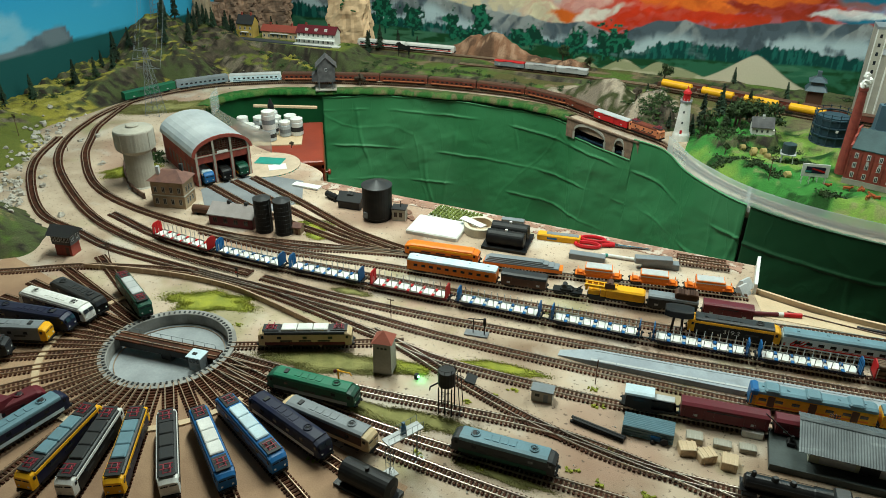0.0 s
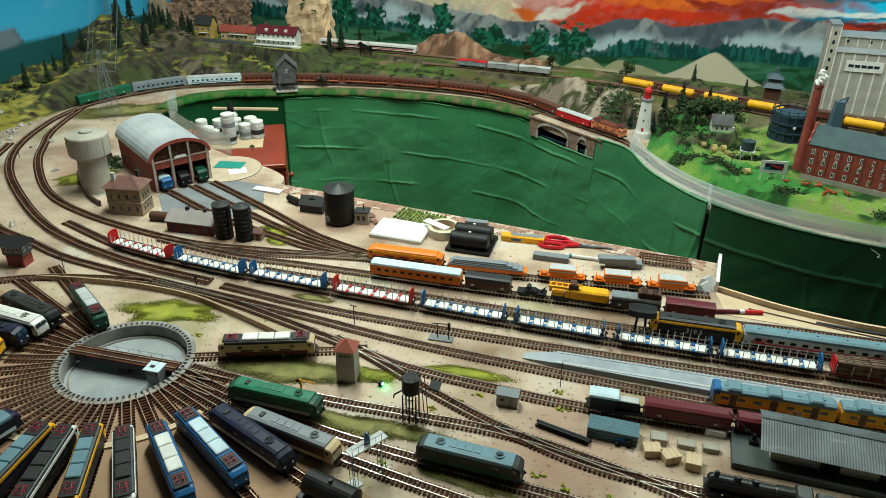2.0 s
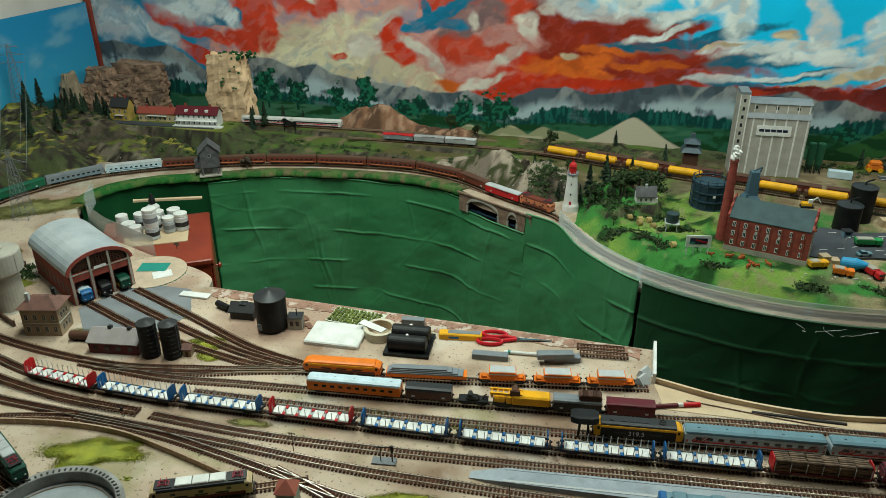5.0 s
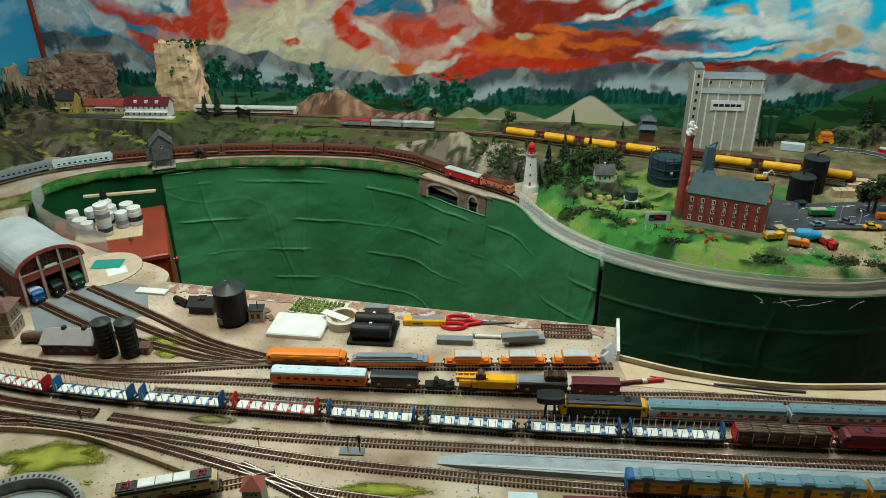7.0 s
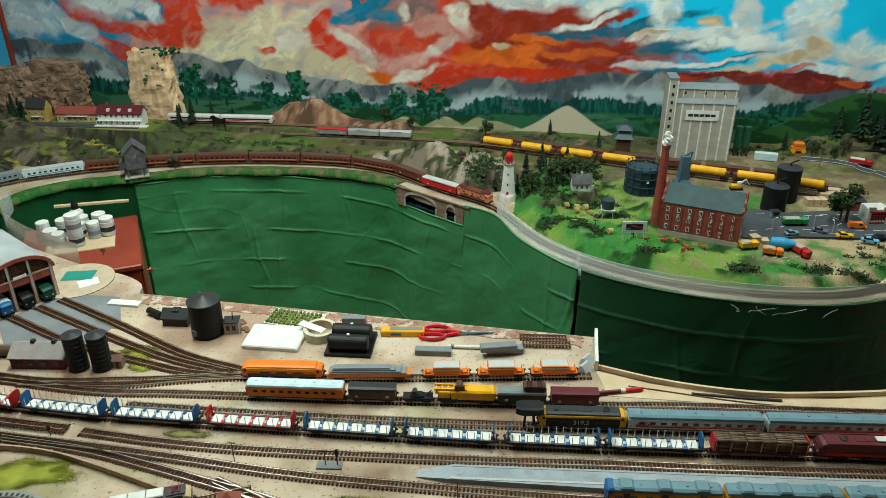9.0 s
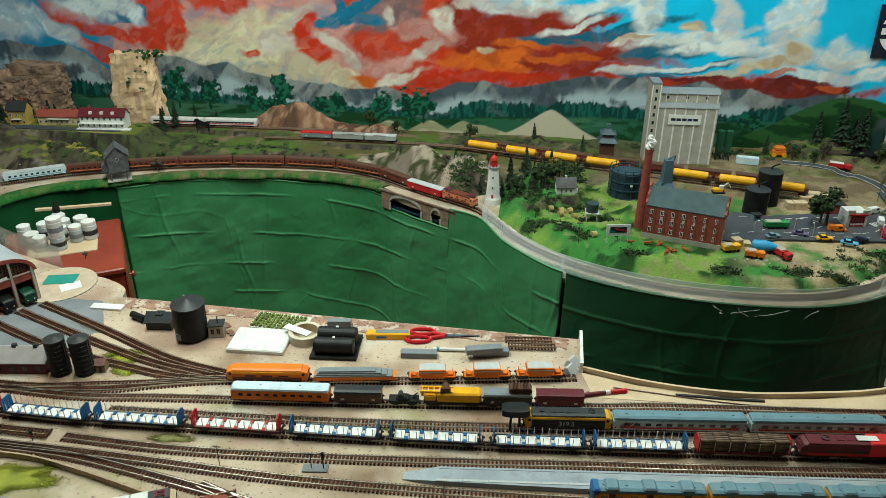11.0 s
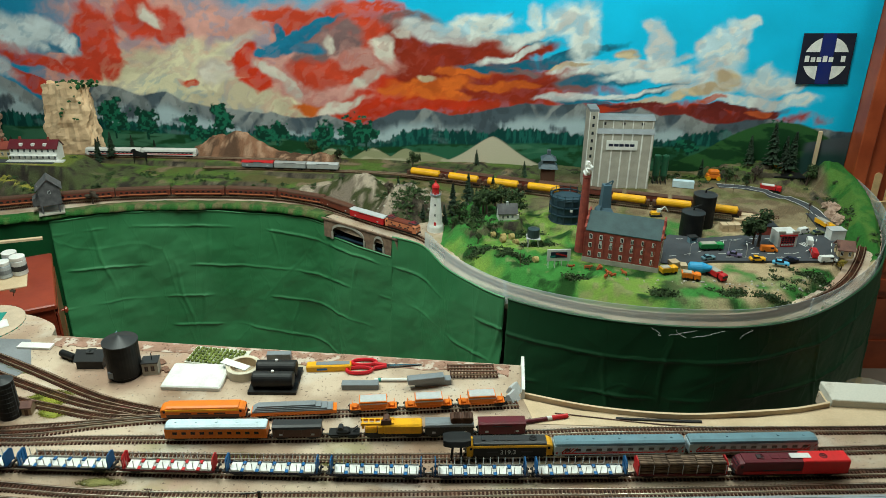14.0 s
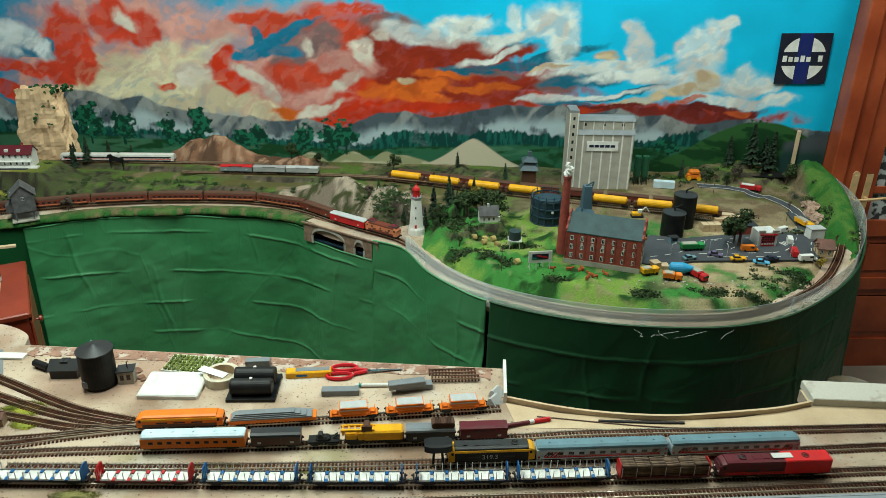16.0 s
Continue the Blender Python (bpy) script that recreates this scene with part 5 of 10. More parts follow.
part("jib_rest", Mesh().rod((0.02, 0, 0.012), (0.032, 0, 0.022), 0.002).rod((0.02, 0.008, 0.012), (0.032, 0.008, 0.022), 0.0015), DARK, root)
wheelset(root, -0.02, 0.022), wheelset(root, 0.02, 0.022)
x, y, a = on(Y2, -0.135)
root = raised(thing("railway_crane", x, y, 0, a, "yellow railway crane with folded jib", "crane wagon"))
part("chassis", Mesh().box(-0.07, 0.068, -0.015, 0.015, 0.009, 0.016, bevel=0.002), BLACK, root)
part("house", Mesh().box(-0.026, 0.066, -0.0165, 0.0165, 0.0155, 0.039, bevel=0.004), YELLOW, root)
part("cab", Mesh().box(-0.038, -0.025, -0.0155, 0.002, 0.016, 0.036, bevel=0.002), YELLOW, root)
m = Mesh()
for s in (-1, 1):
    m.box(-0.078, 0.0, s * 0.009 - 0.002, s * 0.009 + 0.002, 0.036, 0.042)
for k in range(6):
    m.box(-0.075 + 0.014 * k, -0.072 + 0.014 * k, -0.009, 0.009, 0.037, 0.041)
part("jib", m, YELLOW, root)
part("counterweight", Mesh().box(-0.068, -0.040, -0.013, 0.013, 0.0165, 0.030, bevel=0.003), YELLOW, root)
part("hoist", Mesh().cyl(0.008, -0.011, 0.011, pose(-0.018, 0, 0.046, 90, 0, 0), 14).box(-0.03, -0.006, -0.013, -0.010, 0.038, 0.052), BROWN, root)
part("hook_block", Mesh().box(-0.076, -0.07, -0.004, 0.004, 0.022, 0.036), YELLOW, root)
for s in (-1, 1):
    wheelset(root, s * 0.045, 0.04, axles=3)
ob = raised(van("goods_van", *on(Y2, -0.006), 0.112, DARK, GREY, "grey goods van carrying brown coils on its roof"))
for k in range(2):
    m = Mesh()
    for j in range(5):
        m.lathe([(0.006, -0.013), (0.0085, -0.012), (0.0085, 0.012), (0.006, 0.013)], pose(0.010 + 0.024 * k + 0.0035 * j, 0, 0.047, 90, 0, 0), 10)
    part("coil", m, BROWN, ob)
raised(van("goods_van", *on(Y2, 0.117), 0.110, MAROON, MAROON, "maroon goods van with arched roof"))

# back row
raised(loco("diesel_railcar", *on(Y3, -0.604), 0.203, ORANGE, ORANGE, "orange diesel railcar with yellow side line and no windows", lower=BROWN, edge=YELLOW, windows=0, slope=0.003, height=0.040))
x, y, a = on(Y3, -0.39)
root = raised(thing("covered_flat_wagon", x, y, 0, a, "orange flat wagon with stepped grey cover", "goods wagon"))
part("frame", Mesh().box(-0.103, 0.103, -0.0155, 0.0155, 0.009, 0.018), ORANGE, root)
for k in range(4):
    part("cover", Mesh().box(-0.100 + 0.004 * k, 0.094 - 0.014 * k, -0.0155 + 0.0022 * k, 0.0155 - 0.0022 * k, 0.018 + 0.0035 * k, 0.0217 + 0.0035 * k), GREY, root)
for s in (-1, 1):
    wheelset(root, s * 0.075, 0.03)


def hopper(x, y, turn):
    root = thing("hopper_wagon", x, y, 0, turn, "orange ballast hopper wagon with grey load", "hopper wagon", "orange hopper wagons")
    part("frame", Mesh().box(-0.058, 0.058, -0.012, 0.012, 0.0085, 0.013), ORANGE, root)
    rings = [[(sx * a, sy * c, z) for sx, sy in ((-1, -1), (1, -1), (1, 1), (-1, 1))] for a, c, z in ((0.022, 0.010, 0.011), (0.034, 0.0165, 0.022), (0.034, 0.0165, 0.036))]
    part("hopper", Mesh().loft(rings), ORANGE, root)
    part("load", Mesh().box(-0.032, 0.032, -0.0145, 0.0145, 0.0355, 0.0368), LIGHTGREY, root)
    m = Mesh()
    for s in (-1, 1):
        m.box(-0.0345, 0.0345, s * 0.0165 - 0.0008, s * 0.0165 + 0.0008, 0.029, 0.0312)
    part("band", m, LIGHTGREY, root)
    for e in (-1, 1):
        g = Mesh().rod((e * 0.036, -0.01, 0.013), (e * 0.036, -0.01, 0.027), 0.0009, 5).rod((e * 0.052, -0.01, 0.013), (e * 0.052, -0.01, 0.025), 0.0009, 5)
        g.rod((e * 0.052, 0.01, 0.013), (e * 0.052, 0.01, 0.025), 0.0009, 5).rod((e * 0.052, -0.01, 0.025), (e * 0.052, 0.01, 0.025), 0.0009, 5).box(e * 0.046 - 0.006, e * 0.046 + 0.006, -0.008, 0.008, 0.0125, 0.018)
        part("platform_rail", g, ORANGE, root)
        wheelset(root, e * 0.043, 0.024)
    couplers(root, 0.116)
    return root


for x in (-0.2, -0.065, 0.066):
    raised(hopper(*on(Y3, x)))

# ---- turntable and its locomotives ----
PITM = material("pit_grey", (0.33, 0.355, 0.365), 0.6, second=(0.24, 0.26, 0.27), scale=12, bump=0.1)
root = thing("turntable", TX, TY, 0, 0, "grey locomotive turntable with bridge and control cabin", "turntable")
m = Mesh()
prof = [(0.146, 0.0005), (0.146, 0.0055), (TR - 0.001, 0.0062), (TR - 0.0025, 0.005), (TR - 0.0025, -0.024), (TR - 0.02, -0.024)]
m.loft([[(r * math.cos(2 * math.pi * j / 64), r * math.sin(2 * math.pi * j / 64), z) for j in range(64)] for r, z in prof], caps=False)
part("pit_rim", m, material("rim_concrete", (0.30, 0.29, 0.27), 0.8, second=(0.18, 0.17, 0.155), scale=24, bump=0.2), root)
m = Mesh().cyl(TR - 0.003, -0.028, -0.0235, None, 64)
part("pit_floor", m, PITM, root)
for j in range(72):
    a = 360 * j / 72
    pane("rim_block", root, pose(0.1335 * math.cos(radians(a)), 0.1335 * math.sin(radians(a)), 0.0074, 0, 0, a), 0.0070, 0.0042, 0.0012, DARK)
bridge = part("bridge", Mesh().box(-0.127, 0.127, -0.016, 0.016, 0.0070, 0.0105, pose(0, 0, 0, 0, 0, 6.5)), TIE, root)
part("girder", Mesh().box(-0.118, 0.118, -0.013, -0.010, -0.010, 0.007, pose(0, 0, 0, 0, 0, 6.5)).box(-0.118, 0.118, 0.010, 0.013, -0.010, 0.007, pose(0, 0, 0, 0, 0, 6.5)), DARK, bridge)
for s in (-1, 1):
    part("rail", Mesh().box(-0.127, 0.127, s * 0.00825 - 0.001, s * 0.00825 + 0.001, 0.0105, 0.0130, pose(0, 0, 0, 0, 0, 6.5)), RAIL, bridge)
    g = Mesh()
    for k in range(9):
        g.rod((-0.11 + 0.0275 * k, s * 0.0155, 0.0105), (-0.11 + 0.0275 * k, s * 0.0155, 0.0215), 0.0005, 4)
    g.rod((-0.11, s * 0.0155, 0.0215), (0.11, s * 0.0155, 0.0215), 0.0005, 4)
    ob = part("handrail", g, GREY, bridge)
    ob.matrix_basis = pose(0, 0, 0, 0, 0, 6.5)
part("pivot", Mesh().box(-0.014, 0.014, -0.012, 0.012, -0.0236, 0.0), DARK, root)
m = Mesh().loft([[(r * math.cos(2 * math.pi * j / 64), r * math.sin(2 * math.pi * j / 64), z) for j in range(64)] for r, z in ((0.117, -0.0236), (0.117, -0.0215), (0.1188, -0.0215), (0.1188, -0.0236))], caps=False)
part("ring_rail", m, RAIL, root)
cab = part("control_cabin", Mesh().box(0.080, 0.108, -0.042, -0.0165, -0.010, 0.024, pose(0, 0, 0, 0, 0, 6.5)), GREY, root, "grey control cabin with windows")
part("cabin_roof", Mesh().box(0.076, 0.112, -0.045, -0.013, 0.024, 0.0262, pose(0, 0, 0, 0, 0, 6.5)), ICE, cab)
part("cabin_hatch", Mesh().box(0.085, 0.095, -0.034, -0.026, 0.0262, 0.0272, pose(0, 0, 0, 0, 0, 6.5)), DARK, cab)
for k in range(3):
    pane("window", cab, pose(0, 0, 0, 0, 0, 6.5) @ Matrix.Translation((0.0855 + 0.0085 * k, -0.0422, 0.0155)), 0.006, 0.0008, 0.009)

STALLS = [151, 161, 171, 180, 190, 200, 210, 220, 230, 240, 250, 260, 270, 280, 290, 300.5, 312, 323, 333.5, 343, 353.5, 3.6, 26]
for a in STALLS:
    r0, r1 = 0.137, (0.62 if 250 < a < 350 else 0.52)
    if a in (3.6, 353.5):
        r1 = 0.25
    d = (math.cos(radians(a)), math.sin(radians(a)))
    track("stall_track", [(TX + d[0] * r, TY + d[1] * r) for r in (r0, (r0 + r1) / 2, r1)], label="turntable stall track with brown sleepers")
APRON = material("apron", (0.40, 0.25, 0.15), 0.95, second=(0.26, 0.15, 0.09), scale=7, bump=0.3, bump_scale=400)
m = Mesh()
ring = [(TX + (0.70 + 0.08 * math.sin(3 * j)) * math.cos(j * math.pi / 24), TY + (0.62 + 0.05 * math.sin(5 * j)) * math.sin(j * math.pi / 24)) for j in range(22, 47)]
m.plate([(TX + 0.15 * math.cos(j * math.pi / 24), TY + 0.15 * math.sin(j * math.pi / 24)) for j in range(46, 21, -1)] + ring, 0.0002, 0.0009)
tagged(part("apron_ground", m, APRON), "reddish brown bare ground around the turntable", "ground", kind="structure")
m = Mesh()
m.loft([[(TX + r * math.cos(a), TY + r * math.sin(a), z) for r, z in ((0.258, 0.0012), (0.258, 0.0046), (0.272, 0.0046), (0.272, 0.0012))] for a in [radians(145 + 2 * k) for k in range(100)]])
tagged(part("walkway", m, PLY), "tan plank ring crossing the stall tracks", "walkway", kind="structure")


def stall_loco(angle, dist, length, *a, **k):
    d = (math.cos(radians(angle)), math.sin(radians(angle)))
    return raised(loco("locomotive", TX + d[0] * dist, TY + d[1] * dist, angle, length, *a, **k))


PANTO = paint("pantograph_red", 0.33, 0.03, 0.05)
E_LOC = dict(panto=PANTO, windows=3)
stall_loco(151, 0.222, 0.180, GREEN, GREEN, "dark green electric locomotive with white roof boxes", panels=LIGHTGREY, **E_LOC)
stall_loco(171, 0.312, 0.182, BLACK, DARK, "black diesel locomotive with thin gold lines", lower=YELLOW, fans=2, slope=0.008)
stall_loco(180, 0.325, 0.210, NAVY, WHITE, "streamlined diesel locomotive with white roof and blue sides", cab=WHITE, fans=2, slope=0.012, edge=WHITE)
stall_loco(190, 0.343, 0.215, NAVY, NAVY, "dark navy diesel locomotive with rounded nose", fans=2, slope=0.012)
stall_loco(200, 0.36, 0.20, GREY, GREY, "grey diesel locomotive with yellow cab", cab=YELLOW, fans=1)
stall_loco(210, 0.42, 0.19, DARK, GREY, "weathered grey electric locomotive", panels=GREY, **E_LOC)
stall_loco(220, 0.45, 0.19, GREEN, GREEN, "plain dark green diesel locomotive", fans=1)
stall_loco(230, 0.45, 0.19, YELLOW, GREY, "bright yellow diesel locomotive", fans=1)
stall_loco(251, 0.36, 0.20, MAROON, MAROON, "maroon diesel locomotive with round fans", fans=2)
stall_loco(261, 0.345, 0.205, NAVY, TEAL, "blue-grey diesel locomotive with pale lower stripe", fans=2, lower=ICE)
stall_loco(280, 0.342, 0.196, NAVY, DARK, "yellow-edged electric locomotive with blue-grey roof boxes", cab=YELLOW, edge=YELLOW, panels=TEAL, **E_LOC)
stall_loco(290, 0.345, 0.195, BLACK, DARK, "white-edged electric locomotive with black roof boxes", cab=WHITE, edge=WHITE, panels=DARK, **E_LOC)
stall_loco(300.5, 0.345, 0.195, NAVY, DARK, "yellow-edged electric locomotive with blue-grey roof boxes", cab=YELLOW, edge=YELLOW, panels=TEAL, **E_LOC)
stall_loco(312, 0.366, 0.195, BLACK, DARK, "white-edged electric locomotive with black roof boxes", cab=WHITE, edge=WHITE, panels=DARK, **E_LOC)
stall_loco(323, 0.385, 0.205, BLUE, BLUE, "blue electric locomotive with white roof boxes", cab=BLUE, panels=WHITE, edge=NAVY, **E_LOC)
stall_loco(333.5, 0.388, 0.222, BLUE, BLUE, "blue electric locomotive with pale roof boxes and yellow nose band", cab=BLUE, panels=ICE, edge=NAVY, lower=NAVY, **E_LOC)
stall_loco(342.5, 0.420, 0.210, NAVY, NAVY, "dark blue diesel locomotive with silver lines", lower=SILVER, fans=1, slope=0.01)
raised(loco("locomotive", -0.533, 1.040, -6.4, 0.206, BROWN, GREY, "weathered grey diesel locomotive with yellow end", cab=CREAM, lower=CREAM, fans=1, windows=2))
raised(loco("locomotive", -0.615, 1.120, 3.6, 0.193, GREEN, paint("roof_green", 0.012, 0.16, 0.085), "dark green diesel locomotive with bright green roof", fans=1, lower=GREY, windows=2))
raised(loco("locomotive", -0.723, 1.262, 24.5, 0.204, CREAM, DARK, "cream and maroon electric locomotive with white roof boxes", lower=MAROON, panels=WHITE, **E_LOC))
raised(loco("locomotive", -0.208, 1.103, 2.5, 0.192, DARK, TEAL, "dark green diesel locomotive with grey-blue roof and orange end", fans=2, windows=2, lower=GREEN))

# ---- front sidings ----
x, y, a = on(TC, 0.005)
root = raised(thing("shunter", x, y, 0, a, "black shunting locomotive with pale roof", "locomotive", "locomotives"))
part("hood", Mesh().box(0.0, 0.048, -0.011, 0.011, 0.012, 0.031, bevel=0.003), BLACK, root)
part("cab", Mesh().box(-0.045, 0.004, -0.0155, 0.0155, 0.012, 0.038), BLACK, root)
part("roof", hull(0.056, 0.0165, 0.0375, 0.044, 0.005), ICE, root).location.x = -0.02
part("hood_top", Mesh().box(0.003, 0.047, -0.009, 0.009, 0.031, 0.0335, bevel=0.001), LIGHTGREY, root)
part("frame", Mesh().box(-0.048, 0.052, -0.0155, 0.0155, 0.0085, 0.0125), BLACK, root)
for s in (-1, 1):
    pane("window", root, (-0.02, s * 0.0157, 0.030), 0.018, 0.0008, 0.008)
wheelset(root, 0.0, 0.07, axles=3), couplers(root, 0.1)
raised(van("goods_van", *on(TC, 0.142), 0.158, MAROON, MAROON, "long maroon goods van with rounded roof", crown=0.016, ribs=9))
raised(van("goods_van", *on(TC, 0.285), 0.105, MAROON, MAROON, "short maroon goods van with rounded roof", crown=0.016))
for k in range(3):
    c = raised(coach("railcar", *on(TB, 0.295 + 0.232 * k), 0, 0.226, YELLOW, TEAL, "yellow railcar with blue-grey roof and roof boxes", 7, ORANGE, 0.043, "yellow railcars"))
    for j in (-0.33, 0.0, 0.33):
        part("roof_box", Mesh().box(0.226 * j - 0.014, 0.226 * j + 0.014, -0.0155, 0.0155, 0.040, 0.0495, bevel=0.003), TEAL, c)
        for s in (-1, 1):
            pane("door", c, (0.226 * j, s * 0.0172, 0.0235), 0.013, 0.001, 0.024, BROWN)
    if k == 0:
        part("cab", Mesh().box(-0.1145, -0.098, -0.0172, 0.0172, 0.012, 0.0462, bevel=0.003), BLUE, c, "bright blue cab end")
STEAM = paint("steam_black", 0.012, 0.012, 0.013, 0.35)
root = raised(thing("steam_locomotive", 0.275, 1.205, 0, 4, "black steam locomotive with tender and piping", "steam locomotive"))
part("boiler", Mesh().lathe([(0.0125, -0.085), (0.0135, -0.083), (0.0135, 0.02), (0.0145, 0.022), (0.0145, 0.05)], pose(0, 0, 0.0285, 0, 90, 0), 18), STEAM, root)
part("smokebox_door", Mesh().lathe([(0.012, 0), (0.009, 0.0025), (0.002, 0.0035)], pose(-0.085, 0, 0.0285, 0, -90, 0), 16), STEAM, root)
for name, px, r, h in (("chimney", -0.074, 0.0042, 0.051), ("steam_dome", -0.04, 0.0062, 0.048), ("sand_dome", -0.012, 0.0058, 0.0475)):
    part(name, Mesh().lathe([(r, 0.036), (r, h - 0.003), (r * 0.7, h)], Matrix.Translation((px, 0, 0)), 12), STEAM, root)
part("cab", Mesh().box(0.05, 0.078, -0.016, 0.016, 0.013, 0.045, bevel=0.003), STEAM, root)
part("running_board", Mesh().box(-0.092, 0.06, -0.016, 0.016, 0.0165, 0.0180), STEAM, root)
part("tender", Mesh().box(0.085, 0.165, -0.0155, 0.0155, 0.012, 0.036, bevel=0.002), STEAM, root)
g = Mesh()
for s in (-1, 1):
    g.rod((-0.08, s * 0.013, 0.037), (0.05, s * 0.013, 0.037), 0.0007, 4).rod((-0.06, s * 0.015, 0.010), (0.03, s * 0.015, 0.010), 0.0014, 5).cyl(0.0052, -0.012, 0.012, pose(-0.075, s * 0.014, 0.011, 0, 90, 0), 10)
part("piping", g, DARK, root)
for k in range(4):
    w = Mesh()
    for s in (-1, 1):
        w.cyl(0.0095, s * 0.0083 - 0.0015, s * 0.0083 + 0.0015, pose(-0.045 + 0.0235 * k, 0, 0.0095, 90, 0, 0), 16)
    part("driving_wheel", w, DARK, root)
wheelset(root, 0.105, 0.026), wheelset(root, 0.145, 0.026)

# ---- the train on the loop ----
ROUTE = np.concatenate([RIM[:14][::-1], LOOP[1:]])
route_d = np.concatenate([[0], np.cumsum(np.linalg.norm(np.diff(ROUTE, axis=0), axis=1))])


def along(d):
    p = [float(np.interp(d, route_d, ROUTE[:, i])) for i in (0, 1)]
    q = [float(np.interp(d + 0.03, route_d, ROUTE[:, i])) - float(np.interp(d - 0.03, route_d, ROUTE[:, i])) for i in (0, 1)]
    return p[0], p[1], math.degrees(math.atan2(q[1], q[0]))


BROWNC = paint("coach_brown", 0.16, 0.035, 0.02)
ORLINE = paint("line_orange", 0.62, 0.20, 0.09)
CGREY = paint("coach_grey", 0.20, 0.24, 0.27)
BOXG = paint("freight_green", 0.01, 0.12, 0.06)
d = 0.155
for kind, n in (("loco", 0.15), ("red", 0.175), ("box", 0.165), ("brown", 0.225), ("brown", 0.225), ("brown", 0.225), ("brown", 0.225), ("brown", 0.225), ("brown", 0.225), ("white", 0.235), ("grey", 0.235), ("green", 0.24)):
    p = along(d + n / 2)
    if kind == "loco":
        ob = loco("electric_locomotive", *p, n, ORLINE, BROWNC, "small orange electric locomotive hauling the train", cab=ORLINE, lower=BROWNC, windows=3, panto=PANTO)
    elif kind == "red":
        ob = van("goods_van", *p, n - 0.004, RED, LIGHTGREY, "bright red van with pale roof", crown=0.006)
    elif kind == "box":
        ob = van("goods_van", *p, n - 0.004, BROWNC, BROWN, "plain brown wooden box van", crown=0.006)
    elif kind == "green":
        ob = van("goods_van", *p, n - 0.004, BOXG, BOXG, "long green freight van", crown=0.005, ribs=14)
    elif kind == "brown":
        ob = coach("passenger_coach", *p, 0, n - 0.004, BROWNC, BROWN, "reddish brown coach with orange window band", 9, ORLINE, 0.040)
    else:
        ob = coach("passenger_coach", *p, 0, n - 0.004, ICE if kind == "white" else CGREY, LIGHTGREY if kind == "white" else GREY, "pale coach with dark windows" if kind == "white" else "grey coach with silver roof", 10, TEAL, 0.040)
    raised(ob, R + 0.004)
    d += n + 0.003


# ---- buildings of the yard ----
ROOFGREY = material("roof_metal", (0.50, 0.53, 0.54), 0.5, 0.2, second=(0.36, 0.39, 0.41), scale=9, bump=0.08)
TILEROOF = material("roof_tile", (0.19, 0.085, 0.06), 0.8, second=(0.11, 0.05, 0.04), scale=40, bump=0.3, bump_scale=220)
STONE = material("tan_stone", (0.38, 0.27, 0.17), 0.9, second=(0.25, 0.17, 0.10), scale=30, bump=0.3)
PLANK = material("grey_plank", (0.11, 0.108, 0.11), 0.85, second=(0.06, 0.058, 0.06), scale=40, bump=0.3)
ASPHALT = material("asphalt", (0.055, 0.06, 0.068), 0.9, second=(0.04, 0.043, 0.05), scale=14, bump=0.2)
SLAB = material("paving", (0.20, 0.21, 0.22), 0.85, second=(0.15, 0.16, 0.17), scale=10, bump=0.2)


def gable(root, sx, sy, z0, z1, ridge, wall, roof, over=0.004, along="x", thick=0.003, ox=0.0, oy=0.0):
    """Walls and a pitched roof of two slabs; the ridge runs along x or y."""
    m = Mesh()
    turn = pose(ox, oy, 0, 0, 0, 0 if along == "x" else 90)
    a, c = (sx / 2, sy / 2) if along == "x" else (sy / 2, sx / 2)
    m.prism([(-c, z0), (c, z0), (c, z1), (0, ridge), (-c, z1)], -a, a, turn)
    w = part("wall", m, wall, root)
    for s in (-1, 1):
        k = (ridge - z1) / c
        e = (s * (c + over), z1 - over * k)
        o = [e, (0, ridge), (0, ridge + thick), (e[0], e[1] + thick)]
        part("roof", Mesh().prism(o if s > 0 else o[::-1], -a - over, a + over, turn), roof, root)
    return w


def window(root, at, turn, sx, sz, glass=None, frame_mat=None):
    """A framed window on a wall; turn 0 faces -y."""
    m = at_m = Matrix.Translation(at) @ pose(0, 0, 0, 0, 0, turn)
    f = pane("window", root, m, sx * 1.35, 0.0014, sz * 1.25, frame_mat or WHITE)
    pane("glass", f, Matrix.Translation((0, -0.0006, 0)), sx, 0.0008, sz, glass or GLASS)
    pane("glazing_bar", f, Matrix.Translation((0, -0.0011, 0)), sx * 0.12, 0.0006, sz, frame_mat or WHITE)
    return f


# engine shed: axes turned so that the doors face the tracks
root = thing("engine_shed", -1.56, 1.965, 0, -20, "brick engine shed with white barrel roof and three open doors", "engine shed")
W, D, HS, HT = 0.188, 0.30, 0.100, 0.152  # width across the front, depth, eaves, crown
def arc(w, e, t, n=14):
    return [(w * math.cos(math.pi * k / n), e + (t - e) * math.sin(math.pi * k / n)) for k in range(n + 1)]
m = Mesh().prism([(-W / 2, 0), (-W / 2 + 0.006, 0), (-W / 2 + 0.006, HS), (-W / 2, HS)], -D, -0.002).prism([(W / 2 - 0.006, 0), (W / 2, 0), (W / 2, HS), (W / 2 - 0.006, HS)], -D, -0.002)
m.prism([(-W / 2, 0), (W / 2, 0)] + arc(W / 2, HS, HT), -D - 0.006, -D)
part("wall", m, BRICK, root)
up, low = arc(W / 2 + 0.006, HS, HT + 0.006), arc(W / 2, HS, HT)
part("roof", Mesh().prism(up + low[::-1], -D - 0.008, 0.004), ROOFGREY, root, "white metal barrel roof")
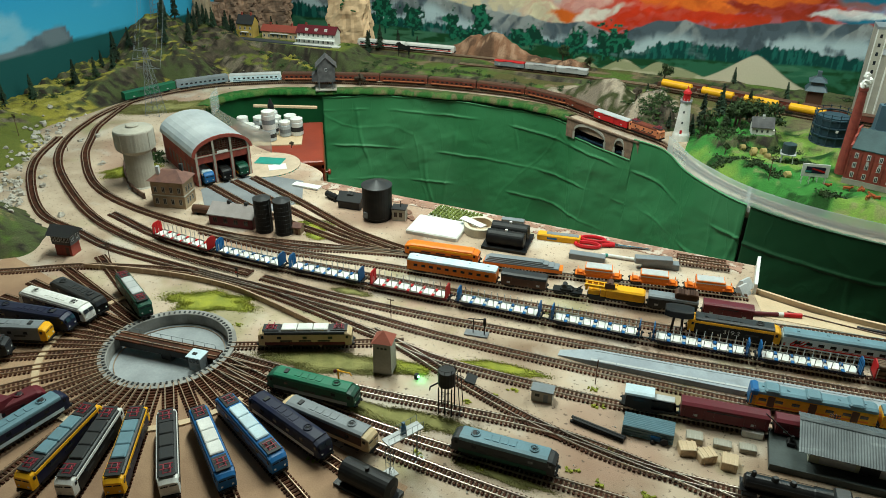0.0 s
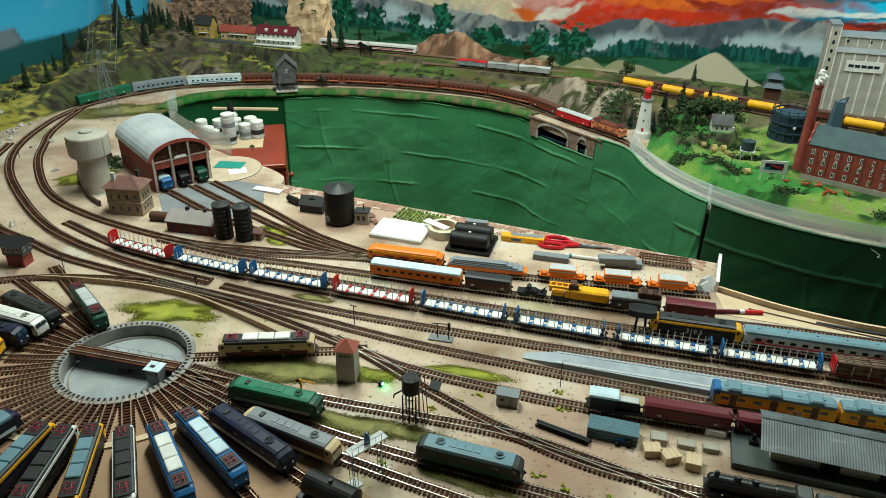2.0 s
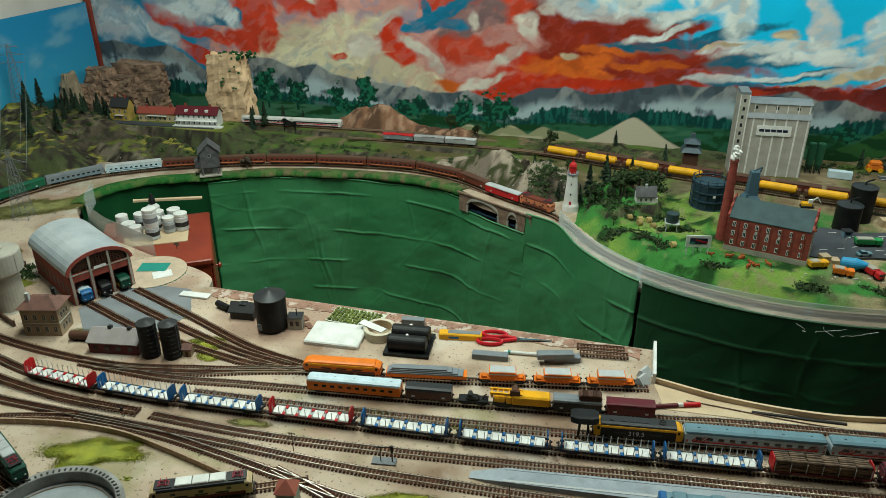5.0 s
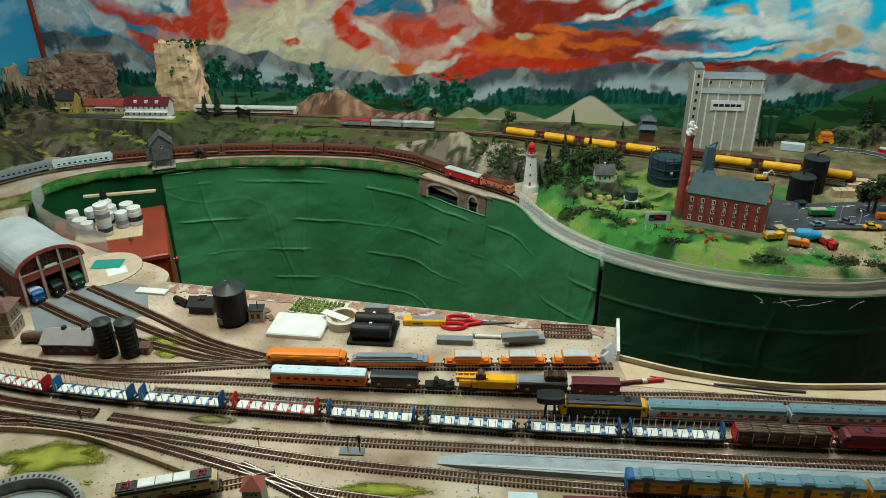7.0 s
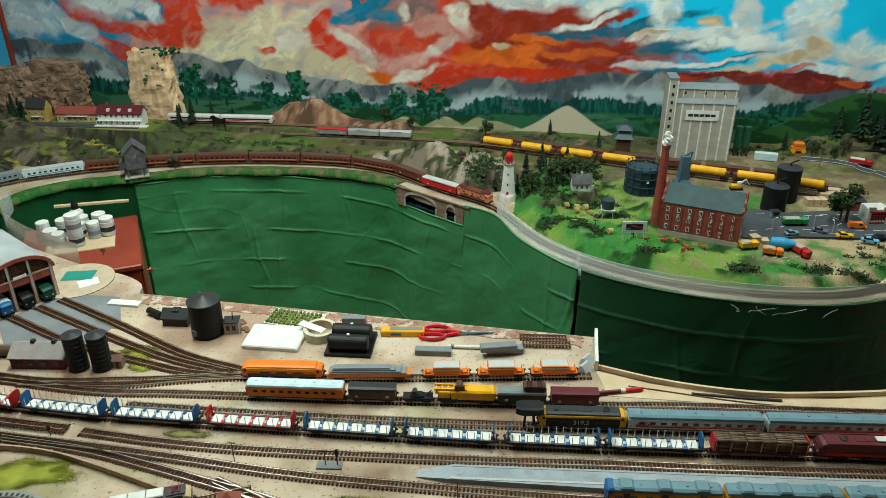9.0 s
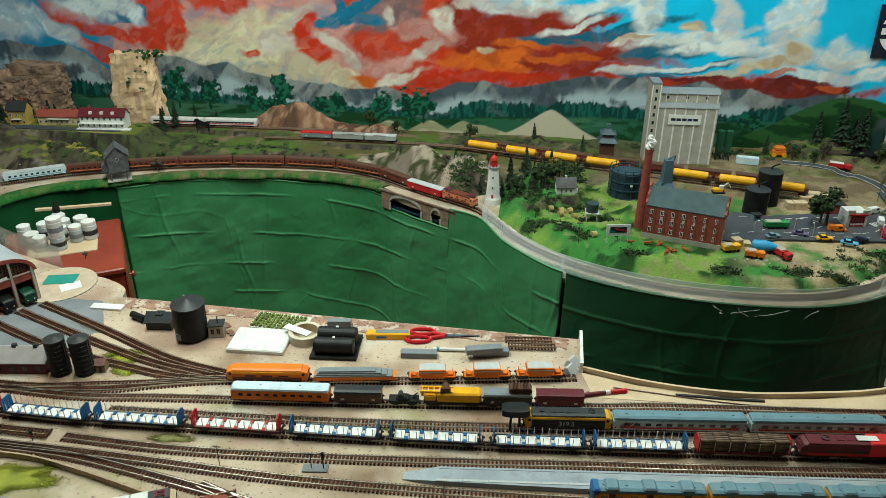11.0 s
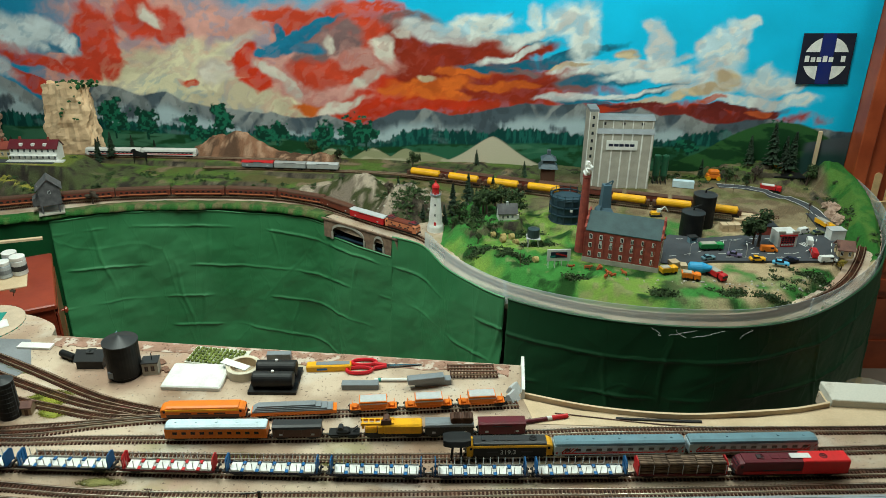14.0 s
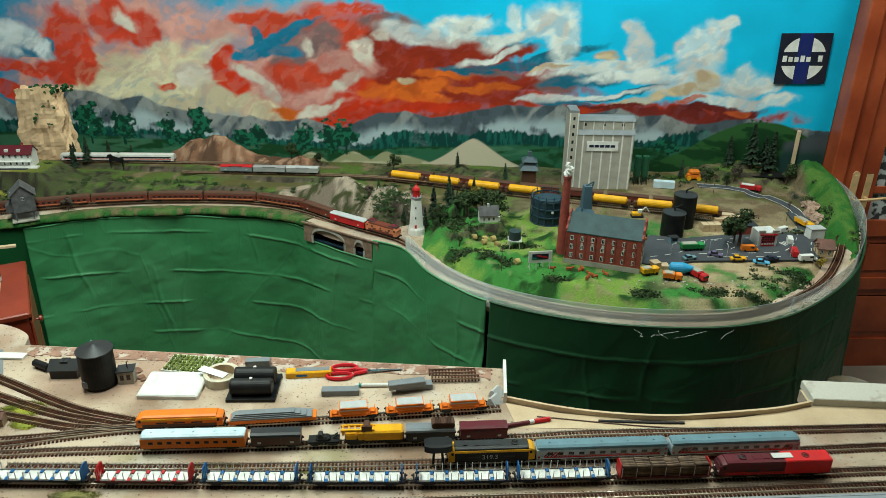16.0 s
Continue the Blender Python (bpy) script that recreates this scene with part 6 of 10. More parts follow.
part("roof_edge", Mesh().prism(arc(W / 2 + 0.008, HS, HT + 0.008) + arc(W / 2 - 0.002, HS, HT - 0.003)[::-1], 0.0042, 0.0082), BRICK, root)
for k in range(4):  # piers between three doors
    x0 = -W / 2 + k * (W - 0.012) / 3
    part("pier", Mesh().prism([(x0, 0), (x0 + 0.012, 0), (x0 + 0.012, HS), (x0, HS)], -0.004, 0.004), BRICK, root)
part("lintel", Mesh().prism([(-W / 2, HS - 0.026), (W / 2, HS - 0.026), (W / 2, HS), (-W / 2, HS)], -0.0038, 0.0036), BRICK, root)
fr = Mesh()
for k in range(4):
    x0 = -W / 2 + k * (W - 0.012) / 3 + 0.006
    top = HS + (HT - HS) * math.sqrt(max(0.0, 1 - (x0 / (W / 2)) ** 2)) if abs(x0) < W / 2 else HS
    fr.prism([(x0 - 0.0035, 0), (x0 + 0.0035, 0), (x0 + 0.0035, top), (x0 - 0.0035, top)], 0.0041, 0.0062)
fr.prism([(-W / 2, HS - 0.004), (W / 2, HS - 0.004), (W / 2, HS), (-W / 2, HS)], 0.0043, 0.0058)
part("frame", fr, CONCRETE, root)
gl = Mesh()
for k in range(22):
    x0 = -W / 2 + W * (k + 0.5) / 22
    top = HS + (HT - HS) * math.sqrt(max(0.0, 1 - (x0 / (W / 2)) ** 2)) - 0.003
    if top > HS + 0.006:
        gl.prism([(x0 - 0.0008, HS), (x0 + 0.0008, HS), (x0 + 0.0008, top), (x0 - 0.0008, top)], -0.001, 0.001)
for j in range(6):
    zz = HS + 0.007 * (j + 1)
    half = W / 2 * math.sqrt(max(0.0, 1 - ((zz - HS) / (HT - HS)) ** 2)) - 0.002
    if half > 0.01:
        gl.prism([(-half, zz - 0.0007), (half, zz - 0.0007), (half, zz + 0.0007), (-half, zz + 0.0007)], -0.0012, 0.0012)
part("fanlight", gl, BROWN, root, "brown glazing bars of the arched window")
pane("sign", root, (0.0068, 0.0, HS + 0.003), 0.001, 0.036, 0.0085, WHITE)
for k in range(7):
    for s in (-1, 1):
        pane("side_window", root, (-0.03 - 0.035 * k, s * (W / 2 + 0.0002), 0.042), 0.018, 0.001, 0.034, BROWN)
root.matrix_world = pose(-1.475, 1.95, 0, 0, 0, -30)
m = Mesh().plate([(-1.50, 1.855), (-1.38, 1.73), (-1.22, 1.765), (-1.15, 1.905), (-1.235, 2.045), (-1.37, 2.04), (-1.425, 2.02)], 0.0003, 0.0012)
tagged(part("shed_paving", m, SLAB), "grey paving with black rails before the shed", "paving", kind="structure")
for line, kw, nm, lb in ((0, dict(cab=BLUE, edge=WHITE), BLUE, "blue and white locomotive in the shed door"), (1, dict(cab=BLACK, lower=YELLOW), BLACK, "black and yellow locomotive in the shed door"), (2, dict(cab=GREEN, lower=YELLOW), GREEN, "green locomotive with yellow lines in the shed door")):
    dy = -0.059 + 0.059 * line
    m = root.matrix_world @ Vector((-0.06, dy, 0))
    raised(loco("locomotive", m.x, m.y, -30, 0.17, nm, ICE if line == 0 else nm, lb, windows=2, **kw), 0.003)

# concrete water tower
root = thing("water_tower", -1.70, 1.815, 0, 0, "tall plain concrete water tower", "water tower")
part("shaft", Mesh().lathe([(0.050, 0), (0.044, 0.004), (0.043, 0.112), (0.046, 0.12)], None, 28), CONCRETE, root, smooth=False)
part("tank", Mesh().lathe([(0.045, 0.114), (0.060, 0.128), (0.061, 0.186), (0.059, 0.190), (0.02, 0.196)], None, 32), CONCRETE, root)
part("hatch", Mesh().lathe([(0.020, 0.195), (0.020, 0.200), (0.017, 0.203)], None, 20), CONCRETE, root)
for k in range(8):
    pane("rib", root, pose(0.0605 * math.cos(k * math.pi / 4), 0.0605 * math.sin(k * math.pi / 4), 0.157, 0, 0, 45 * k), 0.0025, 0.005, 0.055, CONCRETE)

# two-storey signal house with hipped roof
root = thing("station_house", -1.50, 1.737, 0, 14, "tan stone two-storey house with hipped brown roof", "house")
part("wall", Mesh().box(-0.052, 0.052, -0.034, 0.034, 0, 0.088), STONE, root)
part("cornice", Mesh().box(-0.054, 0.054, -0.036, 0.036, 0.040, 0.043), CONCRETE, root)
part("roof", Mesh().loft([[(-0.060, -0.042, 0.088), (0.060, -0.042, 0.088), (0.060, 0.042, 0.088), (-0.060, 0.042, 0.088)], [(-0.024, -0.004, 0.114), (0.024, -0.004, 0.114), (0.024, 0.004, 0.114), (-0.024, 0.004, 0.114)]]), TILEROOF, root)
for k in (-0.03, 0.03):
    part("chimney", Mesh().box(k - 0.005, k + 0.005, -0.005 + k * 0.5, 0.005 + k * 0.5, 0.096, 0.128), DARK if k > 0 else LIGHTGREY, root)
for s in (-1, 1):
    for zz in (0.022, 0.060):
        for k in range(4):
            window(root, (-0.038 + 0.0253 * k, s * 0.0342, zz), 0 if s < 0 else 180, 0.008, 0.016, frame_mat=CONCRETE)
        for k in (-0.016, 0.0, 0.016):
            window(root, (s * 0.0522, k, zz), 90 if s > 0 else -90, 0.006, 0.015, frame_mat=CONCRETE)

# low brown workshop, rusty tank, two black tanks, kiosk
root = thing("workshop", -1.248, 1.712, 0, 8, "low dark red workshop with pale pitched roof", "workshop")
gable(root, 0.14, 0.075, 0, 0.034, 0.056, MAROON, paint("felt_roof", 0.33, 0.29, 0.28, 0.9), along="x")
for k in (-0.02, 0.035):
    part("chimney", Mesh().box(k - 0.005, k + 0.005, -0.004, 0.006, 0.048, 0.066), DARK, root)
for k in range(4):
    window(root, (-0.05 + 0.033 * k, -0.0377, 0.018), 0, 0.010, 0.013, frame_mat=BROWN)
root = thing("rust_tank", -1.372, 1.715, 0, 10, "rusty horizontal tank lying by the workshop", "tank")
part("shell", Mesh().lathe([(0.006, -0.036), (0.013, -0.033), (0.013, 0.033), (0.006, 0.036)], pose(0, 0, 0.0145, 0, 90, 0), 16), BROWN, root)
part("cradle", Mesh().box(-0.024, -0.018, -0.011, 0.011, 0, 0.008).box(0.018, 0.024, -0.011, 0.011, 0, 0.008), DARK, root)
for x, y in ((-1.142, 1.698), (-1.082, 1.708)):
    root = thing("oil_tank", x, y, 0, 0, "tall black riveted cylinder tank with ladder", "tank", "black yard tanks")
    part("shell", Mesh().lathe([(0.0245, 0), (0.0245, 0.100)], None, 26), BLACK, root)
    part("lid", Mesh().lathe([(0.0255, 0.0995), (0.0255, 0.1025), (0.004, 0.108)], None, 26), DARK, root)
    for k in range(7):
        part("hoop", Mesh().lathe([(0.0245, 0.010 + 0.013 * k), (0.0253, 0.0106 + 0.013 * k), (0.0245, 0.0112 + 0.013 * k)], None, 26, False), BLACK, root)
    part("ladder", Mesh().rod((0.0262, -0.004, 0), (0.0262, -0.004, 0.1), 0.0005, 4).rod((0.0262, 0.004, 0), (0.0262, 0.004, 0.1), 0.0005, 4), GREY, root)
root = thing("kiosk", -1.045, 1.725, 0, 10, "small tan wooden hut", "hut")
gable(root, 0.022, 0.026, 0, 0.022, 0.030, STONE, TILEROOF, 0.003)
part("door", Mesh().box(-0.004, 0.004, -0.0145, -0.013, 0, 0.016), BROWN, root)

# big black tank, grey hut, orange hut, stone hut
root = thing("water_tank", -0.885, 1.905, 0, 0, "large black tank with conical lid", "tank")
part("shell", Mesh().lathe([(0.041, 0.010), (0.0435, 0.012), (0.0435, 0.105)], None, 34), BLACK, root)
part("lid", Mesh().lathe([(0.0455, 0.104), (0.0455, 0.107), (0.003, 0.122)], None, 34), DARK, root)
part("base", Mesh().lathe([(0.039, 0), (0.039, 0.011)], None, 30), BLACK, root)
pane("hatch", root, (-0.018, -0.040, 0.022), 0.014, 0.006, 0.018, GREY)
root = thing("shed", -0.995, 1.945, 0, 6, "dark grey plank shed with pitched roof", "shed")
gable(root, 0.07, 0.05, 0, 0.026, 0.044, DARK, DARK, 0.004)
part("roof_hump", hull(0.02, 0.012, 0.03, 0.046, 0.006), DARK, root)
root = thing("hut", -0.965, 2.01, 0, 0, "small orange hut with blue-grey roof", "hut")
gable(root, 0.03, 0.036, 0, 0.034, 0.052, ORANGE, TEAL, 0.003, "y")
root = thing("hut", -0.822, 1.925, 0, 14, "square grey stone hut with flat roof and stovepipe", "hut")
part("wall", Mesh().box(-0.02, 0.02, -0.017, 0.017, 0, 0.036), CONCRETE, root)
part("roof", Mesh().box(-0.022, 0.022, -0.019, 0.019, 0.036, 0.039), DARK, root)
part("stovepipe", Mesh().rod((0.004, 0, 0.039), (0.004, 0, 0.058), 0.0015), BLACK, root)
for k in (-0.009, 0.007):
    window(root, (k, -0.0172, 0.02), 0, 0.007, 0.012, frame_mat=BROWN)
root = thing("fuel_drum", -1.075, 1.962, 0, -22, "small black horizontal tank", "tank")
part("shell", Mesh().lathe([(0.005, -0.028), (0.010, -0.026), (0.010, 0.026), (0.005, 0.028)], pose(0, 0, 0.012, 0, 90, 0), 14), BLACK, root)
part("cradle", Mesh().box(-0.018, -0.013, -0.008, 0.008, 0, 0.006).box(0.013, 0.018, -0.008, 0.008, 0, 0.006), BLACK, root)
m = Mesh().box(-0.048, 0.048, -0.014, 0.014, 0, 0.006, pose(-1.20, 2.01, 0.0013, 0, 0, 2), bevel=0.001)
tagged(part("white_tray", m, WHITE), "white plastic part tray lying on the board", "tray")
m = Mesh().box(-0.022, 0.022, -0.003, 0.003, 0, 0.004, pose(-0.815, 1.762, 0.0003, 0, 0, 6))
tagged(part("plank", m, MAROON), "short dark red plank on the sand", "plank")

# round base with striped edge, drawer cabinet and paint jars
STRIPE = paint("striped_green", 0.02, 0.25, 0.20)
root = thing("round_base", -1.425, 2.115, 0.0, 0, "round white display base with green scribbles and striped edge", "base plate")
part("disc", Mesh().cyl(0.112, 0.0006, 0.003, None, 48), paint("off_white", 0.52, 0.40, 0.29, 0.7), root)
m = Mesh()
for k in range(40):
    a0, a1 = 2 * math.pi * k / 40, 2 * math.pi * (k + 0.5) / 40
    m.add([(0.113 * math.cos(a0), 0.113 * math.sin(a0), -0.034), (0.113 * math.cos(a1), 0.113 * math.sin(a1), -0.034), (0.113 * math.cos(a1), 0.113 * math.sin(a1), 0.003), (0.113 * math.cos(a0), 0.113 * math.sin(a0), 0.003)], [(0, 1, 2, 3)])
part("edge", m, STRIPE, root)
part("paper", Mesh().box(-0.05, 0.045, 0.0, 0.06, 0.0031, 0.0042, pose(0, 0, 0, 0, 0, 15)), STRIPE, root, "green printed sheet")
part("paper", Mesh().box(0.0, 0.06, -0.06, -0.01, 0.0031, 0.0040, pose(0, 0, 0, 0, 0, 40)), WHITE, root)
root = thing("drawer_cabinet", -1.575, 2.375, -0.95, 32, "reddish wooden cabinet with drawers and round knobs", "cabinet")
part("carcass", Mesh().box(-0.20, 0.17, -0.13, 0.30, 0, 0.875), WOODRED, root)
part("worktop", Mesh().box(-0.215, 0.18, -0.14, 0.31, 0.875, 0.892, bevel=0.004), WOODRED, root)
for k in range(4):
    dr = part("drawer", Mesh().box(0.168, 0.180, -0.115, 0.285, 0.03 + 0.21 * k, 0.22 + 0.21 * k, bevel=0.005), WOODRED, root)
    part("knob", Mesh().lathe([(0.004, 0), (0.004, 0.008), (0.012, 0.012), (0.012, 0.018), (0.005, 0.022)], pose(0.18, 0.085, 0.125 + 0.21 * k, 0, 90, 0), 14), WOODRED, dr)
JARW = paint("jar_white", 0.62, 0.62, 0.60, 0.3)
JARG = paint("jar_grey", 0.42, 0.46, 0.48, 0.25)
cm = Mesh().box(-0.12, 0.11, -0.10, 0.06, 0, 0.004, pose(-1.66, 2.49, -0.058, 0, 0, 30))
tagged(part("cardboard", cm, PLY), "flat piece of brown cardboard on the cabinet", "cardboard")
rng = random.Random(8)
for i, (jx, jy) in enumerate(((-1.655, 2.455), (-1.60, 2.475), (-1.60, 2.475), (-1.635, 2.54), (-1.575, 2.545), (-1.54, 2.575), (-1.70, 2.475), (-1.70, 2.55), (-1.745, 2.50), (-1.66, 2.60), (-1.60, 2.62))):
    h, r = 0.042 + 0.008 * (i % 3), 0.026 if i % 4 else 0.023
    base = -0.053 + (0.052 if i == 2 else 0)
    root = thing("paint_jar", jx - 0.05, jy - 0.03, base, 30 * i, "white screw-top paint jar with printed band", "paint jar", "paint jars")
    part("glass", Mesh().lathe([(r * 0.9, 0), (r, 0.003), (r, h - 0.006), (r * 0.88, h - 0.002)], None, 20), JARG if i % 3 == 1 else JARW, root)
    part("lid", Mesh().lathe([(r * 0.95, h - 0.002), (r * 0.97, h), (r * 0.97, h + 0.009), (r * 0.85, h + 0.0105)], None, 20), WHITE, root)
    part("label_band", Mesh().lathe([(r + 0.0004, h * 0.3), (r + 0.0004, h * 0.62)], None, 20, False), DARK if i % 2 else GREY, root)
root = thing("glue_bottle", -1.74, 2.59, -0.053, 0, "white glue bottle with black pointed cap", "bottle")
part("bottle", Mesh().lathe([(0.024, 0), (0.025, 0.004), (0.025, 0.06), (0.012, 0.072)], None, 20), JARW, root)
part("cap", Mesh().lathe([(0.013, 0.072), (0.013, 0.088), (0.003, 0.115)], None, 14), BLACK, root)
m = Mesh().box(-0.13, 0.13, -0.008, 0.008, 0, 0.008, pose(-1.71, 2.65, 0.012, 0, 4, 32))
tagged(part("wood_batten", m, PLY), "loose wooden batten across the jars", "batten")
CLEAR = bpy.data.materials.new("clear_sheet")
CLEAR.use_nodes = True
nt = CLEAR.node_tree
nt.nodes["Principled BSDF"].inputs["Base Color"].default_value = (0.75, 0.80, 0.80, 1)
nt.nodes["Principled BSDF"].inputs["Roughness"].default_value = 0.12
tr, mx = nt.nodes.new("ShaderNodeBsdfTransparent"), nt.nodes.new("ShaderNodeMixShader")
mx.inputs[0].default_value = 0.34
nt.links.new(tr.outputs[0], mx.inputs[1]), nt.links.new(nt.nodes["Principled BSDF"].outputs[0], mx.inputs[2])
nt.links.new(mx.outputs[0], nt.nodes["Material Output"].inputs[0])


def clear_wall(line, height, label, base, panels):
    """A bent screen of several overlapping clear sheets."""
    root = thing("clear_screen", 0, 0, 0, 0, label, "plastic screen")
    n = len(line)
    for k in range(panels):
        piece = line[max(0, n * k // panels - 1):n * (k + 1) // panels + 1]
        o = 1.0 + 0.25 * (k % 2)
        m = Mesh().loft([[(x + nx * o, y + ny * o, base), (x + nx * o, y + ny * o, base + height), (x + nx * (o + 0.3), y + ny * (o + 0.3), base + height), (x + nx * (o + 0.3), y + ny * (o + 0.3), base)] for x, y, nx, ny in piece])
        part("clear_sheet", m, CLEAR, root).visible_shadow = False


s = INNER_S[int(np.argmin(np.hypot(INNER_S[:, 0] + 0.17, INNER_S[:, 1] - 2.80))):]
t = np.gradient(s, axis=0)
t /= np.linalg.norm(t, axis=1)[:, None]
clear_wall([(p[0], p[1], a[1] * 0.005, -a[0] * 0.005) for p, a in zip(s, t)], 0.08, "clear plastic guard along the curved edge of the track", -0.012, 6)
s = smooth_line([(-2.03, 2.62), (-1.94, 2.46), (-1.78, 2.345), (-1.62, 2.275), (-1.48, 2.225)], 0.02)
clear_wall([(p[0], p[1], 0.0, 0.0015) for p in s], 0.09, "clear plastic sheet leaning beside the cabinet", -0.02, 1)

# ---- yard details ----
root = thing("transformer_tower", -0.530, 1.263, 0, 12, "slim grey tower with red pyramid roof", "tower")
part("wall", Mesh().loft([[(sx * 0.020, sy * 0.020, 0) for sx, sy in ((-1, -1), (1, -1), (1, 1), (-1, 1))], [(sx * 0.0185, sy * 0.0185, 0.078) for sx, sy in ((-1, -1), (1, -1), (1, 1), (-1, 1))]]), CONCRETE, root)
part("roof", Mesh().loft([[(sx * 0.022, sy * 0.022, 0.078) for sx, sy in ((-1, -1), (1, -1), (1, 1), (-1, 1))], [(sx * 0.001, sy * 0.001, 0.098) for sx, sy in ((-1, -1), (1, -1), (1, 1), (-1, 1))]]), paint("tile_red", 0.32, 0.09, 0.06, 0.8), root)
for k in (-0.008, 0.0, 0.008):
    pane("vent", root, (k, -0.0192, 0.066), 0.005, 0.001, 0.004, DARK)
root = thing("coaling_tower", -0.358, 1.192, 0, 8, "black iron water tower on tall lattice legs", "water tower")
part("tank", Mesh().lathe([(0.006, 0.060), (0.017, 0.068), (0.017, 0.100)], None, 18), BLACK, root)
part("railing", Mesh().lathe([(0.0172, 0.108), (0.0176, 0.109)], None, 18, False), DARK, root)
for k in range(8):
    a = k * math.pi / 4
    part("rail_post", Mesh().rod((0.0173 * math.cos(a), 0.0173 * math.sin(a), 0.099), (0.0173 * math.cos(a), 0.0173 * math.sin(a), 0.1095), 0.0006, 4), BLACK, root)
for sx in (-1, 0, 1):
    for sy in (-1, 1):
        part("leg", Mesh().box(sx * 0.013 - 0.0012, sx * 0.013 + 0.0012, sy * 0.012 - 0.0012, sy * 0.012 + 0.0012, 0, 0.066), BLACK, root)
g = Mesh()
for zz in (0.015, 0.035, 0.055):
    for sy in (-1, 1):
        g.rod((-0.013, sy * 0.012, zz), (0.013, sy * 0.012, zz), 0.0006, 4).rod((-0.013, sy * 0.012, zz - 0.014), (0.0, sy * 0.012, zz), 0.0005, 4)
part("bracing", g, BLACK, root)
part("spout", Mesh().rod((-0.016, -0.004, 0.070), (-0.030, -0.010, 0.062), 0.0016).rod((-0.030, -0.010, 0.062), (-0.031, -0.011, 0.054), 0.0014), BLACK, root)
part("stair", Mesh().box(0.024, 0.030, -0.006, 0.012, 0.0, 0.002).rod((0.03, -0.008, 0), (0.018, 0.008, 0.098), 0.0009).rod((0.036, -0.004, 0), (0.024, 0.012, 0.098), 0.0009), DARK, root)
part("canopy", Mesh().box(0.017, 0.038, -0.004, 0.022, 0.088, 0.092, pose(0, 0, 0, 0, 12, 0)), DARK, root)
EMIT = bpy.data.materials.new("green_lamp_glow")
EMIT.use_nodes = True
EMIT.node_tree.nodes["Principled BSDF"].inputs["Emission Color"].default_value = (0.1, 1.0, 0.35, 1)
EMIT.node_tree.nodes["Principled BSDF"].inputs["Emission Strength"].default_value = 12
root = thing("green_lamp", -0.455, 1.260, 0, 0, "small lit green signal lamp on the ground", "signal lamp")
part("housing", Mesh().box(-0.004, 0.004, -0.003, 0.005, 0, 0.011), BLACK, root)
part("lens", Mesh().lathe([(0.003, 0), (0.002, 0.0015)], pose(0.0042, -0.0005, 0.007, 0, 90, -30), 10), EMIT, root)
lamp = bpy.data.lights.new("green_bulb", "POINT")
lamp.energy, lamp.color, lamp.shadow_soft_size = 0.012, (0.05, 1.0, 0.3), 0.002
ob = new("green_bulb", lamp)
ob.location = (-0.455, 1.260, 0.009)
ob.location.x += 0.010
tagged(ob, "light of the small green signal lamp", "lamp")
root = thing("signal_gantry", -0.370, 1.026, 0, 62, "grey steel gantry over the track with blue figure box", "gantry")
for s in (-1, 1):
    g = Mesh()
    for q in (-0.005, 0.005):
        for e in (-0.005, 0.005):
            g.rod((s * 0.030 + q, e, 0.002), (s * 0.030 + q, e, 0.075), 0.0007, 4)
    for k in range(6):
        g.rod((s * 0.030 - 0.005, -0.005, 0.004 + 0.012 * k), (s * 0.030 + 0.005, -0.005, 0.016 + 0.012 * k), 0.0005, 4)
        g.rod((s * 0.030 - 0.005, 0.005, 0.016 + 0.012 * k), (s * 0.030 + 0.005, 0.005, 0.004 + 0.012 * k), 0.0005, 4)
    part("lattice_leg", g, GREY, root)
    part("footing", Mesh().box(s * 0.030 - 0.011, s * 0.030 + 0.011, -0.011, 0.011, 0, 0.0025), LIGHTGREY, root)
part("deck", Mesh().box(-0.038, 0.038, -0.011, 0.011, 0.075, 0.0775), LIGHTGREY, root)
g = Mesh()
for k in range(7):
    for s in (-1, 1):
        g.rod((-0.037 + 0.0123 * k, s * 0.0105, 0.077), (-0.037 + 0.0123 * k, s * 0.0105, 0.091), 0.0005, 4)
for s in (-1, 1):
    g.rod((-0.037, s * 0.0105, 0.091), (0.037, s * 0.0105, 0.091), 0.0006, 4)
part("railing", g, GREY, root)
part("signal_box", Mesh().box(-0.004, 0.006, -0.004, 0.004, 0.0775, 0.094, bevel=0.002).box(-0.001, 0.003, -0.003, 0.003, 0.094, 0.101), paint("box_blue", 0.05, 0.12, 0.2), root)
root = thing("oil_tank", -0.401, 0.950, 0, -8, "large black horizontal oil tank on a plinth", "tank")
part("shell", Mesh().lathe([(0.010, -0.053), (0.022, -0.048), (0.022, 0.048), (0.010, 0.053)], pose(0, 0, 0.027, 0, 90, 0), 24), BLACK, root)
part("plinth", Mesh().box(-0.058, 0.058, -0.024, 0.024, 0, 0.008), DARK, root)
part("manhole", Mesh().cyl(0.004, 0.047, 0.054, None, 12), BLACK, root)
root = thing("platform", 0, 0, 0, 0, "long grey station platform with ramp end", "platform")
m = Mesh().loft([[(x, y0, 0), (x, y1, 0), (x, y1, z), (x, y0, z)] for x, y0, y1, z in ((-0.207, 1.457, 1.478, 0.002), (-0.135, 1.452, 1.495, 0.0125), (0.2, 1.478, 1.530, 0.0125), (0.6, 1.522, 1.572, 0.0125), (1.3, 1.606, 1.655, 0.0125))])
PLATG = material("platform_grey", (0.33, 0.37, 0.40), 0.8, second=(0.25, 0.28, 0.31), scale=12, bump=0.15)
weather(PLATG, (0.20, 0.22, 0.23), 26, 0.56, 0.66, 0.5)
part("deck", m, PLATG, root)
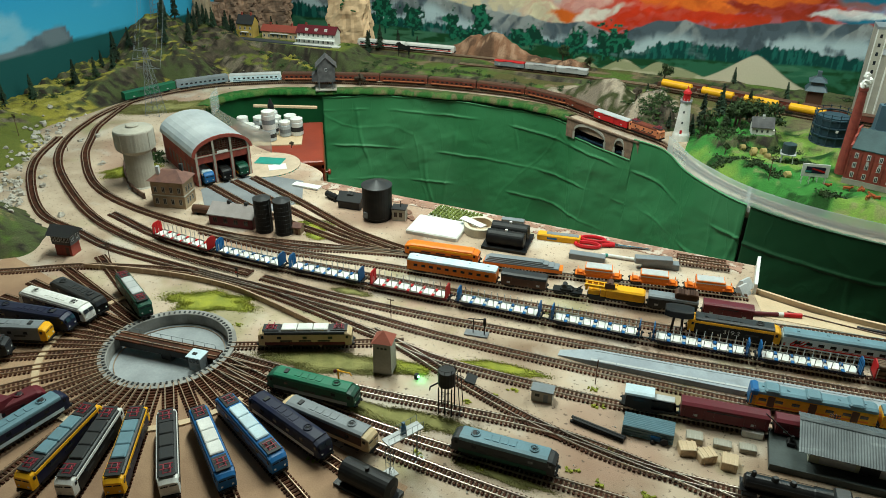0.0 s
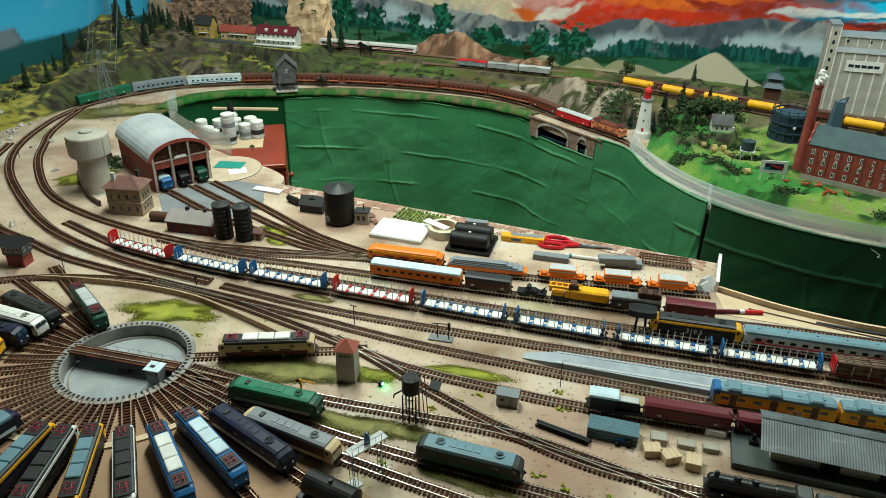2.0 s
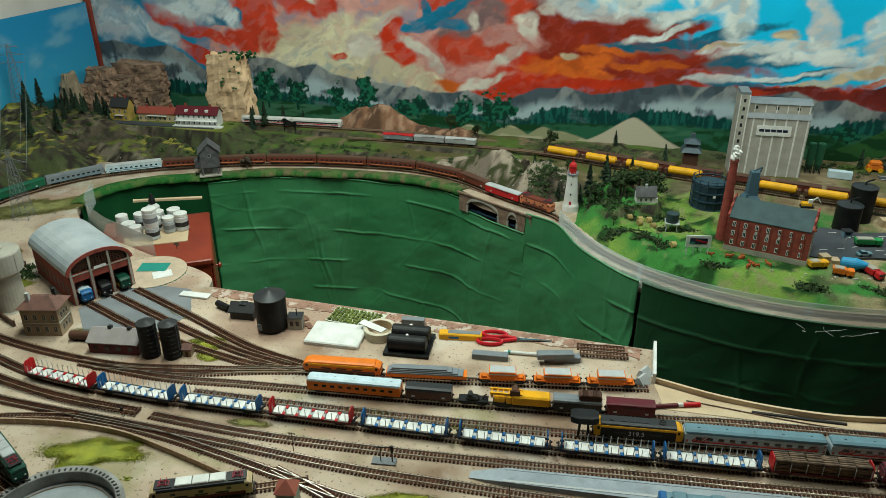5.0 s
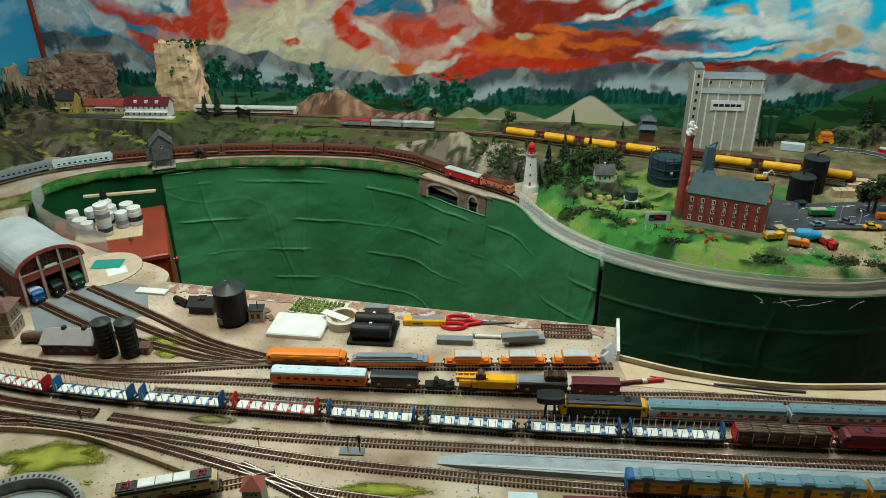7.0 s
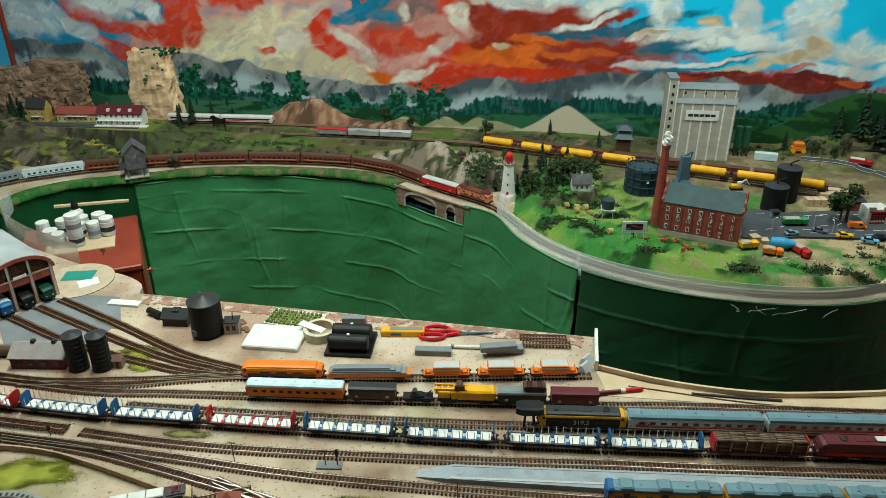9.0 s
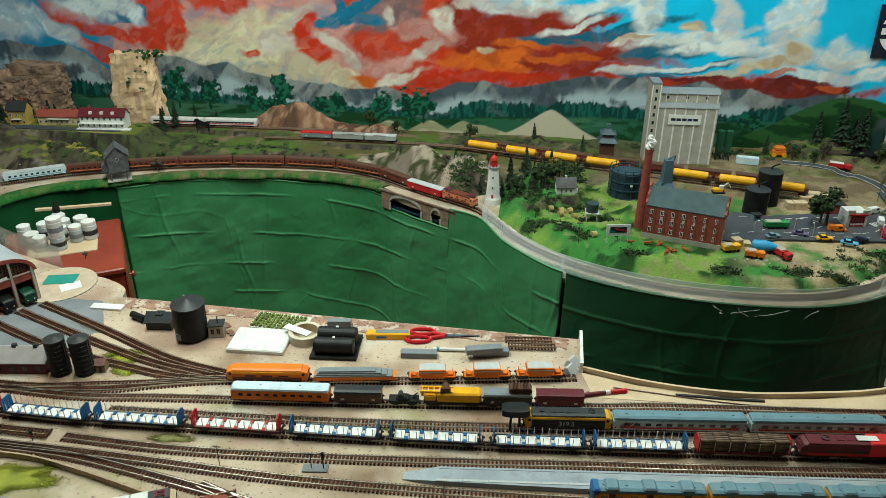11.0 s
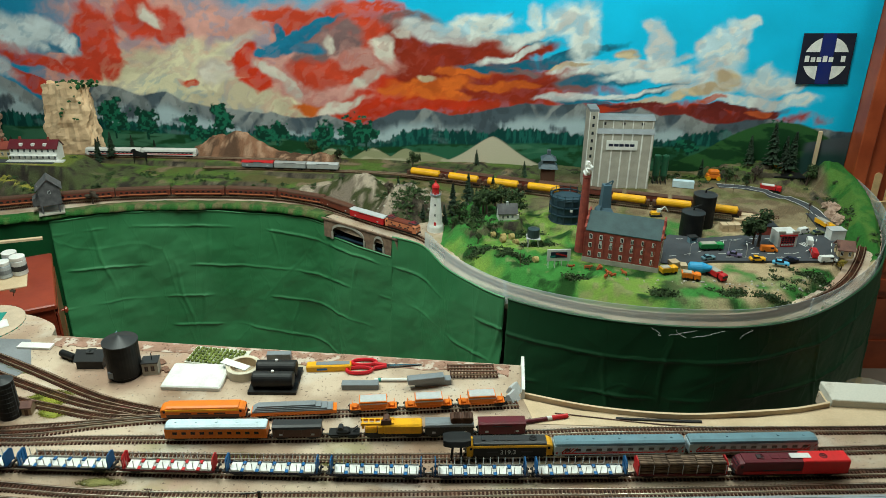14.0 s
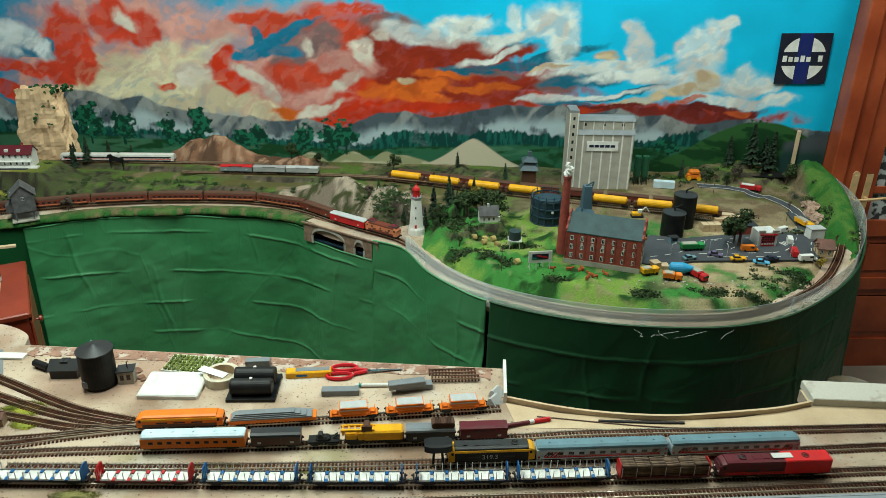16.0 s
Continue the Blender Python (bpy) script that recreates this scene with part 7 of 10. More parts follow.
for j in range(26):
    q = (j + 0.5) / 26
    x, y0, y1 = -0.135 + 1.42 * q, 1.452 + 0.154 * q, 1.495 + 0.160 * q
    for e, sgn in ((y0, 1), (y1, -1)):
        pane("edge_slab", root, pose(x, e + sgn * 0.0035, 0.0128, 0, 0, 6.2), 0.0535, 0.006, 0.0012, LIGHTGREY if sgn > 0 else PLATG)
root = thing("relay_cabin", -0.196, 1.304, 0, 6, "small grey flat-roofed trackside cabin", "hut")
part("wall", Mesh().box(-0.021, 0.021, -0.011, 0.011, 0, 0.026), CONCRETE, root)
part("roof", Mesh().box(-0.023, 0.023, -0.0135, 0.0135, 0.026, 0.0285), GREY, root)
pane("door", root, (0.008, -0.0113, 0.011), 0.009, 0.001, 0.019, GREY)
pane("vent", root, (-0.009, -0.0113, 0.016), 0.009, 0.001, 0.006, DARK)
root = thing("pipe_stack", -0.071, 1.262, 0, -8, "stack of black pipes beside the track", "pipes")
for k in range(5):
    part("pipe", Mesh().rod((-0.055 + 0.004 * (k % 2), -0.009 + 0.006 * (k % 3), 0.0032 + (0.0055 if k > 2 else 0)), (0.052, -0.011 + 0.006 * (k % 3), 0.0032 + (0.0055 if k > 2 else 0)), 0.0031, 8), BLACK, root)
root = thing("sheet_stack", 0.016, 1.289, 0, 4, "stack of corrugated blue-grey sheets", "sheets")
m = Mesh()
for j in range(4):
    o = [(-0.020 + 0.0025 * k, 0.001 + 0.0062 * j + (0.0016 if k % 2 else 0)) for k in range(17)]
    m.prism(o + [(y, z + 0.004) for y, z in o[::-1]], -0.047, 0.047)
part("sheet", m, TEAL, root)
rng = random.Random(12)
for k, (a, c, sx, sy, sz, mat) in enumerate((("0.091, 1.267", 20, 0.016, 0.013, 0.016, PLY), ("0.124, 1.263", 35, 0.016, 0.013, 0.016, PLY), ("0.165, 1.261", 2, 0.014, 0.015, 0.018, PLY), ("0.099, 1.306", 8, 0.015, 0.012, 0.012, CONCRETE), ("0.149, 1.309", 5, 0.016, 0.009, 0.009, CONCRETE), ("0.193, 1.315", 8, 0.015, 0.009, 0.010, CONCRETE), ("0.198, 1.363", 4, 0.019, 0.010, 0.014, WHITE))):
    px, py = [float(v) for v in a.split(",")]
    root = thing("crate", px, py, 0, c, "slatted wooden crate on the loading yard" if mat is PLY else "pale packed crate on the loading yard", "crate", "crates of the loading yard")
    part("box", Mesh().box(-sx, sx, -sy, sy, 0, sz, bevel=0.0008), mat, root)
    for j in (-0.6, 0.0, 0.6):
        pane("batten", root, (sx * j, 0, sz + 0.0003), 0.003, sy * 2.02, 0.001, mat)
        pane("side_batten", root, (sx * j, -sy - 0.0003, sz / 2), 0.003, 0.001, sz, mat)
root = thing("tractor", 0.039, 1.273, 0, 10, "small blue farm tractor", "tractor")
part("hood", Mesh().box(-0.016, 0.003, -0.005, 0.005, 0.006, 0.014, bevel=0.0015), BLUE, root)
part("seat", Mesh().box(0.004, 0.012, -0.005, 0.005, 0.006, 0.012, bevel=0.001), DARK, root)
for x, r in ((-0.012, 0.0045), (0.009, 0.0075)):
    for s in (-1, 1):
        part("wheel", Mesh().cyl(r, -0.0018, 0.0018, pose(x, s * 0.0085, r, 90, 0, 0), 14), BLACK, root)
root = thing("goods_dock", 0.40, 1.325, 0, 3, "grey goods shed with corrugated roof on a loading dock", "goods shed")
part("dock", Mesh().box(-0.172, 0.28, -0.036, 0.062, 0, 0.014), material("dock_deck", (0.060, 0.075, 0.072), 0.7, second=(0.035, 0.045, 0.044), scale=18, bump=0.2), root)
CREAMWALL = paint("cream_wall", 0.50, 0.49, 0.36, 0.8)
part("wall", Mesh().prism([(-0.006, 0.014), (0.054, 0.014), (0.054, 0.062), (0.040, 0.068), (-0.006, 0.050)], -0.108, 0.26), CREAMWALL, root)
DOCKROOF = material("weathered_iron", (0.13, 0.15, 0.155), 0.55, 0.2, second=(0.075, 0.088, 0.092), scale=14, low=0.4, high=0.6)
weather(DOCKROOF, (0.26, 0.28, 0.28), 40, 0.60, 0.68, 0.5, 4, (0.3, 1, 1))
for y0, z0, y1, z1 in ((0.042, 0.0705, -0.026, 0.0475), (0.042, 0.0705, 0.070, 0.062)):
    edge = [(-0.130 + 0.40 * k / 176, 0.0009 if k % 2 else 0.0) for k in range(177)]
    ob = part("roof", Mesh().loft([[(x, y0, z0 + b) for x, b in edge], [(x, y1, z1 + b) for x, b in edge]], None, False, False), DOCKROOF, root, "corrugated weathered metal roof")
    ob.modifiers.new("thick", "SOLIDIFY").thickness = 0.001
part("ridge_cap", Mesh().prism([(0.036, 0.0715), (0.042, 0.0738), (0.048, 0.0715), (0.042, 0.0722)], -0.131, 0.271), DOCKROOF, root)
for k in range(3):
    pane("door", root, (-0.010 + 0.095 * k, -0.0063, 0.030), 0.032, 0.001, 0.030, DARK)
    pane("wall_panel", root, (-0.062 + 0.095 * k, -0.0063, 0.030), 0.058, 0.0008, 0.026, LIGHTGREY)
pane("gable_panel", root, (-0.1083, 0.022, 0.034), 0.0008, 0.040, 0.030, LIGHTGREY)
part("crane_post", Mesh().cyl(0.003, 0.014, 0.034, Matrix.Translation((-0.135, 0.03, 0)), 8).rod((-0.135, 0.03, 0.03), (-0.185, 0.05, 0.056), 0.0012).box(-0.142, -0.128, 0.022, 0.038, 0.014, 0.022), BLACK, root)


def mast(name, x, y, h, label, arms=1, z=0.0, turn=0.0):
    root = thing(name, x, y, z, turn, label, "pole", "poles and masts")
    part("pole", Mesh().rod((0, 0, 0), (0, 0, h), 0.0011, 6), BROWN, root)
    for k in range(arms):
        part("crossarm", Mesh().box(-0.009, 0.009, -0.0006, 0.0006, h - 0.004 - 0.005 * k, h - 0.0025 - 0.005 * k), BROWN, root)
        for e in (-0.008, -0.004, 0.004, 0.008):
            pane("insulator", root, (e, 0, h - 0.0015 - 0.005 * k), 0.0012, 0.0012, 0.002, DARK)
    return root


for x, y, h, a in ((-0.607, 1.443, 0.052, 1), (-0.109, 1.393, 0.062, 0), (-1.412, 1.382, 0.055, 3), (-2.156, 1.930, 0.05, 1), (0.33, 1.407, 0.062, 2)):
    mast("telegraph_pole", x, y, h, "thin brown telegraph pole beside the track", a)
for x, y, z, turn in ((1.262, 2.757, ground_at(1.262, 2.757), 0), (0.170, 2.581, ground_at(0.170, 2.581), 20), (1.364, 2.836, 0.02, 40), (-2.42, 1.95, ground_at(-2.42, 1.95), 0), (-0.073, 2.966, ground_at(-0.073, 2.966), 10)):
    mast("telegraph_pole", x, y, 0.085, "brown telegraph pole with three crossarms", 3, z, turn)
root = thing("semaphore_signal", -0.398, 1.460, 0, 8, "ground plate with black semaphore masts", "signal")
part("plate", Mesh().box(-0.027, 0.027, -0.011, 0.011, 0, 0.0035), SLAB, root)
part("mast", Mesh().rod((0.018, 0, 0.003), (0.018, 0, 0.045), 0.0015).box(0.015, 0.021, -0.002, 0.002, 0.028, 0.046), BLACK, root)
part("mast", Mesh().rod((-0.008, 0, 0.003), (-0.008, 0, 0.04), 0.0011).rod((-0.02, 0, 0.04), (0.02, 0, 0.043), 0.0012), BLACK, root)
root = thing("dwarf_signal", -1.053, 1.451, 0, 0, "small red and white dwarf signal", "signal")
part("post", Mesh().rod((0, 0, 0), (0, 0, 0.02), 0.0012), DARK, root)
part("head", Mesh().box(-0.003, 0.003, -0.002, 0.002, 0.018, 0.028), BLACK, root)
part("lamp", Mesh().box(-0.002, 0.002, -0.003, -0.002, 0.012, 0.017), RED, root)
root = thing("water_crane", -0.596, 1.183, 0, 20, "yellow water crane with black spout", "water crane")
part("column", Mesh().rod((0, 0, 0), (0, 0, 0.034), 0.002, 8), YELLOW, root)
part("arm", Mesh().rod((0, 0, 0.031), (0.024, 0, 0.026), 0.0015).rod((0.024, 0, 0.026), (0.027, 0, 0.020), 0.0015), YELLOW, root)
part("wheel", Mesh().cyl(0.004, -0.001, 0.001, pose(-0.006, 0, 0.03, 90, 0, 0), 12), MAROON, root)
root = thing("water_gantry", 0.017, 1.651, 0, 7, "black water column with wide oval tank by the wagons", "water column")
part("tank", hull(0.062, 0.020, 0.052, 0.068, 0.003, 0.3, 0.0, 0.016), BLACK, root)
for s in (-1, 1):
    part("leg", Mesh().rod((s * 0.012, 0, 0), (s * 0.008, 0, 0.054), 0.003, 8), BLACK, root)
root = thing("gate_house", -1.548, 1.372, 0, 12, "dark wooden signal cabin on red brick base", "signal cabin")
part("base", Mesh().box(-0.024, 0.024, -0.018, 0.018, 0, 0.034), BRICK, root)
part("cabin", Mesh().box(-0.028, 0.028, -0.021, 0.021, 0.034, 0.064), PLANK, root)
part("roof", Mesh().prism([(-0.030, 0.063), (0.030, 0.063), (0.0, 0.084)], -0.036, 0.036), DARK, root)
for k in range(4):
    window(root, (-0.019 + 0.0127 * k, -0.0212, 0.051), 0, 0.007, 0.012, frame_mat=LIGHTGREY)
for k in (-0.01, 0.01):
    window(root, (0.0282, k, 0.051), 90, 0.007, 0.012, frame_mat=LIGHTGREY)
pane("door", root, (0.012, -0.0183, 0.014), 0.010, 0.001, 0.024, BROWN)
# low retaining walls
FENCE = material("wall_tan", (0.42, 0.30, 0.20), 0.85, second=(0.30, 0.20, 0.13), scale=20, bump=0.2)


def low_wall(pts, h, mat, label, thick=0.004):
    line = smooth_line(pts, 0.02)
    t = np.gradient(line, axis=0)
    t /= np.linalg.norm(t, axis=1)[:, None]
    root = thing("retaining_wall", 0, 0, 0, 0, label, "low wall")
    part("wall", Mesh().loft([[(x - a[1] * o, y + a[0] * o, z) for o, z in ((-thick / 2, 0), (-thick / 2, h), (thick / 2, h), (thick / 2, 0))] for (x, y), a in zip(line, t)]), mat, root)
    for (x, y), a in list(zip(line, t))[::2]:
        pane("pier", root, pose(x, y, h / 2, 0, 0, math.degrees(math.atan2(a[1], a[0]))), 0.005, thick * 1.7, h * 1.06, mat)


low_wall([(-1.44, 1.325), (-1.30, 1.363), (-1.16, 1.388), (-1.02, 1.392), (-0.90, 1.372), (-0.78, 1.345), (-0.66, 1.315)], 0.015, FENCE, "tan retaining wall along the curved track")
low_wall([(-1.86, 2.05), (-1.90, 1.96), (-1.82, 1.86), (-1.70, 1.765), (-1.60, 1.72)], 0.018, BROWN, "dark wooden fence inside the curve")
# pylon
root = near_pylon = thing("power_pylon", -2.16, 2.385, 0, 15, "tall steel lattice power pylon with crossarms", "pylon", "power pylons")
g = Mesh()
for sx in (-1, 1):
    for sy in (-1, 1):
        g.rod((sx * 0.030, sy * 0.030, 0), (sx * 0.004, sy * 0.004, 0.27), 0.0011, 4)
for k in range(12):
    a0, a1 = 0.030 - 0.026 * k / 12, 0.030 - 0.026 * (k + 1) / 12
    z0, z1 = 0.27 * k / 12, 0.27 * (k + 1) / 12
    for s in (-1, 1):
        g.rod((-a0, s * a0, z0), (a1, s * a1, z1), 0.0006, 3).rod((a0, s * a0, z0), (-a1, s * a1, z1), 0.0006, 3)
        g.rod((s * a0, -a0, z0), (s * a1, a1, z1), 0.0006, 3).rod((s * a0, a0, z0), (s * a1, -a1, z1), 0.0006, 3)
part("lattice", g, GREY, root)
for zz, w in ((0.19, 0.05), (0.225, 0.06), (0.26, 0.045)):
    part("crossarm", Mesh().rod((-w, 0, zz), (w, 0, zz), 0.0011, 4).rod((-w, 0, zz), (0, 0, zz + 0.014), 0.0008, 4).rod((w, 0, zz), (0, 0, zz + 0.014), 0.0008, 4), GREY, root)
far_foot = (-2.665, 3.02, ground_at(-2.665, 3.02) - 0.004)
copy_thing(near_pylon, pose(*far_foot, 0, 0, 28))
for zz, w in ((0.19, 0.05), (0.225, 0.06), (0.26, 0.045)):
    for sx in (-1, 1):
        a = pose(-2.16, 2.385, 0, 0, 0, 15) @ Vector((sx * w, 0, zz - 0.006))
        e = pose(*far_foot, 0, 0, 28) @ Vector((sx * w, 0, zz - 0.006))
        pts = [a.lerp(e, k / 10) - Vector((0, 0, 0.02 * (1 - (k / 5 - 1) ** 2))) for k in range(11)]
        m = Mesh()
        for p, q in zip(pts, pts[1:]):
            m.rod(p, q, 0.0004, 4)
        tagged(part("power_cable", m, GREY), "thin pale power cable between two pylons", "cable", "power cables")


# ---- things on the work area ----
m = Mesh().box(-0.078, 0.078, -0.055, 0.055, 0, 0.012, pose(-0.690, 1.905, 0.0004, 0, 0, 3), bevel=0.003)
tagged(part("white_box", m, WHITE), "flat white plastic box lid lying on the board", "plastic lid")
root = thing("grass_tray", -0.675, 2.005, 0.0004, -4, "clear tray of green grass tufts on white card", "tray")
part("tray", Mesh().box(-0.075, 0.085, -0.038, 0.045, 0, 0.004), paint("card_white", 0.62, 0.62, 0.50, 0.6), root)
TUFT = material("tuft", (0.17, 0.20, 0.04), 0.95, second=(0.09, 0.12, 0.02), scale=90, vary=0.3)
rng = random.Random(3)
tuft = None
for i in range(12):
    for j in range(6):
        if tuft is None:
            ob = part("grass_tuft", Mesh().blob((0, 0, 0.002), 0.0055, 0.5, 3, 0.7, 6, 4), TUFT, root)
            tuft = ob.data
        else:
            ob = new("grass_tuft", tuft)
            ob.parent = root
        ob.matrix_basis = pose(-0.066 + 0.0123 * i, -0.030 + 0.0125 * j, 0.005, 0, 0, rng.uniform(0, 360))
root = thing("tape_roll", -0.575, 1.945, 0.0004, 0, "roll of cream masking tape lying flat", "tape roll")
m = Mesh()
m.loft([[(r * math.cos(2 * math.pi * j / 40), r * math.sin(2 * math.pi * j / 40), z) for j in range(40)] for r, z in ((0.036, 0.0), (0.046, 0.0), (0.0465, 0.001), (0.0465, 0.024), (0.046, 0.025), (0.036, 0.025), (0.036, 0.0))], caps=False)
part("tape", m, paint("tape_cream", 0.58, 0.52, 0.40, 0.6), root)
m = Mesh().loft([[(r * math.cos(2 * math.pi * j / 40), r * math.sin(2 * math.pi * j / 40), z) for j in range(40)] for r, z in ((0.0345, 0.0005), (0.0359, 0.0005), (0.0359, 0.0255), (0.0345, 0.0255), (0.0345, 0.0005))], caps=False)
part("core", m, PLY, root)
m = Mesh().box(-0.042, 0.042, -0.012, 0.012, 0, 0.003, pose(-0.595, 1.94, 0.0262, 0, 0, -22))
tagged(part("card_strip", m, WHITE), "white card strip across the tape roll", "card strip")
root = thing("tank_kit", -0.478, 1.915, 0.0004, 5, "black plastic kit with two lying cylinder tanks", "model kit")
part("tray", Mesh().box(-0.062, 0.062, -0.062, 0.055, 0, 0.008), BLACK, root)
for s in (-1, 1):
    t = part("cylinder", Mesh().lathe([(0.010, -0.054), (0.0205, -0.052), (0.0215, -0.048), (0.0215, 0.048), (0.0205, 0.052), (0.010, 0.054)], pose(0, s * 0.026 - 0.006, 0.028, 0, 90, 0), 26), BLACK, root)
    part("cap", Mesh().cyl(0.004, 0.048, 0.054, Matrix.Translation((0.0, s * 0.026 - 0.006, 0)), 10), WHITE, t)
m = Mesh().box(-0.033, 0.033, -0.010, 0.010, 0, 0.02, pose(-0.50, 2.02, 0.0004, 0, 0, 8), bevel=0.001)
tagged(part("kit_block", m, GREY), "grey plastic kit block", "kit part")
root = thing("tube_packet", -0.352, 1.985, 0.0004, 9, "yellow packet with grey window and blue print", "packet")
part("packet", Mesh().box(-0.060, 0.060, -0.014, 0.014, 0, 0.018, bevel=0.003), YELLOW, root)
part("label_face", Mesh().box(-0.034, 0.056, -0.008, 0.009, 0.018, 0.0188), GREY, root)
part("print_bar", Mesh().box(-0.032, -0.004, -0.0146, -0.0140, 0.005, 0.011), BLUE, root)
root = thing("scissors", -0.22, 2.005, 0.0008, 8, "scissors with red plastic handles and steel blades", "scissors")
for s in (-1, 1):
    m = Mesh()
    n = 22
    ring = [(-0.045 + 0.034 * math.cos(2 * math.pi * j / n) + 0.006 * s, s * 0.019 + 0.014 * math.sin(2 * math.pi * j / n)) for j in range(n)]
    rings = []
    for j in range(n + 1):
        x, y = ring[j % n]
        nx, ny = math.cos(2 * math.pi * j / n), math.sin(2 * math.pi * j / n)
        rings.append([(x + nx * 0.0042 * a, y + ny * 0.0042 * a, 0.005 + 0.0045 * b) for a, b in ((1, 0), (0.5, 1), (-0.5, 1), (-1, 0), (-0.5, -1), (0.5, -1))])
    m.loft(rings, caps=False)
    m.rod((-0.014, s * 0.012, 0.006), (0.022, s * 0.002, 0.006), 0.005, 8)
    part("handle", m, paint("handle_red", 0.62, 0.02, 0.03, 0.25), root)
    part("blade", Mesh().plate([(0.015, s * 0.006), (0.115, s * 0.001 + 0.004), (0.12, s * 0.001 + 0.002), (0.015, -s * 0.004)], 0.003 + 0.001 * s, 0.0045 + 0.001 * s), paint("steel", 0.35, 0.36, 0.37, 0.25, metal=0.9), root)
part("screw", Mesh().cyl(0.0035, 0.005, 0.0075, Matrix.Translation((0.028, 0.001, 0)), 12), DARK, root)
root = thing("craft_knife", -0.165, 1.945, 0.0004, 6, "white craft knife with green mark", "knife")
part("handle", Mesh().rod((-0.055, 0, 0.005), (0.055, 0, 0.005), 0.0048, 10), WHITE, root)
part("mark", Mesh().rod((-0.045, 0, 0.0053), (-0.038, 0, 0.0053), 0.0049, 10), STRIPE, root)
for x, y, a, z in ((-0.252, 1.908, 6, 0), (-0.065, 1.945, 12, 0), (-0.082, 1.93, 16, 0.0165)):
    m = Mesh().box(-0.048, 0.048, -0.012, 0.012, 0, 0.016, pose(x, y, 0.0004 + z, 0, 0, a), bevel=0.0012)
    tagged(part("kit_beam", m, GREY), "grey plastic kit beam lying on the board", "kit part", "grey kit beams")
root = thing("marker_pen", 0.222, 1.815, 0.0004, 18, "dark red felt marker with white band", "pen")
part("barrel", Mesh().rod((-0.055, 0, 0.0055), (0.02, 0, 0.0055), 0.0052, 12), MAROON, root)
part("cap", Mesh().rod((0.02, 0, 0.0055), (0.062, 0, 0.0055), 0.0058, 12), RED, root)
part("band", Mesh().rod((0.008, 0, 0.0055), (0.02, 0, 0.0055), 0.0055, 12), WHITE, root)
track("spare_track", [(-0.03, 2.02), (0.04, 2.028), (0.10, 2.035)], 0.0, "loose length of spare track")
track("spare_track", [(-0.02, 1.985), (0.05, 1.992), (0.11, 1.999)], 0.004, "loose length of spare track")
for x, y, a in ((0.150, 1.93, 60), (0.145, 1.895, 60)):
    root = thing("buffer_stop", x, y, 0, a, "grey concrete wedge buffer stop", "buffer stop", "buffer stops")
    part("wedge", Mesh().prism([(-0.016, 0), (0.016, 0), (0.010, 0.018), (0.002, 0.022)], -0.016, 0.016), LIGHTGREY, root)
m = Mesh()
m.plate([(0.172, 1.90), (0.30, 1.866), (0.53, 1.848), (0.75, 1.878), (0.95, 1.938), (0.95, 2.01), (1.6, 2.025), (1.6, 1.935), (0.93, 1.862), (0.5, 1.815), (0.2, 1.80)], 0.0003, 0.0012)
tagged(part("bare_board", m, PLY), "bare pale plywood strip of the board", "board", kind="structure")
m = Mesh().box(0.955, 1.6, 1.945, 2.028, 0, 0.022, None, bevel=0.002)
tagged(part("white_board", m, paint("chipped_white", 0.55, 0.52, 0.45, 0.8, second=(0.28, 0.22, 0.16), scale=18, low=0.25, high=0.42)), "chipped white painted board end", "board")
for pts, mat, lb in (([(0.25, 1.845), (0.6, 1.825), (1.0, 1.865)], BROWN, "thin brown wire along the board"), ([(0.40, 1.838), (0.55, 1.842), (0.62, 1.846)], BLACK, "black strip beside the wooden edging")):
    s = smooth_line(pts, 0.03)
    r = 0.0016 if mat is BROWN else 0.004
    m = Mesh().loft([[(x, y + r * math.cos(a), 0.003 + r * math.sin(a)) for a in (0.0, 1.26, 2.51, 3.77, 5.03)] for x, y in s])
    tagged(part("wire", m, mat), lb, "wire")
root = thing("glass_bowl", 1.274, 2.329, -0.275, 0, "clear bowl with yellow cloth behind the board", "bowl")
part("bowl", Mesh().lathe([(0.04, 0), (0.075, 0.04), (0.08, 0.07)], None, 24, False), CLEAR, root)
part("cloth", Mesh().blob((0, 0, 0.04), 0.06, 0.3, 2, 0.5), YELLOW, root)

# grass patches on the yard: low uneven mats
MOSS = material("moss", (0.33, 0.33, 0.035), 0.98, second=(0.20, 0.22, 0.03), scale=30, bump=0.6, bump_scale=500)
MOSS2 = material("dry_grass", (0.26, 0.24, 0.08), 0.98, second=(0.17, 0.16, 0.05), scale=40, bump=0.6, bump_scale=500)


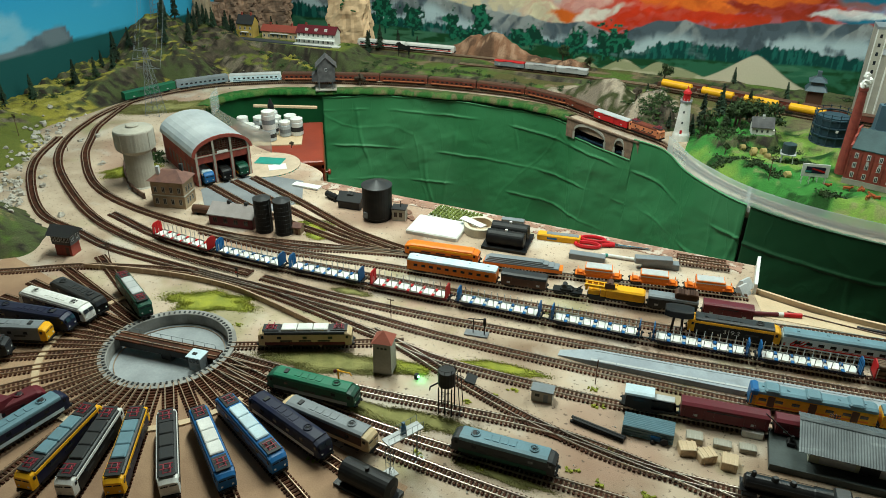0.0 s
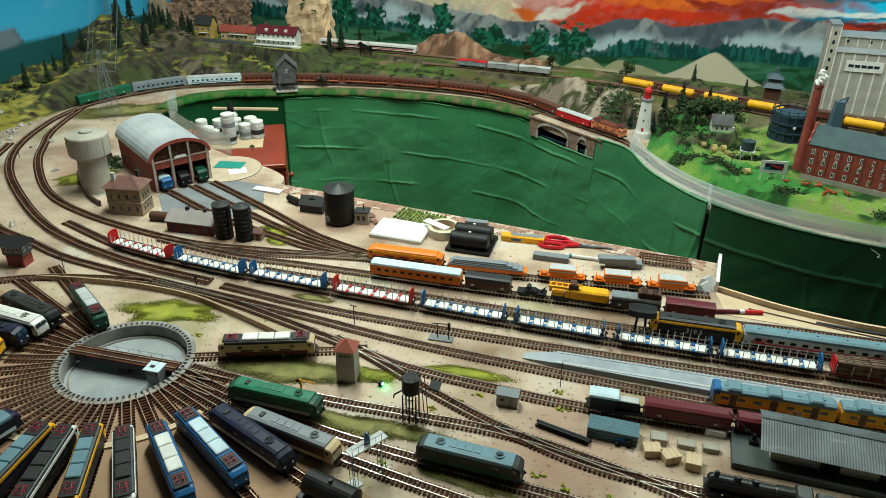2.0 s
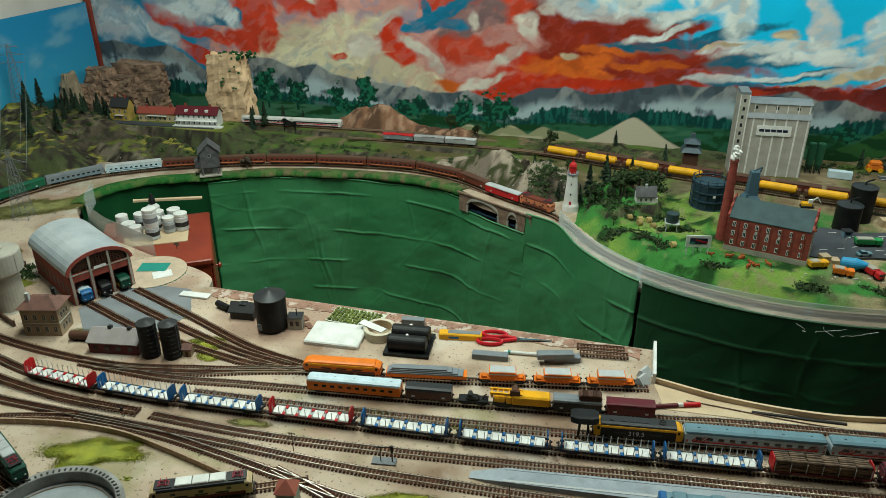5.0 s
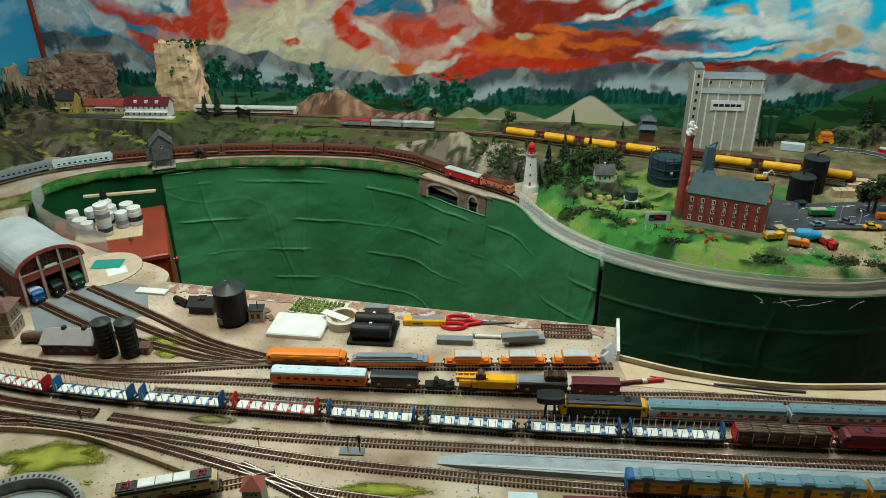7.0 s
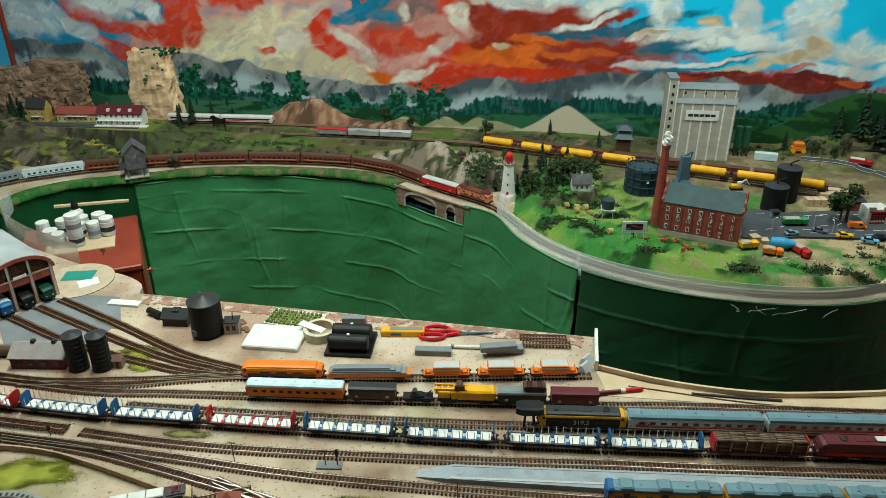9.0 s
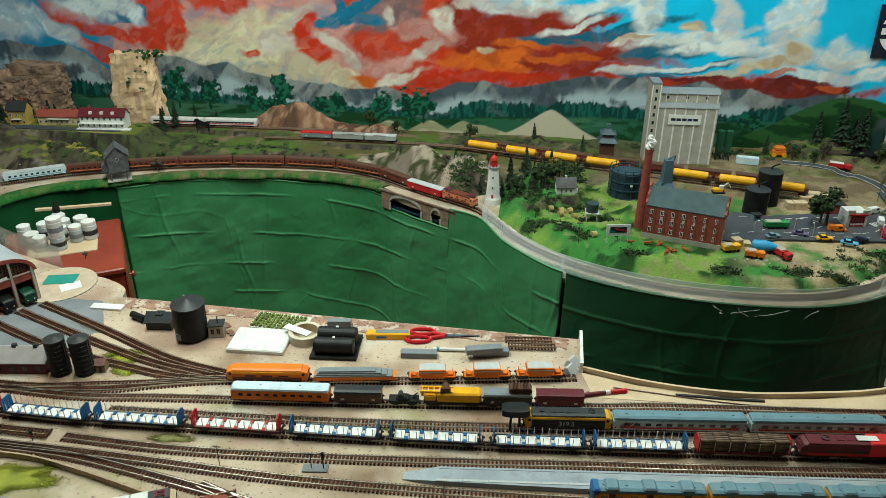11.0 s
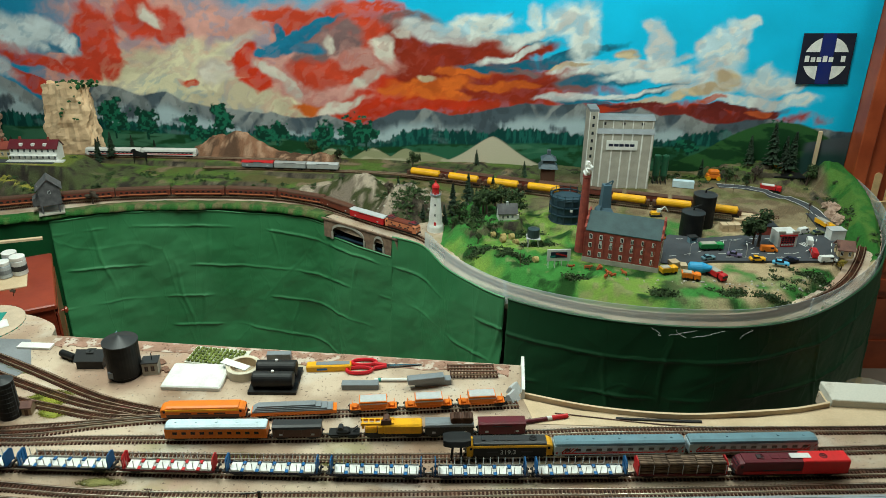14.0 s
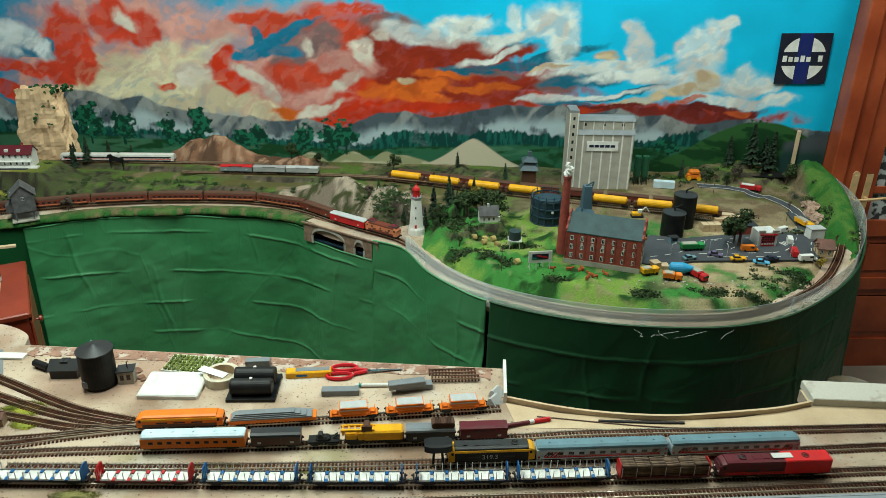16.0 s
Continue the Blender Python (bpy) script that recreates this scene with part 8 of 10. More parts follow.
def mat_patch(cx, cy, a, c, turn, mat, seed, lb):
    ring = []
    for j in range(36):
        b = 2 * math.pi * j / 36
        k = 1 + 0.5 * noise.noise(Vector((math.cos(b) * 1.6 + seed * 5, math.sin(b) * 1.6, seed))) + 0.2 * noise.noise(Vector((math.cos(b) * 5, math.sin(b) * 5, seed + 3)))
        ring.append((a * k * math.cos(b), c * k * math.sin(b)))
    m = Mesh()
    M = pose(cx, cy, 0, 0, 0, turn)
    m.loft([[(x * q, y * q, z) for x, y in ring] for q, z in ((0.97, 0.0002), (0.90, 0.0009), (0.4, 0.0014))], M)
    r = random.Random(seed)
    for j in range(int(9000 * a * c / 0.004)):
        t, q = r.uniform(0, 36), 0.85 + 0.22 * r.gauss(0, 0.7)
        i, w = int(t) % 36, t - int(t)
        k = [ring[i][e] * (1 - w) + ring[(i + 1) % 36][e] * w for e in (0, 1)]
        p = M @ Vector((k[0] * q + r.gauss(0, 0.003), k[1] * q + r.gauss(0, 0.003), 0.0003))
        d = Vector((r.gauss(0, 0.0011), r.gauss(0, 0.0011), r.uniform(0.0012, 0.0034)))
        e = Vector((r.gauss(0, 1), r.gauss(0, 1), 0)).normalized() * 0.0009
        m.add([p - e, p + e, p + d], [(0, 1, 2)])
    tagged(part("grass_patch", m, mat), lb, "grass", kind="structure")


for k, (x, y, a, c, t, mt) in enumerate(((-1.035, 1.327, 0.11, 0.045, 20, MOSS), (-0.640, 1.236, 0.14, 0.038, 16, MOSS2), (-0.430, 1.143, 0.17, 0.026, 5, MOSS2), (-0.300, 1.366, 0.075, 0.018, 6, MOSS), (-0.49, 1.285, 0.05, 0.022, 10, MOSS), (-0.22, 1.075, 0.10, 0.014, -3, MOSS2), (-1.022, 1.782, 0.05, 0.03, 0, MOSS),
                                          (-1.032, 1.791, 0.042, 0.022, 10, MOSS), (-0.987, 1.727, 0.035, 0.018, 5, MOSS), (-1.196, 1.912, 0.06, 0.014, -20, MOSS2), (-0.749, 1.503, 0.05, 0.012, 5, MOSS2), (-0.492, 1.615, 0.06, 0.010, 5, MOSS2), (-1.372, 1.741, 0.06, 0.02, 0, MOSS2), (-1.821, 1.895, 0.09, 0.05, 60, MOSS), (-0.233, 1.614, 0.05, 0.008, 5, MOSS2), (-2.177, 2.483, 0.16, 0.09, 40, MOSS2))):
    mat_patch(x, y, a, c, t, mt, k + 1, "patch of olive scatter grass on the sand")

# tufts, pebbles and ballast on the yard
rng = random.Random(21)
m = Mesh()
spots = [(-0.093, 1.137), (-0.035, 1.125), (-0.033, 1.213), (-0.262, 1.306), (-0.339, 1.234), (-0.937, 1.329), (-0.918, 1.272), (-0.242, 1.376), (-0.108, 1.374), (0.047, 1.130), (-0.293, 1.273), (-0.086, 1.326), (-0.242, 1.075), (-0.354, 1.064), (-0.526, 0.973)]
for i, (x, y) in enumerate(spots):
    for k in range(7):
        m.blob((x + rng.uniform(-0.012, 0.012), y + rng.uniform(-0.006, 0.006), 0.001), rng.uniform(0.002, 0.0045), 0.6, i * 9 + k, 0.8, 6, 4)
tagged(part("grass_tufts", m, MOSS), "scattered olive grass tufts between the tracks", "grass tufts", kind="stuff")
m = Mesh()
for i in range(900):
    x, y = rng.uniform(-1.5, 1.0), rng.uniform(1.0, 2.04)
    if math.hypot(x - TX, y - TY) < 0.16 or (x > 0.15 and y > 1.84):
        continue
    m.blob((x, y, 0.0005), rng.uniform(0.0006, 0.002), 0.5, i, 0.7, 5, 3)
tagged(part("pebbles", m, CONCRETE), "small loose pebbles scattered over the sand", "pebbles", kind="stuff")
m = Mesh()
for i in range(260):
    a = rng.uniform(0, 1)
    x, y = -2.44 + 0.55 * a + rng.gauss(0, 0.06), 2.15 - 0.72 * a + rng.gauss(0, 0.06)
    if near_line(np.array([x]), np.array([y]), LOOP)[0] < 0.05 or near_line(np.array([x]), np.array([y]), smooth_line(OUTER, 0.02))[0] < 0.03:
        continue
    m.blob((x, y, ground_at(x, y) + 0.002), rng.uniform(0.004, 0.013), 0.5, i, 0.8, 6, 4)
tagged(part("rubble", m, material("rubble_stone", (0.50, 0.46, 0.40), 0.9, second=(0.28, 0.25, 0.21), scale=30)), "pale rubble stones at the foot of the hill", "rubble", kind="stuff")

# ---- far scenery ----
CREAMW = paint("silo_wall", 0.43, 0.40, 0.34, 0.8)
root = thing("grain_silo", 0.592, 3.42, 0.043, 3, "tall beige grain silo with white ribs, stair tower and sign", "grain silo")
part("wall", Mesh().box(-0.105, 0.140, 0.0, 0.10, 0, 0.245), CREAMW, root)
part("tower", Mesh().box(-0.140, -0.102, -0.006, 0.09, 0, 0.338), CREAMW, root)
part("tower_roof", Mesh().box(-0.141, -0.101, -0.007, 0.091, 0.338, 0.348), GREY, root)
part("gallery", Mesh().box(-0.102, 0.138, 0.012, 0.09, 0.262, 0.300), CREAMW, root)
part("roof", Mesh().prism([(-0.004, 0.244), (0.012, 0.263), (0.09, 0.263), (0.104, 0.244)], -0.102, 0.143), GREY, root)
part("gallery_roof", Mesh().prism([(0.008, 0.300), (0.03, 0.314), (0.07, 0.314), (0.094, 0.300)], -0.102, 0.141), GREY, root)
for k in range(6):
    part("rib", Mesh().box(-0.075 + 0.0415 * k - 0.0028, -0.075 + 0.0415 * k + 0.0028, -0.0030, 0.0, 0, 0.244), WHITE, root)
    part("rib", Mesh().box(-0.075 + 0.0415 * k - 0.0018, -0.075 + 0.0415 * k + 0.0018, 0.0100, 0.012, 0.264, 0.299), WHITE, root)
for k in (-0.138, -0.104):
    part("rib", Mesh().box(k - 0.002, k + 0.002, -0.0085, -0.006, 0, 0.337), WHITE, root)
for k in range(9):
    pane("window", root, (-0.121, -0.0063, 0.045 + 0.0335 * k), 0.009, 0.001, 0.014)
for k in (-0.08, 0.0, 0.08):
    pane("window", root, (k + 0.01, 0.0117, 0.284), 0.012, 0.001, 0.011)
sg = part("sign", Mesh().box(-0.058, 0.074, -0.0052, -0.0031, 0.174, 0.216), WHITE, root, "white name board with dark bars")
for k in range(5):
    part("print_bar", Mesh().box(-0.048 + 0.0225 * k, -0.029 + 0.0225 * k, -0.0058, -0.0052, 0.190, 0.201), NAVY, sg)
for k in range(2):
    root = thing("feed_tank", 0.775 + 0.034 * k, 3.50, 0.045, 0, "dark green vertical feed tank", "tank", "green feed tanks")
    part("shell", Mesh().lathe([(0.004, 0.012), (0.0155, 0.04), (0.0155, 0.125), (0.0145, 0.130), (0.003, 0.134)], None, 18), paint("tank_green", 0.015, 0.09, 0.045), root)
    part("stand", Mesh().box(-0.012, -0.009, -0.012, -0.009, 0, 0.04).box(0.009, 0.012, -0.012, -0.009, 0, 0.04).box(-0.012, -0.009, 0.009, 0.012, 0, 0.04).box(0.009, 0.012, 0.009, 0.012, 0, 0.04), DARK, root)
m = Mesh().box(-0.045, 0.045, -0.014, 0.014, 0, 0.03, pose(0.89, 3.46, 0.048, 0, 0, -8), bevel=0.001)
tagged(part("container", m, ICE), "pale blue freight container", "container")
root = thing("freight_office", 0.30, 3.47, 0.045, 0, "dark pagoda-like wooden tower building", "tower house")
part("base", Mesh().box(-0.03, 0.03, -0.03, 0.03, 0, 0.07), BROWN, root)
part("roof", Mesh().loft([[(sx * a, sy * a, z) for sx, sy in ((-1, -1), (1, -1), (1, 1), (-1, 1))] for a, z in ((0.042, 0.07), (0.028, 0.088), (0.024, 0.09), (0.024, 0.104), (0.034, 0.106), (0.012, 0.122), (0.008, 0.124), (0.008, 0.145))]), paint("pagoda_blue", 0.07, 0.10, 0.12), root)

# brick factory with chimney
FAC = pose(0.532, 2.730, 0.040, 0, 0, -16)
root = thing("brick_factory", 0, 0, 0, 0, "red brick factory with dark green roof and rows of windows", "factory")
root.matrix_world = FAC
a, c, hz = 0.128, 0.074, 0.106
m = Mesh().prism([(-c, 0), (c, 0), (c, hz), (-c, hz)], -a, a)
for s in (-1, 1):  # stepped end gables
    m.prism([(-c, hz), (c, hz), (c, hz + 0.010), (c * 0.72, hz + 0.016), (c * 0.66, hz + 0.030), (c * 0.32, hz + 0.036), (c * 0.26, hz + 0.052), (-c * 0.26, hz + 0.052), (-c * 0.32, hz + 0.036), (-c * 0.66, hz + 0.030), (-c * 0.72, hz + 0.016), (-c, hz + 0.010)], s * a - 0.003, s * a + 0.003)
part("wall", m, BRICK, root)
SLATE = material("green_slate", (0.025, 0.06, 0.062), 0.7, second=(0.015, 0.04, 0.045), scale=30, bump=0.2)
for s in (-1, 1):
    o = [(s * (c + 0.002), hz - 0.001), (0, hz + 0.045), (0, hz + 0.048), (s * (c + 0.002), hz + 0.002)]
    part("roof", Mesh().prism(o if s > 0 else o[::-1], -a + 0.003, a - 0.003), SLATE, root)
part("plinth", Mesh().box(-a - 0.002, a + 0.002, -c - 0.002, c + 0.002, -0.035, 0.006), CONCRETE, root)
for row in range(3):
    for k in range(7):
        window(root, (-a + 0.022 + 0.0352 * k, -c - 0.0003, 0.022 + 0.032 * row), 0, 0.008, 0.014)
    for k in range(5):
        window(root, (a + 0.0003, -c + 0.018 + 0.026 * k, 0.020 + 0.030 * row), 90, 0.008, 0.014)
for k in range(5):
    part("print_bar", Mesh().box(-0.075 + 0.036 * k, -0.067 + 0.036 * k, -c - 0.0012, -c - 0.0002, 0.062, 0.072), LIGHTGREY, root)
for s in (-1, 1):
    for k in range(8):
        pane("pilaster", root, (-a + 0.0015 + 0.0335 * k, s * (c + 0.0006), 0.048), 0.004, 0.002, 0.096, BRICK)
root = thing("chimney_stack", 0.388, 2.778, 0.02, 0, "tall red brick chimney with white wadding smoke", "chimney")
part("shaft", Mesh().lathe([(0.020, 0), (0.019, 0.05), (0.0125, 0.285), (0.0145, 0.288), (0.0145, 0.297)], None, 14), BRICK, root)
m = Mesh()
for k in range(6):
    m.blob((rng.uniform(-0.008, 0.010), rng.uniform(-0.006, 0.006), 0.305 + 0.006 * k), 0.013 - 0.001 * k, 0.5, k + 50)
part("smoke_wadding", m, WHITE, root, "white cotton wadding")
root = thing("dust_collector", 0.482, 2.93, 0.03, 10, "blue-grey metal dust collector tower", "machine tower")
part("tower", Mesh().loft([[(sx * q, sy * q, z) for sx, sy in ((-1, -1), (1, -1), (1, 1), (-1, 1))] for q, z in ((0.034, 0), (0.028, 0.10), (0.018, 0.115), (0.014, 0.20))]), paint("blue_metal", 0.07, 0.13, 0.17), root)
part("pipe", Mesh().rod((0.016, 0, 0.19), (0.022, 0, 0.215), 0.003).rod((-0.006, 0, 0.2), (0.022, 0, 0.215), 0.0025).rod((-0.034, -0.02, 0.0), (-0.018, -0.02, 0.12), 0.004), paint("blue_metal_dark", 0.05, 0.10, 0.13), root)
# gasholder
root = thing("gasholder", 0.352, 3.02, 0.050, 0, "dark blue gasholder with guide frame and rails", "gasholder")
GASB = paint("gas_blue", 0.022, 0.05, 0.07, 0.5)
part("drum", Mesh().lathe([(0.060, 0), (0.060, 0.090), (0.057, 0.095), (0.03, 0.101)], None, 32), GASB, root)
for zz in (0.0, 0.032, 0.064, 0.1):
    part("hoop", Mesh().lathe([(0.0605, zz), (0.067, zz), (0.067, zz + 0.004), (0.0605, zz + 0.004)], None, 32, False), GASB, root)
for k in range(14):
    t = 2 * math.pi * k / 14
    part("guide_post", Mesh().rod((0.066 * math.cos(t), 0.066 * math.sin(t), 0), (0.066 * math.cos(t), 0.066 * math.sin(t), 0.118), 0.0016, 5), GASB, root)
part("rail", Mesh().lathe([(0.0655, 0.113), (0.0668, 0.113), (0.0668, 0.1145), (0.0655, 0.1145)], None, 32, False), GASB, root)
pane("disc_sign", root, pose(0.012, -0.0665, 0.060, 0, 0, 0), 0.009, 0.001, 0.009, WHITE)
for x, y, r, h in ((0.823, 2.985, 0.043, 0.092), (0.885, 3.085, 0.044, 0.128)):
    root = thing("storage_tank", x, y, 0.022, 0, "large black storage tank with flat lid", "tank", "black storage tanks")
    part("shell", Mesh().lathe([(r, 0), (r, h)], None, 30), BLACK, root)
    part("lid", Mesh().lathe([(r + 0.001, h), (r + 0.001, h + 0.003), (0.005, h + 0.009)], None, 30), DARK, root)
    part("ladder", Mesh().rod((r * 0.7, -r * 0.73, 0), (r * 0.7, -r * 0.73, h), 0.001, 4).rod((r * 0.78, -r * 0.66, 0), (r * 0.78, -r * 0.66, h), 0.001, 4), DARK, root)
    part("vent_pipe", Mesh().rod((0, 0, h), (0.0, 0, h + 0.02), 0.003).rod((0, 0, h + 0.02), (0.025, 0.0, h + 0.032), 0.003), BLACK, root)
# lighthouse
root = thing("lighthouse", -0.152, 2.972, 0.022, 0, "white lighthouse with red lantern", "lighthouse")
part("tower", Mesh().lathe([(0.033, -0.03), (0.031, 0), (0.027, 0.01), (0.018, 0.125)], None, 20), WHITE, root)
part("gallery", Mesh().lathe([(0.022, 0.125), (0.022, 0.130), (0.019, 0.130)], None, 20), GREY, root)
part("lantern", Mesh().lathe([(0.013, 0.130), (0.013, 0.157)], None, 12), RED, root)
part("dome", Mesh().lathe([(0.016, 0.157), (0.012, 0.166), (0.003, 0.175), (0.001, 0.186)], None, 14), RED, root)
g = Mesh()
for k in range(10):
    t = 2 * math.pi * k / 10
    g.rod((0.0215 * math.cos(t), 0.0215 * math.sin(t), 0.13), (0.0215 * math.cos(t), 0.0215 * math.sin(t), 0.141), 0.0006, 4)
part("railing", g, WHITE, root)
part("door", Mesh().box(-0.004, 0.004, -0.0275, -0.024, 0.004, 0.022), RED, root)
for k in range(2):
    pane("window", root, (0, -0.0235 + 0.004 * k, 0.05 + 0.04 * k), 0.005, 0.004, 0.008)
# white chapel house, small tank, billboard
root = thing("white_house", 0.122, 2.95, 0.072, 12, "small white house with grey roof", "house")
gable(root, 0.070, 0.040, 0, 0.030, 0.058, WHITE, PLANK, 0.004)
part("cupola", Mesh().box(-0.004, 0.004, -0.004, 0.004, 0.053, 0.068), LIGHTGREY, root)
for k in (-0.018, 0.0, 0.018):
    window(root, (k, -0.0203, 0.014), 0, 0.006, 0.009, frame_mat=LIGHTGREY)
part("porch", Mesh().box(0.03, 0.046, -0.012, 0.012, 0, 0.016), WHITE, root)
root = thing("water_tank", 0.220, 2.80, ground_at(0.22, 2.80), 0, "small dark tank on white trestle", "water tank")
part("tank", Mesh().lathe([(0.022, 0.036), (0.022, 0.068), (0.003, 0.074)], None, 18), paint("tank_slate", 0.03, 0.05, 0.055), root)
for sx in (-1, 1):
    for sy in (-1, 1):
        part("leg", Mesh().rod((sx * 0.020, sy * 0.020, -0.006), (sx * 0.015, sy * 0.015, 0.035), 0.0022), LIGHTGREY, root)
part("deck", Mesh().box(-0.025, 0.025, -0.025, 0.025, 0.0335, 0.0362), LIGHTGREY, root)
root = thing("billboard", 0.298, 2.60, ground_at(0.298, 2.60), 10, "white billboard with dark panel on trestles", "billboard")
part("panel", Mesh().box(-0.040, 0.040, -0.0015, 0.0015, 0.020, 0.062), WHITE, root)
part("picture", Mesh().box(-0.028, 0.028, -0.0024, -0.0015, 0.032, 0.053), NAVY, root)
part("picture_streak", Mesh().box(-0.022, 0.018, -0.0030, -0.0024, 0.041, 0.046, pose(0, 0, 0, 0, 14, 0)), RED, root)
part("picture_streak", Mesh().box(-0.03, -0.012, -0.0030, -0.0024, 0.034, 0.040), STRIPE, root)
for k in range(4):
    part("post", Mesh().rod((-0.034 + 0.0227 * k, 0, -0.006), (-0.034 + 0.0227 * k, 0, 0.022), 0.0013).rod((-0.034 + 0.0227 * k, 0.016, -0.006), (-0.034 + 0.0227 * k, 0, 0.03), 0.001), WHITE, root)

# mill by the track, its pier over the cloth
root = thing("track_mill", -1.712, 2.985, 0.004, -58, "weathered grey wooden mill on posts over the slope", "mill")
part("wall", Mesh().box(-0.046, 0.046, -0.046, 0.046, 0.046, 0.128), PLANK, root)
part("gable_wall", Mesh().prism([(-0.046, 0.128), (0.046, 0.128), (0, 0.172)], -0.0455, 0.0455, pose(0, 0, 0, 0, 0, 0)), PLANK, root)
for s in (-1, 1):
    o = [(s * 0.056, 0.119), (0, 0.172), (0, 0.176), (s * 0.056, 0.123)]
    part("roof", Mesh().prism(o if s > 0 else o[::-1], -0.052, 0.052), PLANK, root)
part("lean_to", Mesh().prism([(-0.075, 0.046), (-0.046, 0.046), (-0.046, 0.098), (-0.075, 0.076)], -0.03, 0.03), PLANK, root)
for x, y in ((-0.04, -0.04), (0.04, -0.04), (0.0, -0.04), (0.02, -0.04), (0.04, 0.03), (-0.04, 0.03)):
    part("post", Mesh().box(x - 0.003, x + 0.003, y - 0.003, y + 0.003, 0.006, 0.047), PLANK, root)
part("slab", Mesh().box(-0.058, 0.050, -0.060, 0.05, 0.0, 0.006), CONCRETE, root)
for x, z in ((-0.02, 0.07), (0.02, 0.07), (0.0, 0.125)):
    window(root, (x, -0.0462, z), 0, 0.009, 0.013, frame_mat=LIGHTGREY)
window(root, (0.0462, 0.0, 0.11), 90, 0.009, 0.013, frame_mat=LIGHTGREY)
root.scale = (0.86, 0.86, 0.86)

# bridge of brick with two arches
BR = material("bridge_stone", (0.27, 0.17, 0.11), 0.9, second=(0.16, 0.10, 0.07), scale=60, bump=0.5, bump_scale=300)
bx, by = (-0.592, 3.062), (-0.268, 2.880)
blen = math.hypot(by[0] - bx[0], by[1] - bx[1])
root = thing("arch_bridge", bx[0], bx[1], 0, math.degrees(math.atan2(by[1] - bx[1], by[0] - bx[0])), "brick railway bridge with one wide and one small arch", "bridge")


def arch_wall(spans, x1, top, bottom):
    """A wall outline in x, z with arched openings cut from below."""
    o = [(0, top), (0, bottom)]
    for s0, s1, spring, crown in spans:
        o += [(s0, bottom), (s0, spring)]
        o += [(s0 + (s1 - s0) * (1 - math.cos(math.pi * k / 12)) / 2, spring + (crown - spring) * math.sin(math.pi * k / 12)) for k in range(1, 12)]
        o += [(s1, spring), (s1, bottom)]
    return o + [(x1, bottom), (x1, top)]


spans = ((0.045, 0.210, -0.040, -0.004), (0.258, 0.305, -0.044, -0.010))
o = arch_wall(spans, blen, 0.006, -0.072)
m = Mesh()
for y0, y1 in ((-0.034, -0.028), (0.030, 0.036)):
    m.loft([[(x, y0, z) for x, z in o], [(x, y1, z) for x, z in o]])
part("wall", m, BR, root)
for s0, s1, spring, crown in spans:
    vs = [(s0 + (s1 - s0) * (1 - math.cos(math.pi * k / 12)) / 2, spring + (crown - spring) * math.sin(math.pi * k / 12)) for k in range(13)]
    m = Mesh().loft([[(x, -0.037, z - 0.002), (x, -0.037, z + 0.009), (x, -0.033, z + 0.009), (x, -0.033, z - 0.002)] for x, z in vs])
    part("arch_ring", m, CONCRETE, root)
    m = Mesh().loft([[(x, -0.03, z + 0.001), (x, 0.03, z + 0.001), (x, 0.03, z + 0.003), (x, -0.03, z + 0.003)] for x, z in vs])
    part("vault", m, BR, root)
    for e in (s0, s1):
        part("pier_edge", Mesh().box(e - 0.005, e + 0.005, -0.0368, -0.033, -0.072, spring), CONCRETE, root)
part("parapet", Mesh().box(-0.01, blen, -0.039, -0.033, 0.004, 0.010), BR, root)
WATERM = material("dark_water", (0.008, 0.02, 0.035), 0.08, second=(0.02, 0.04, 0.06), scale=14, bump=0.3, bump_scale=60)
m = Mesh().box(0.02, 0.34, -0.025, 0.12, -0.066, -0.062)
ob = part("water", m, WATERM)
ob.matrix_world = root.matrix_world
tagged(ob, "dark rippled river water under the bridge", "water", kind="structure")

# rock tower and cliffs
TANROCK = material("tan_rock", (0.74, 0.51, 0.31), 0.9, second=(0.50, 0.32, 0.18), scale=9, bump=0.7, bump_scale=50)
REDROCK = material("brown_rock", (0.33, 0.20, 0.13), 0.9, second=(0.13, 0.08, 0.055), scale=18, bump=0.7, bump_scale=70)


def crag(x, y, z, a, c, h, mat, seed, label, taper=0.12, block=0.06):
    """A steep rock: a column with ledges, blocks and cracks."""
    seg, rings = 46, 26
    rr = []
    for i in range(rings):
        q = i / (rings - 1)
        ring = []
        for j in range(seg):
            b = 2 * math.pi * j / seg
            sq = 1 / max(abs(math.cos(b)), abs(math.sin(b))) ** 0.7
            p = Vector((math.cos(b) * 2.2 + seed, math.sin(b) * 2.2, q * 4.0))
            k = (1 - taper * q) * sq * (1 + 0.16 * noise.noise(p) + 0.05 * round(2.5 * noise.noise(p * 2.3)) + block * noise.noise(Vector((p.x * 4, p.y * 4, p.z * 3))))
            top = h * q * (1 + (0.08 * noise.noise(Vector((math.cos(b) * 1.5, math.sin(b) * 1.5, seed))) if q > 0.9 else 0))
            ring.append((x + a * k * math.cos(b), y + c * k * math.sin(b), z + top))
        rr.append(ring)
    m = Mesh().loft(rr)
    return tagged(part("rock", m, mat), label, "rock")


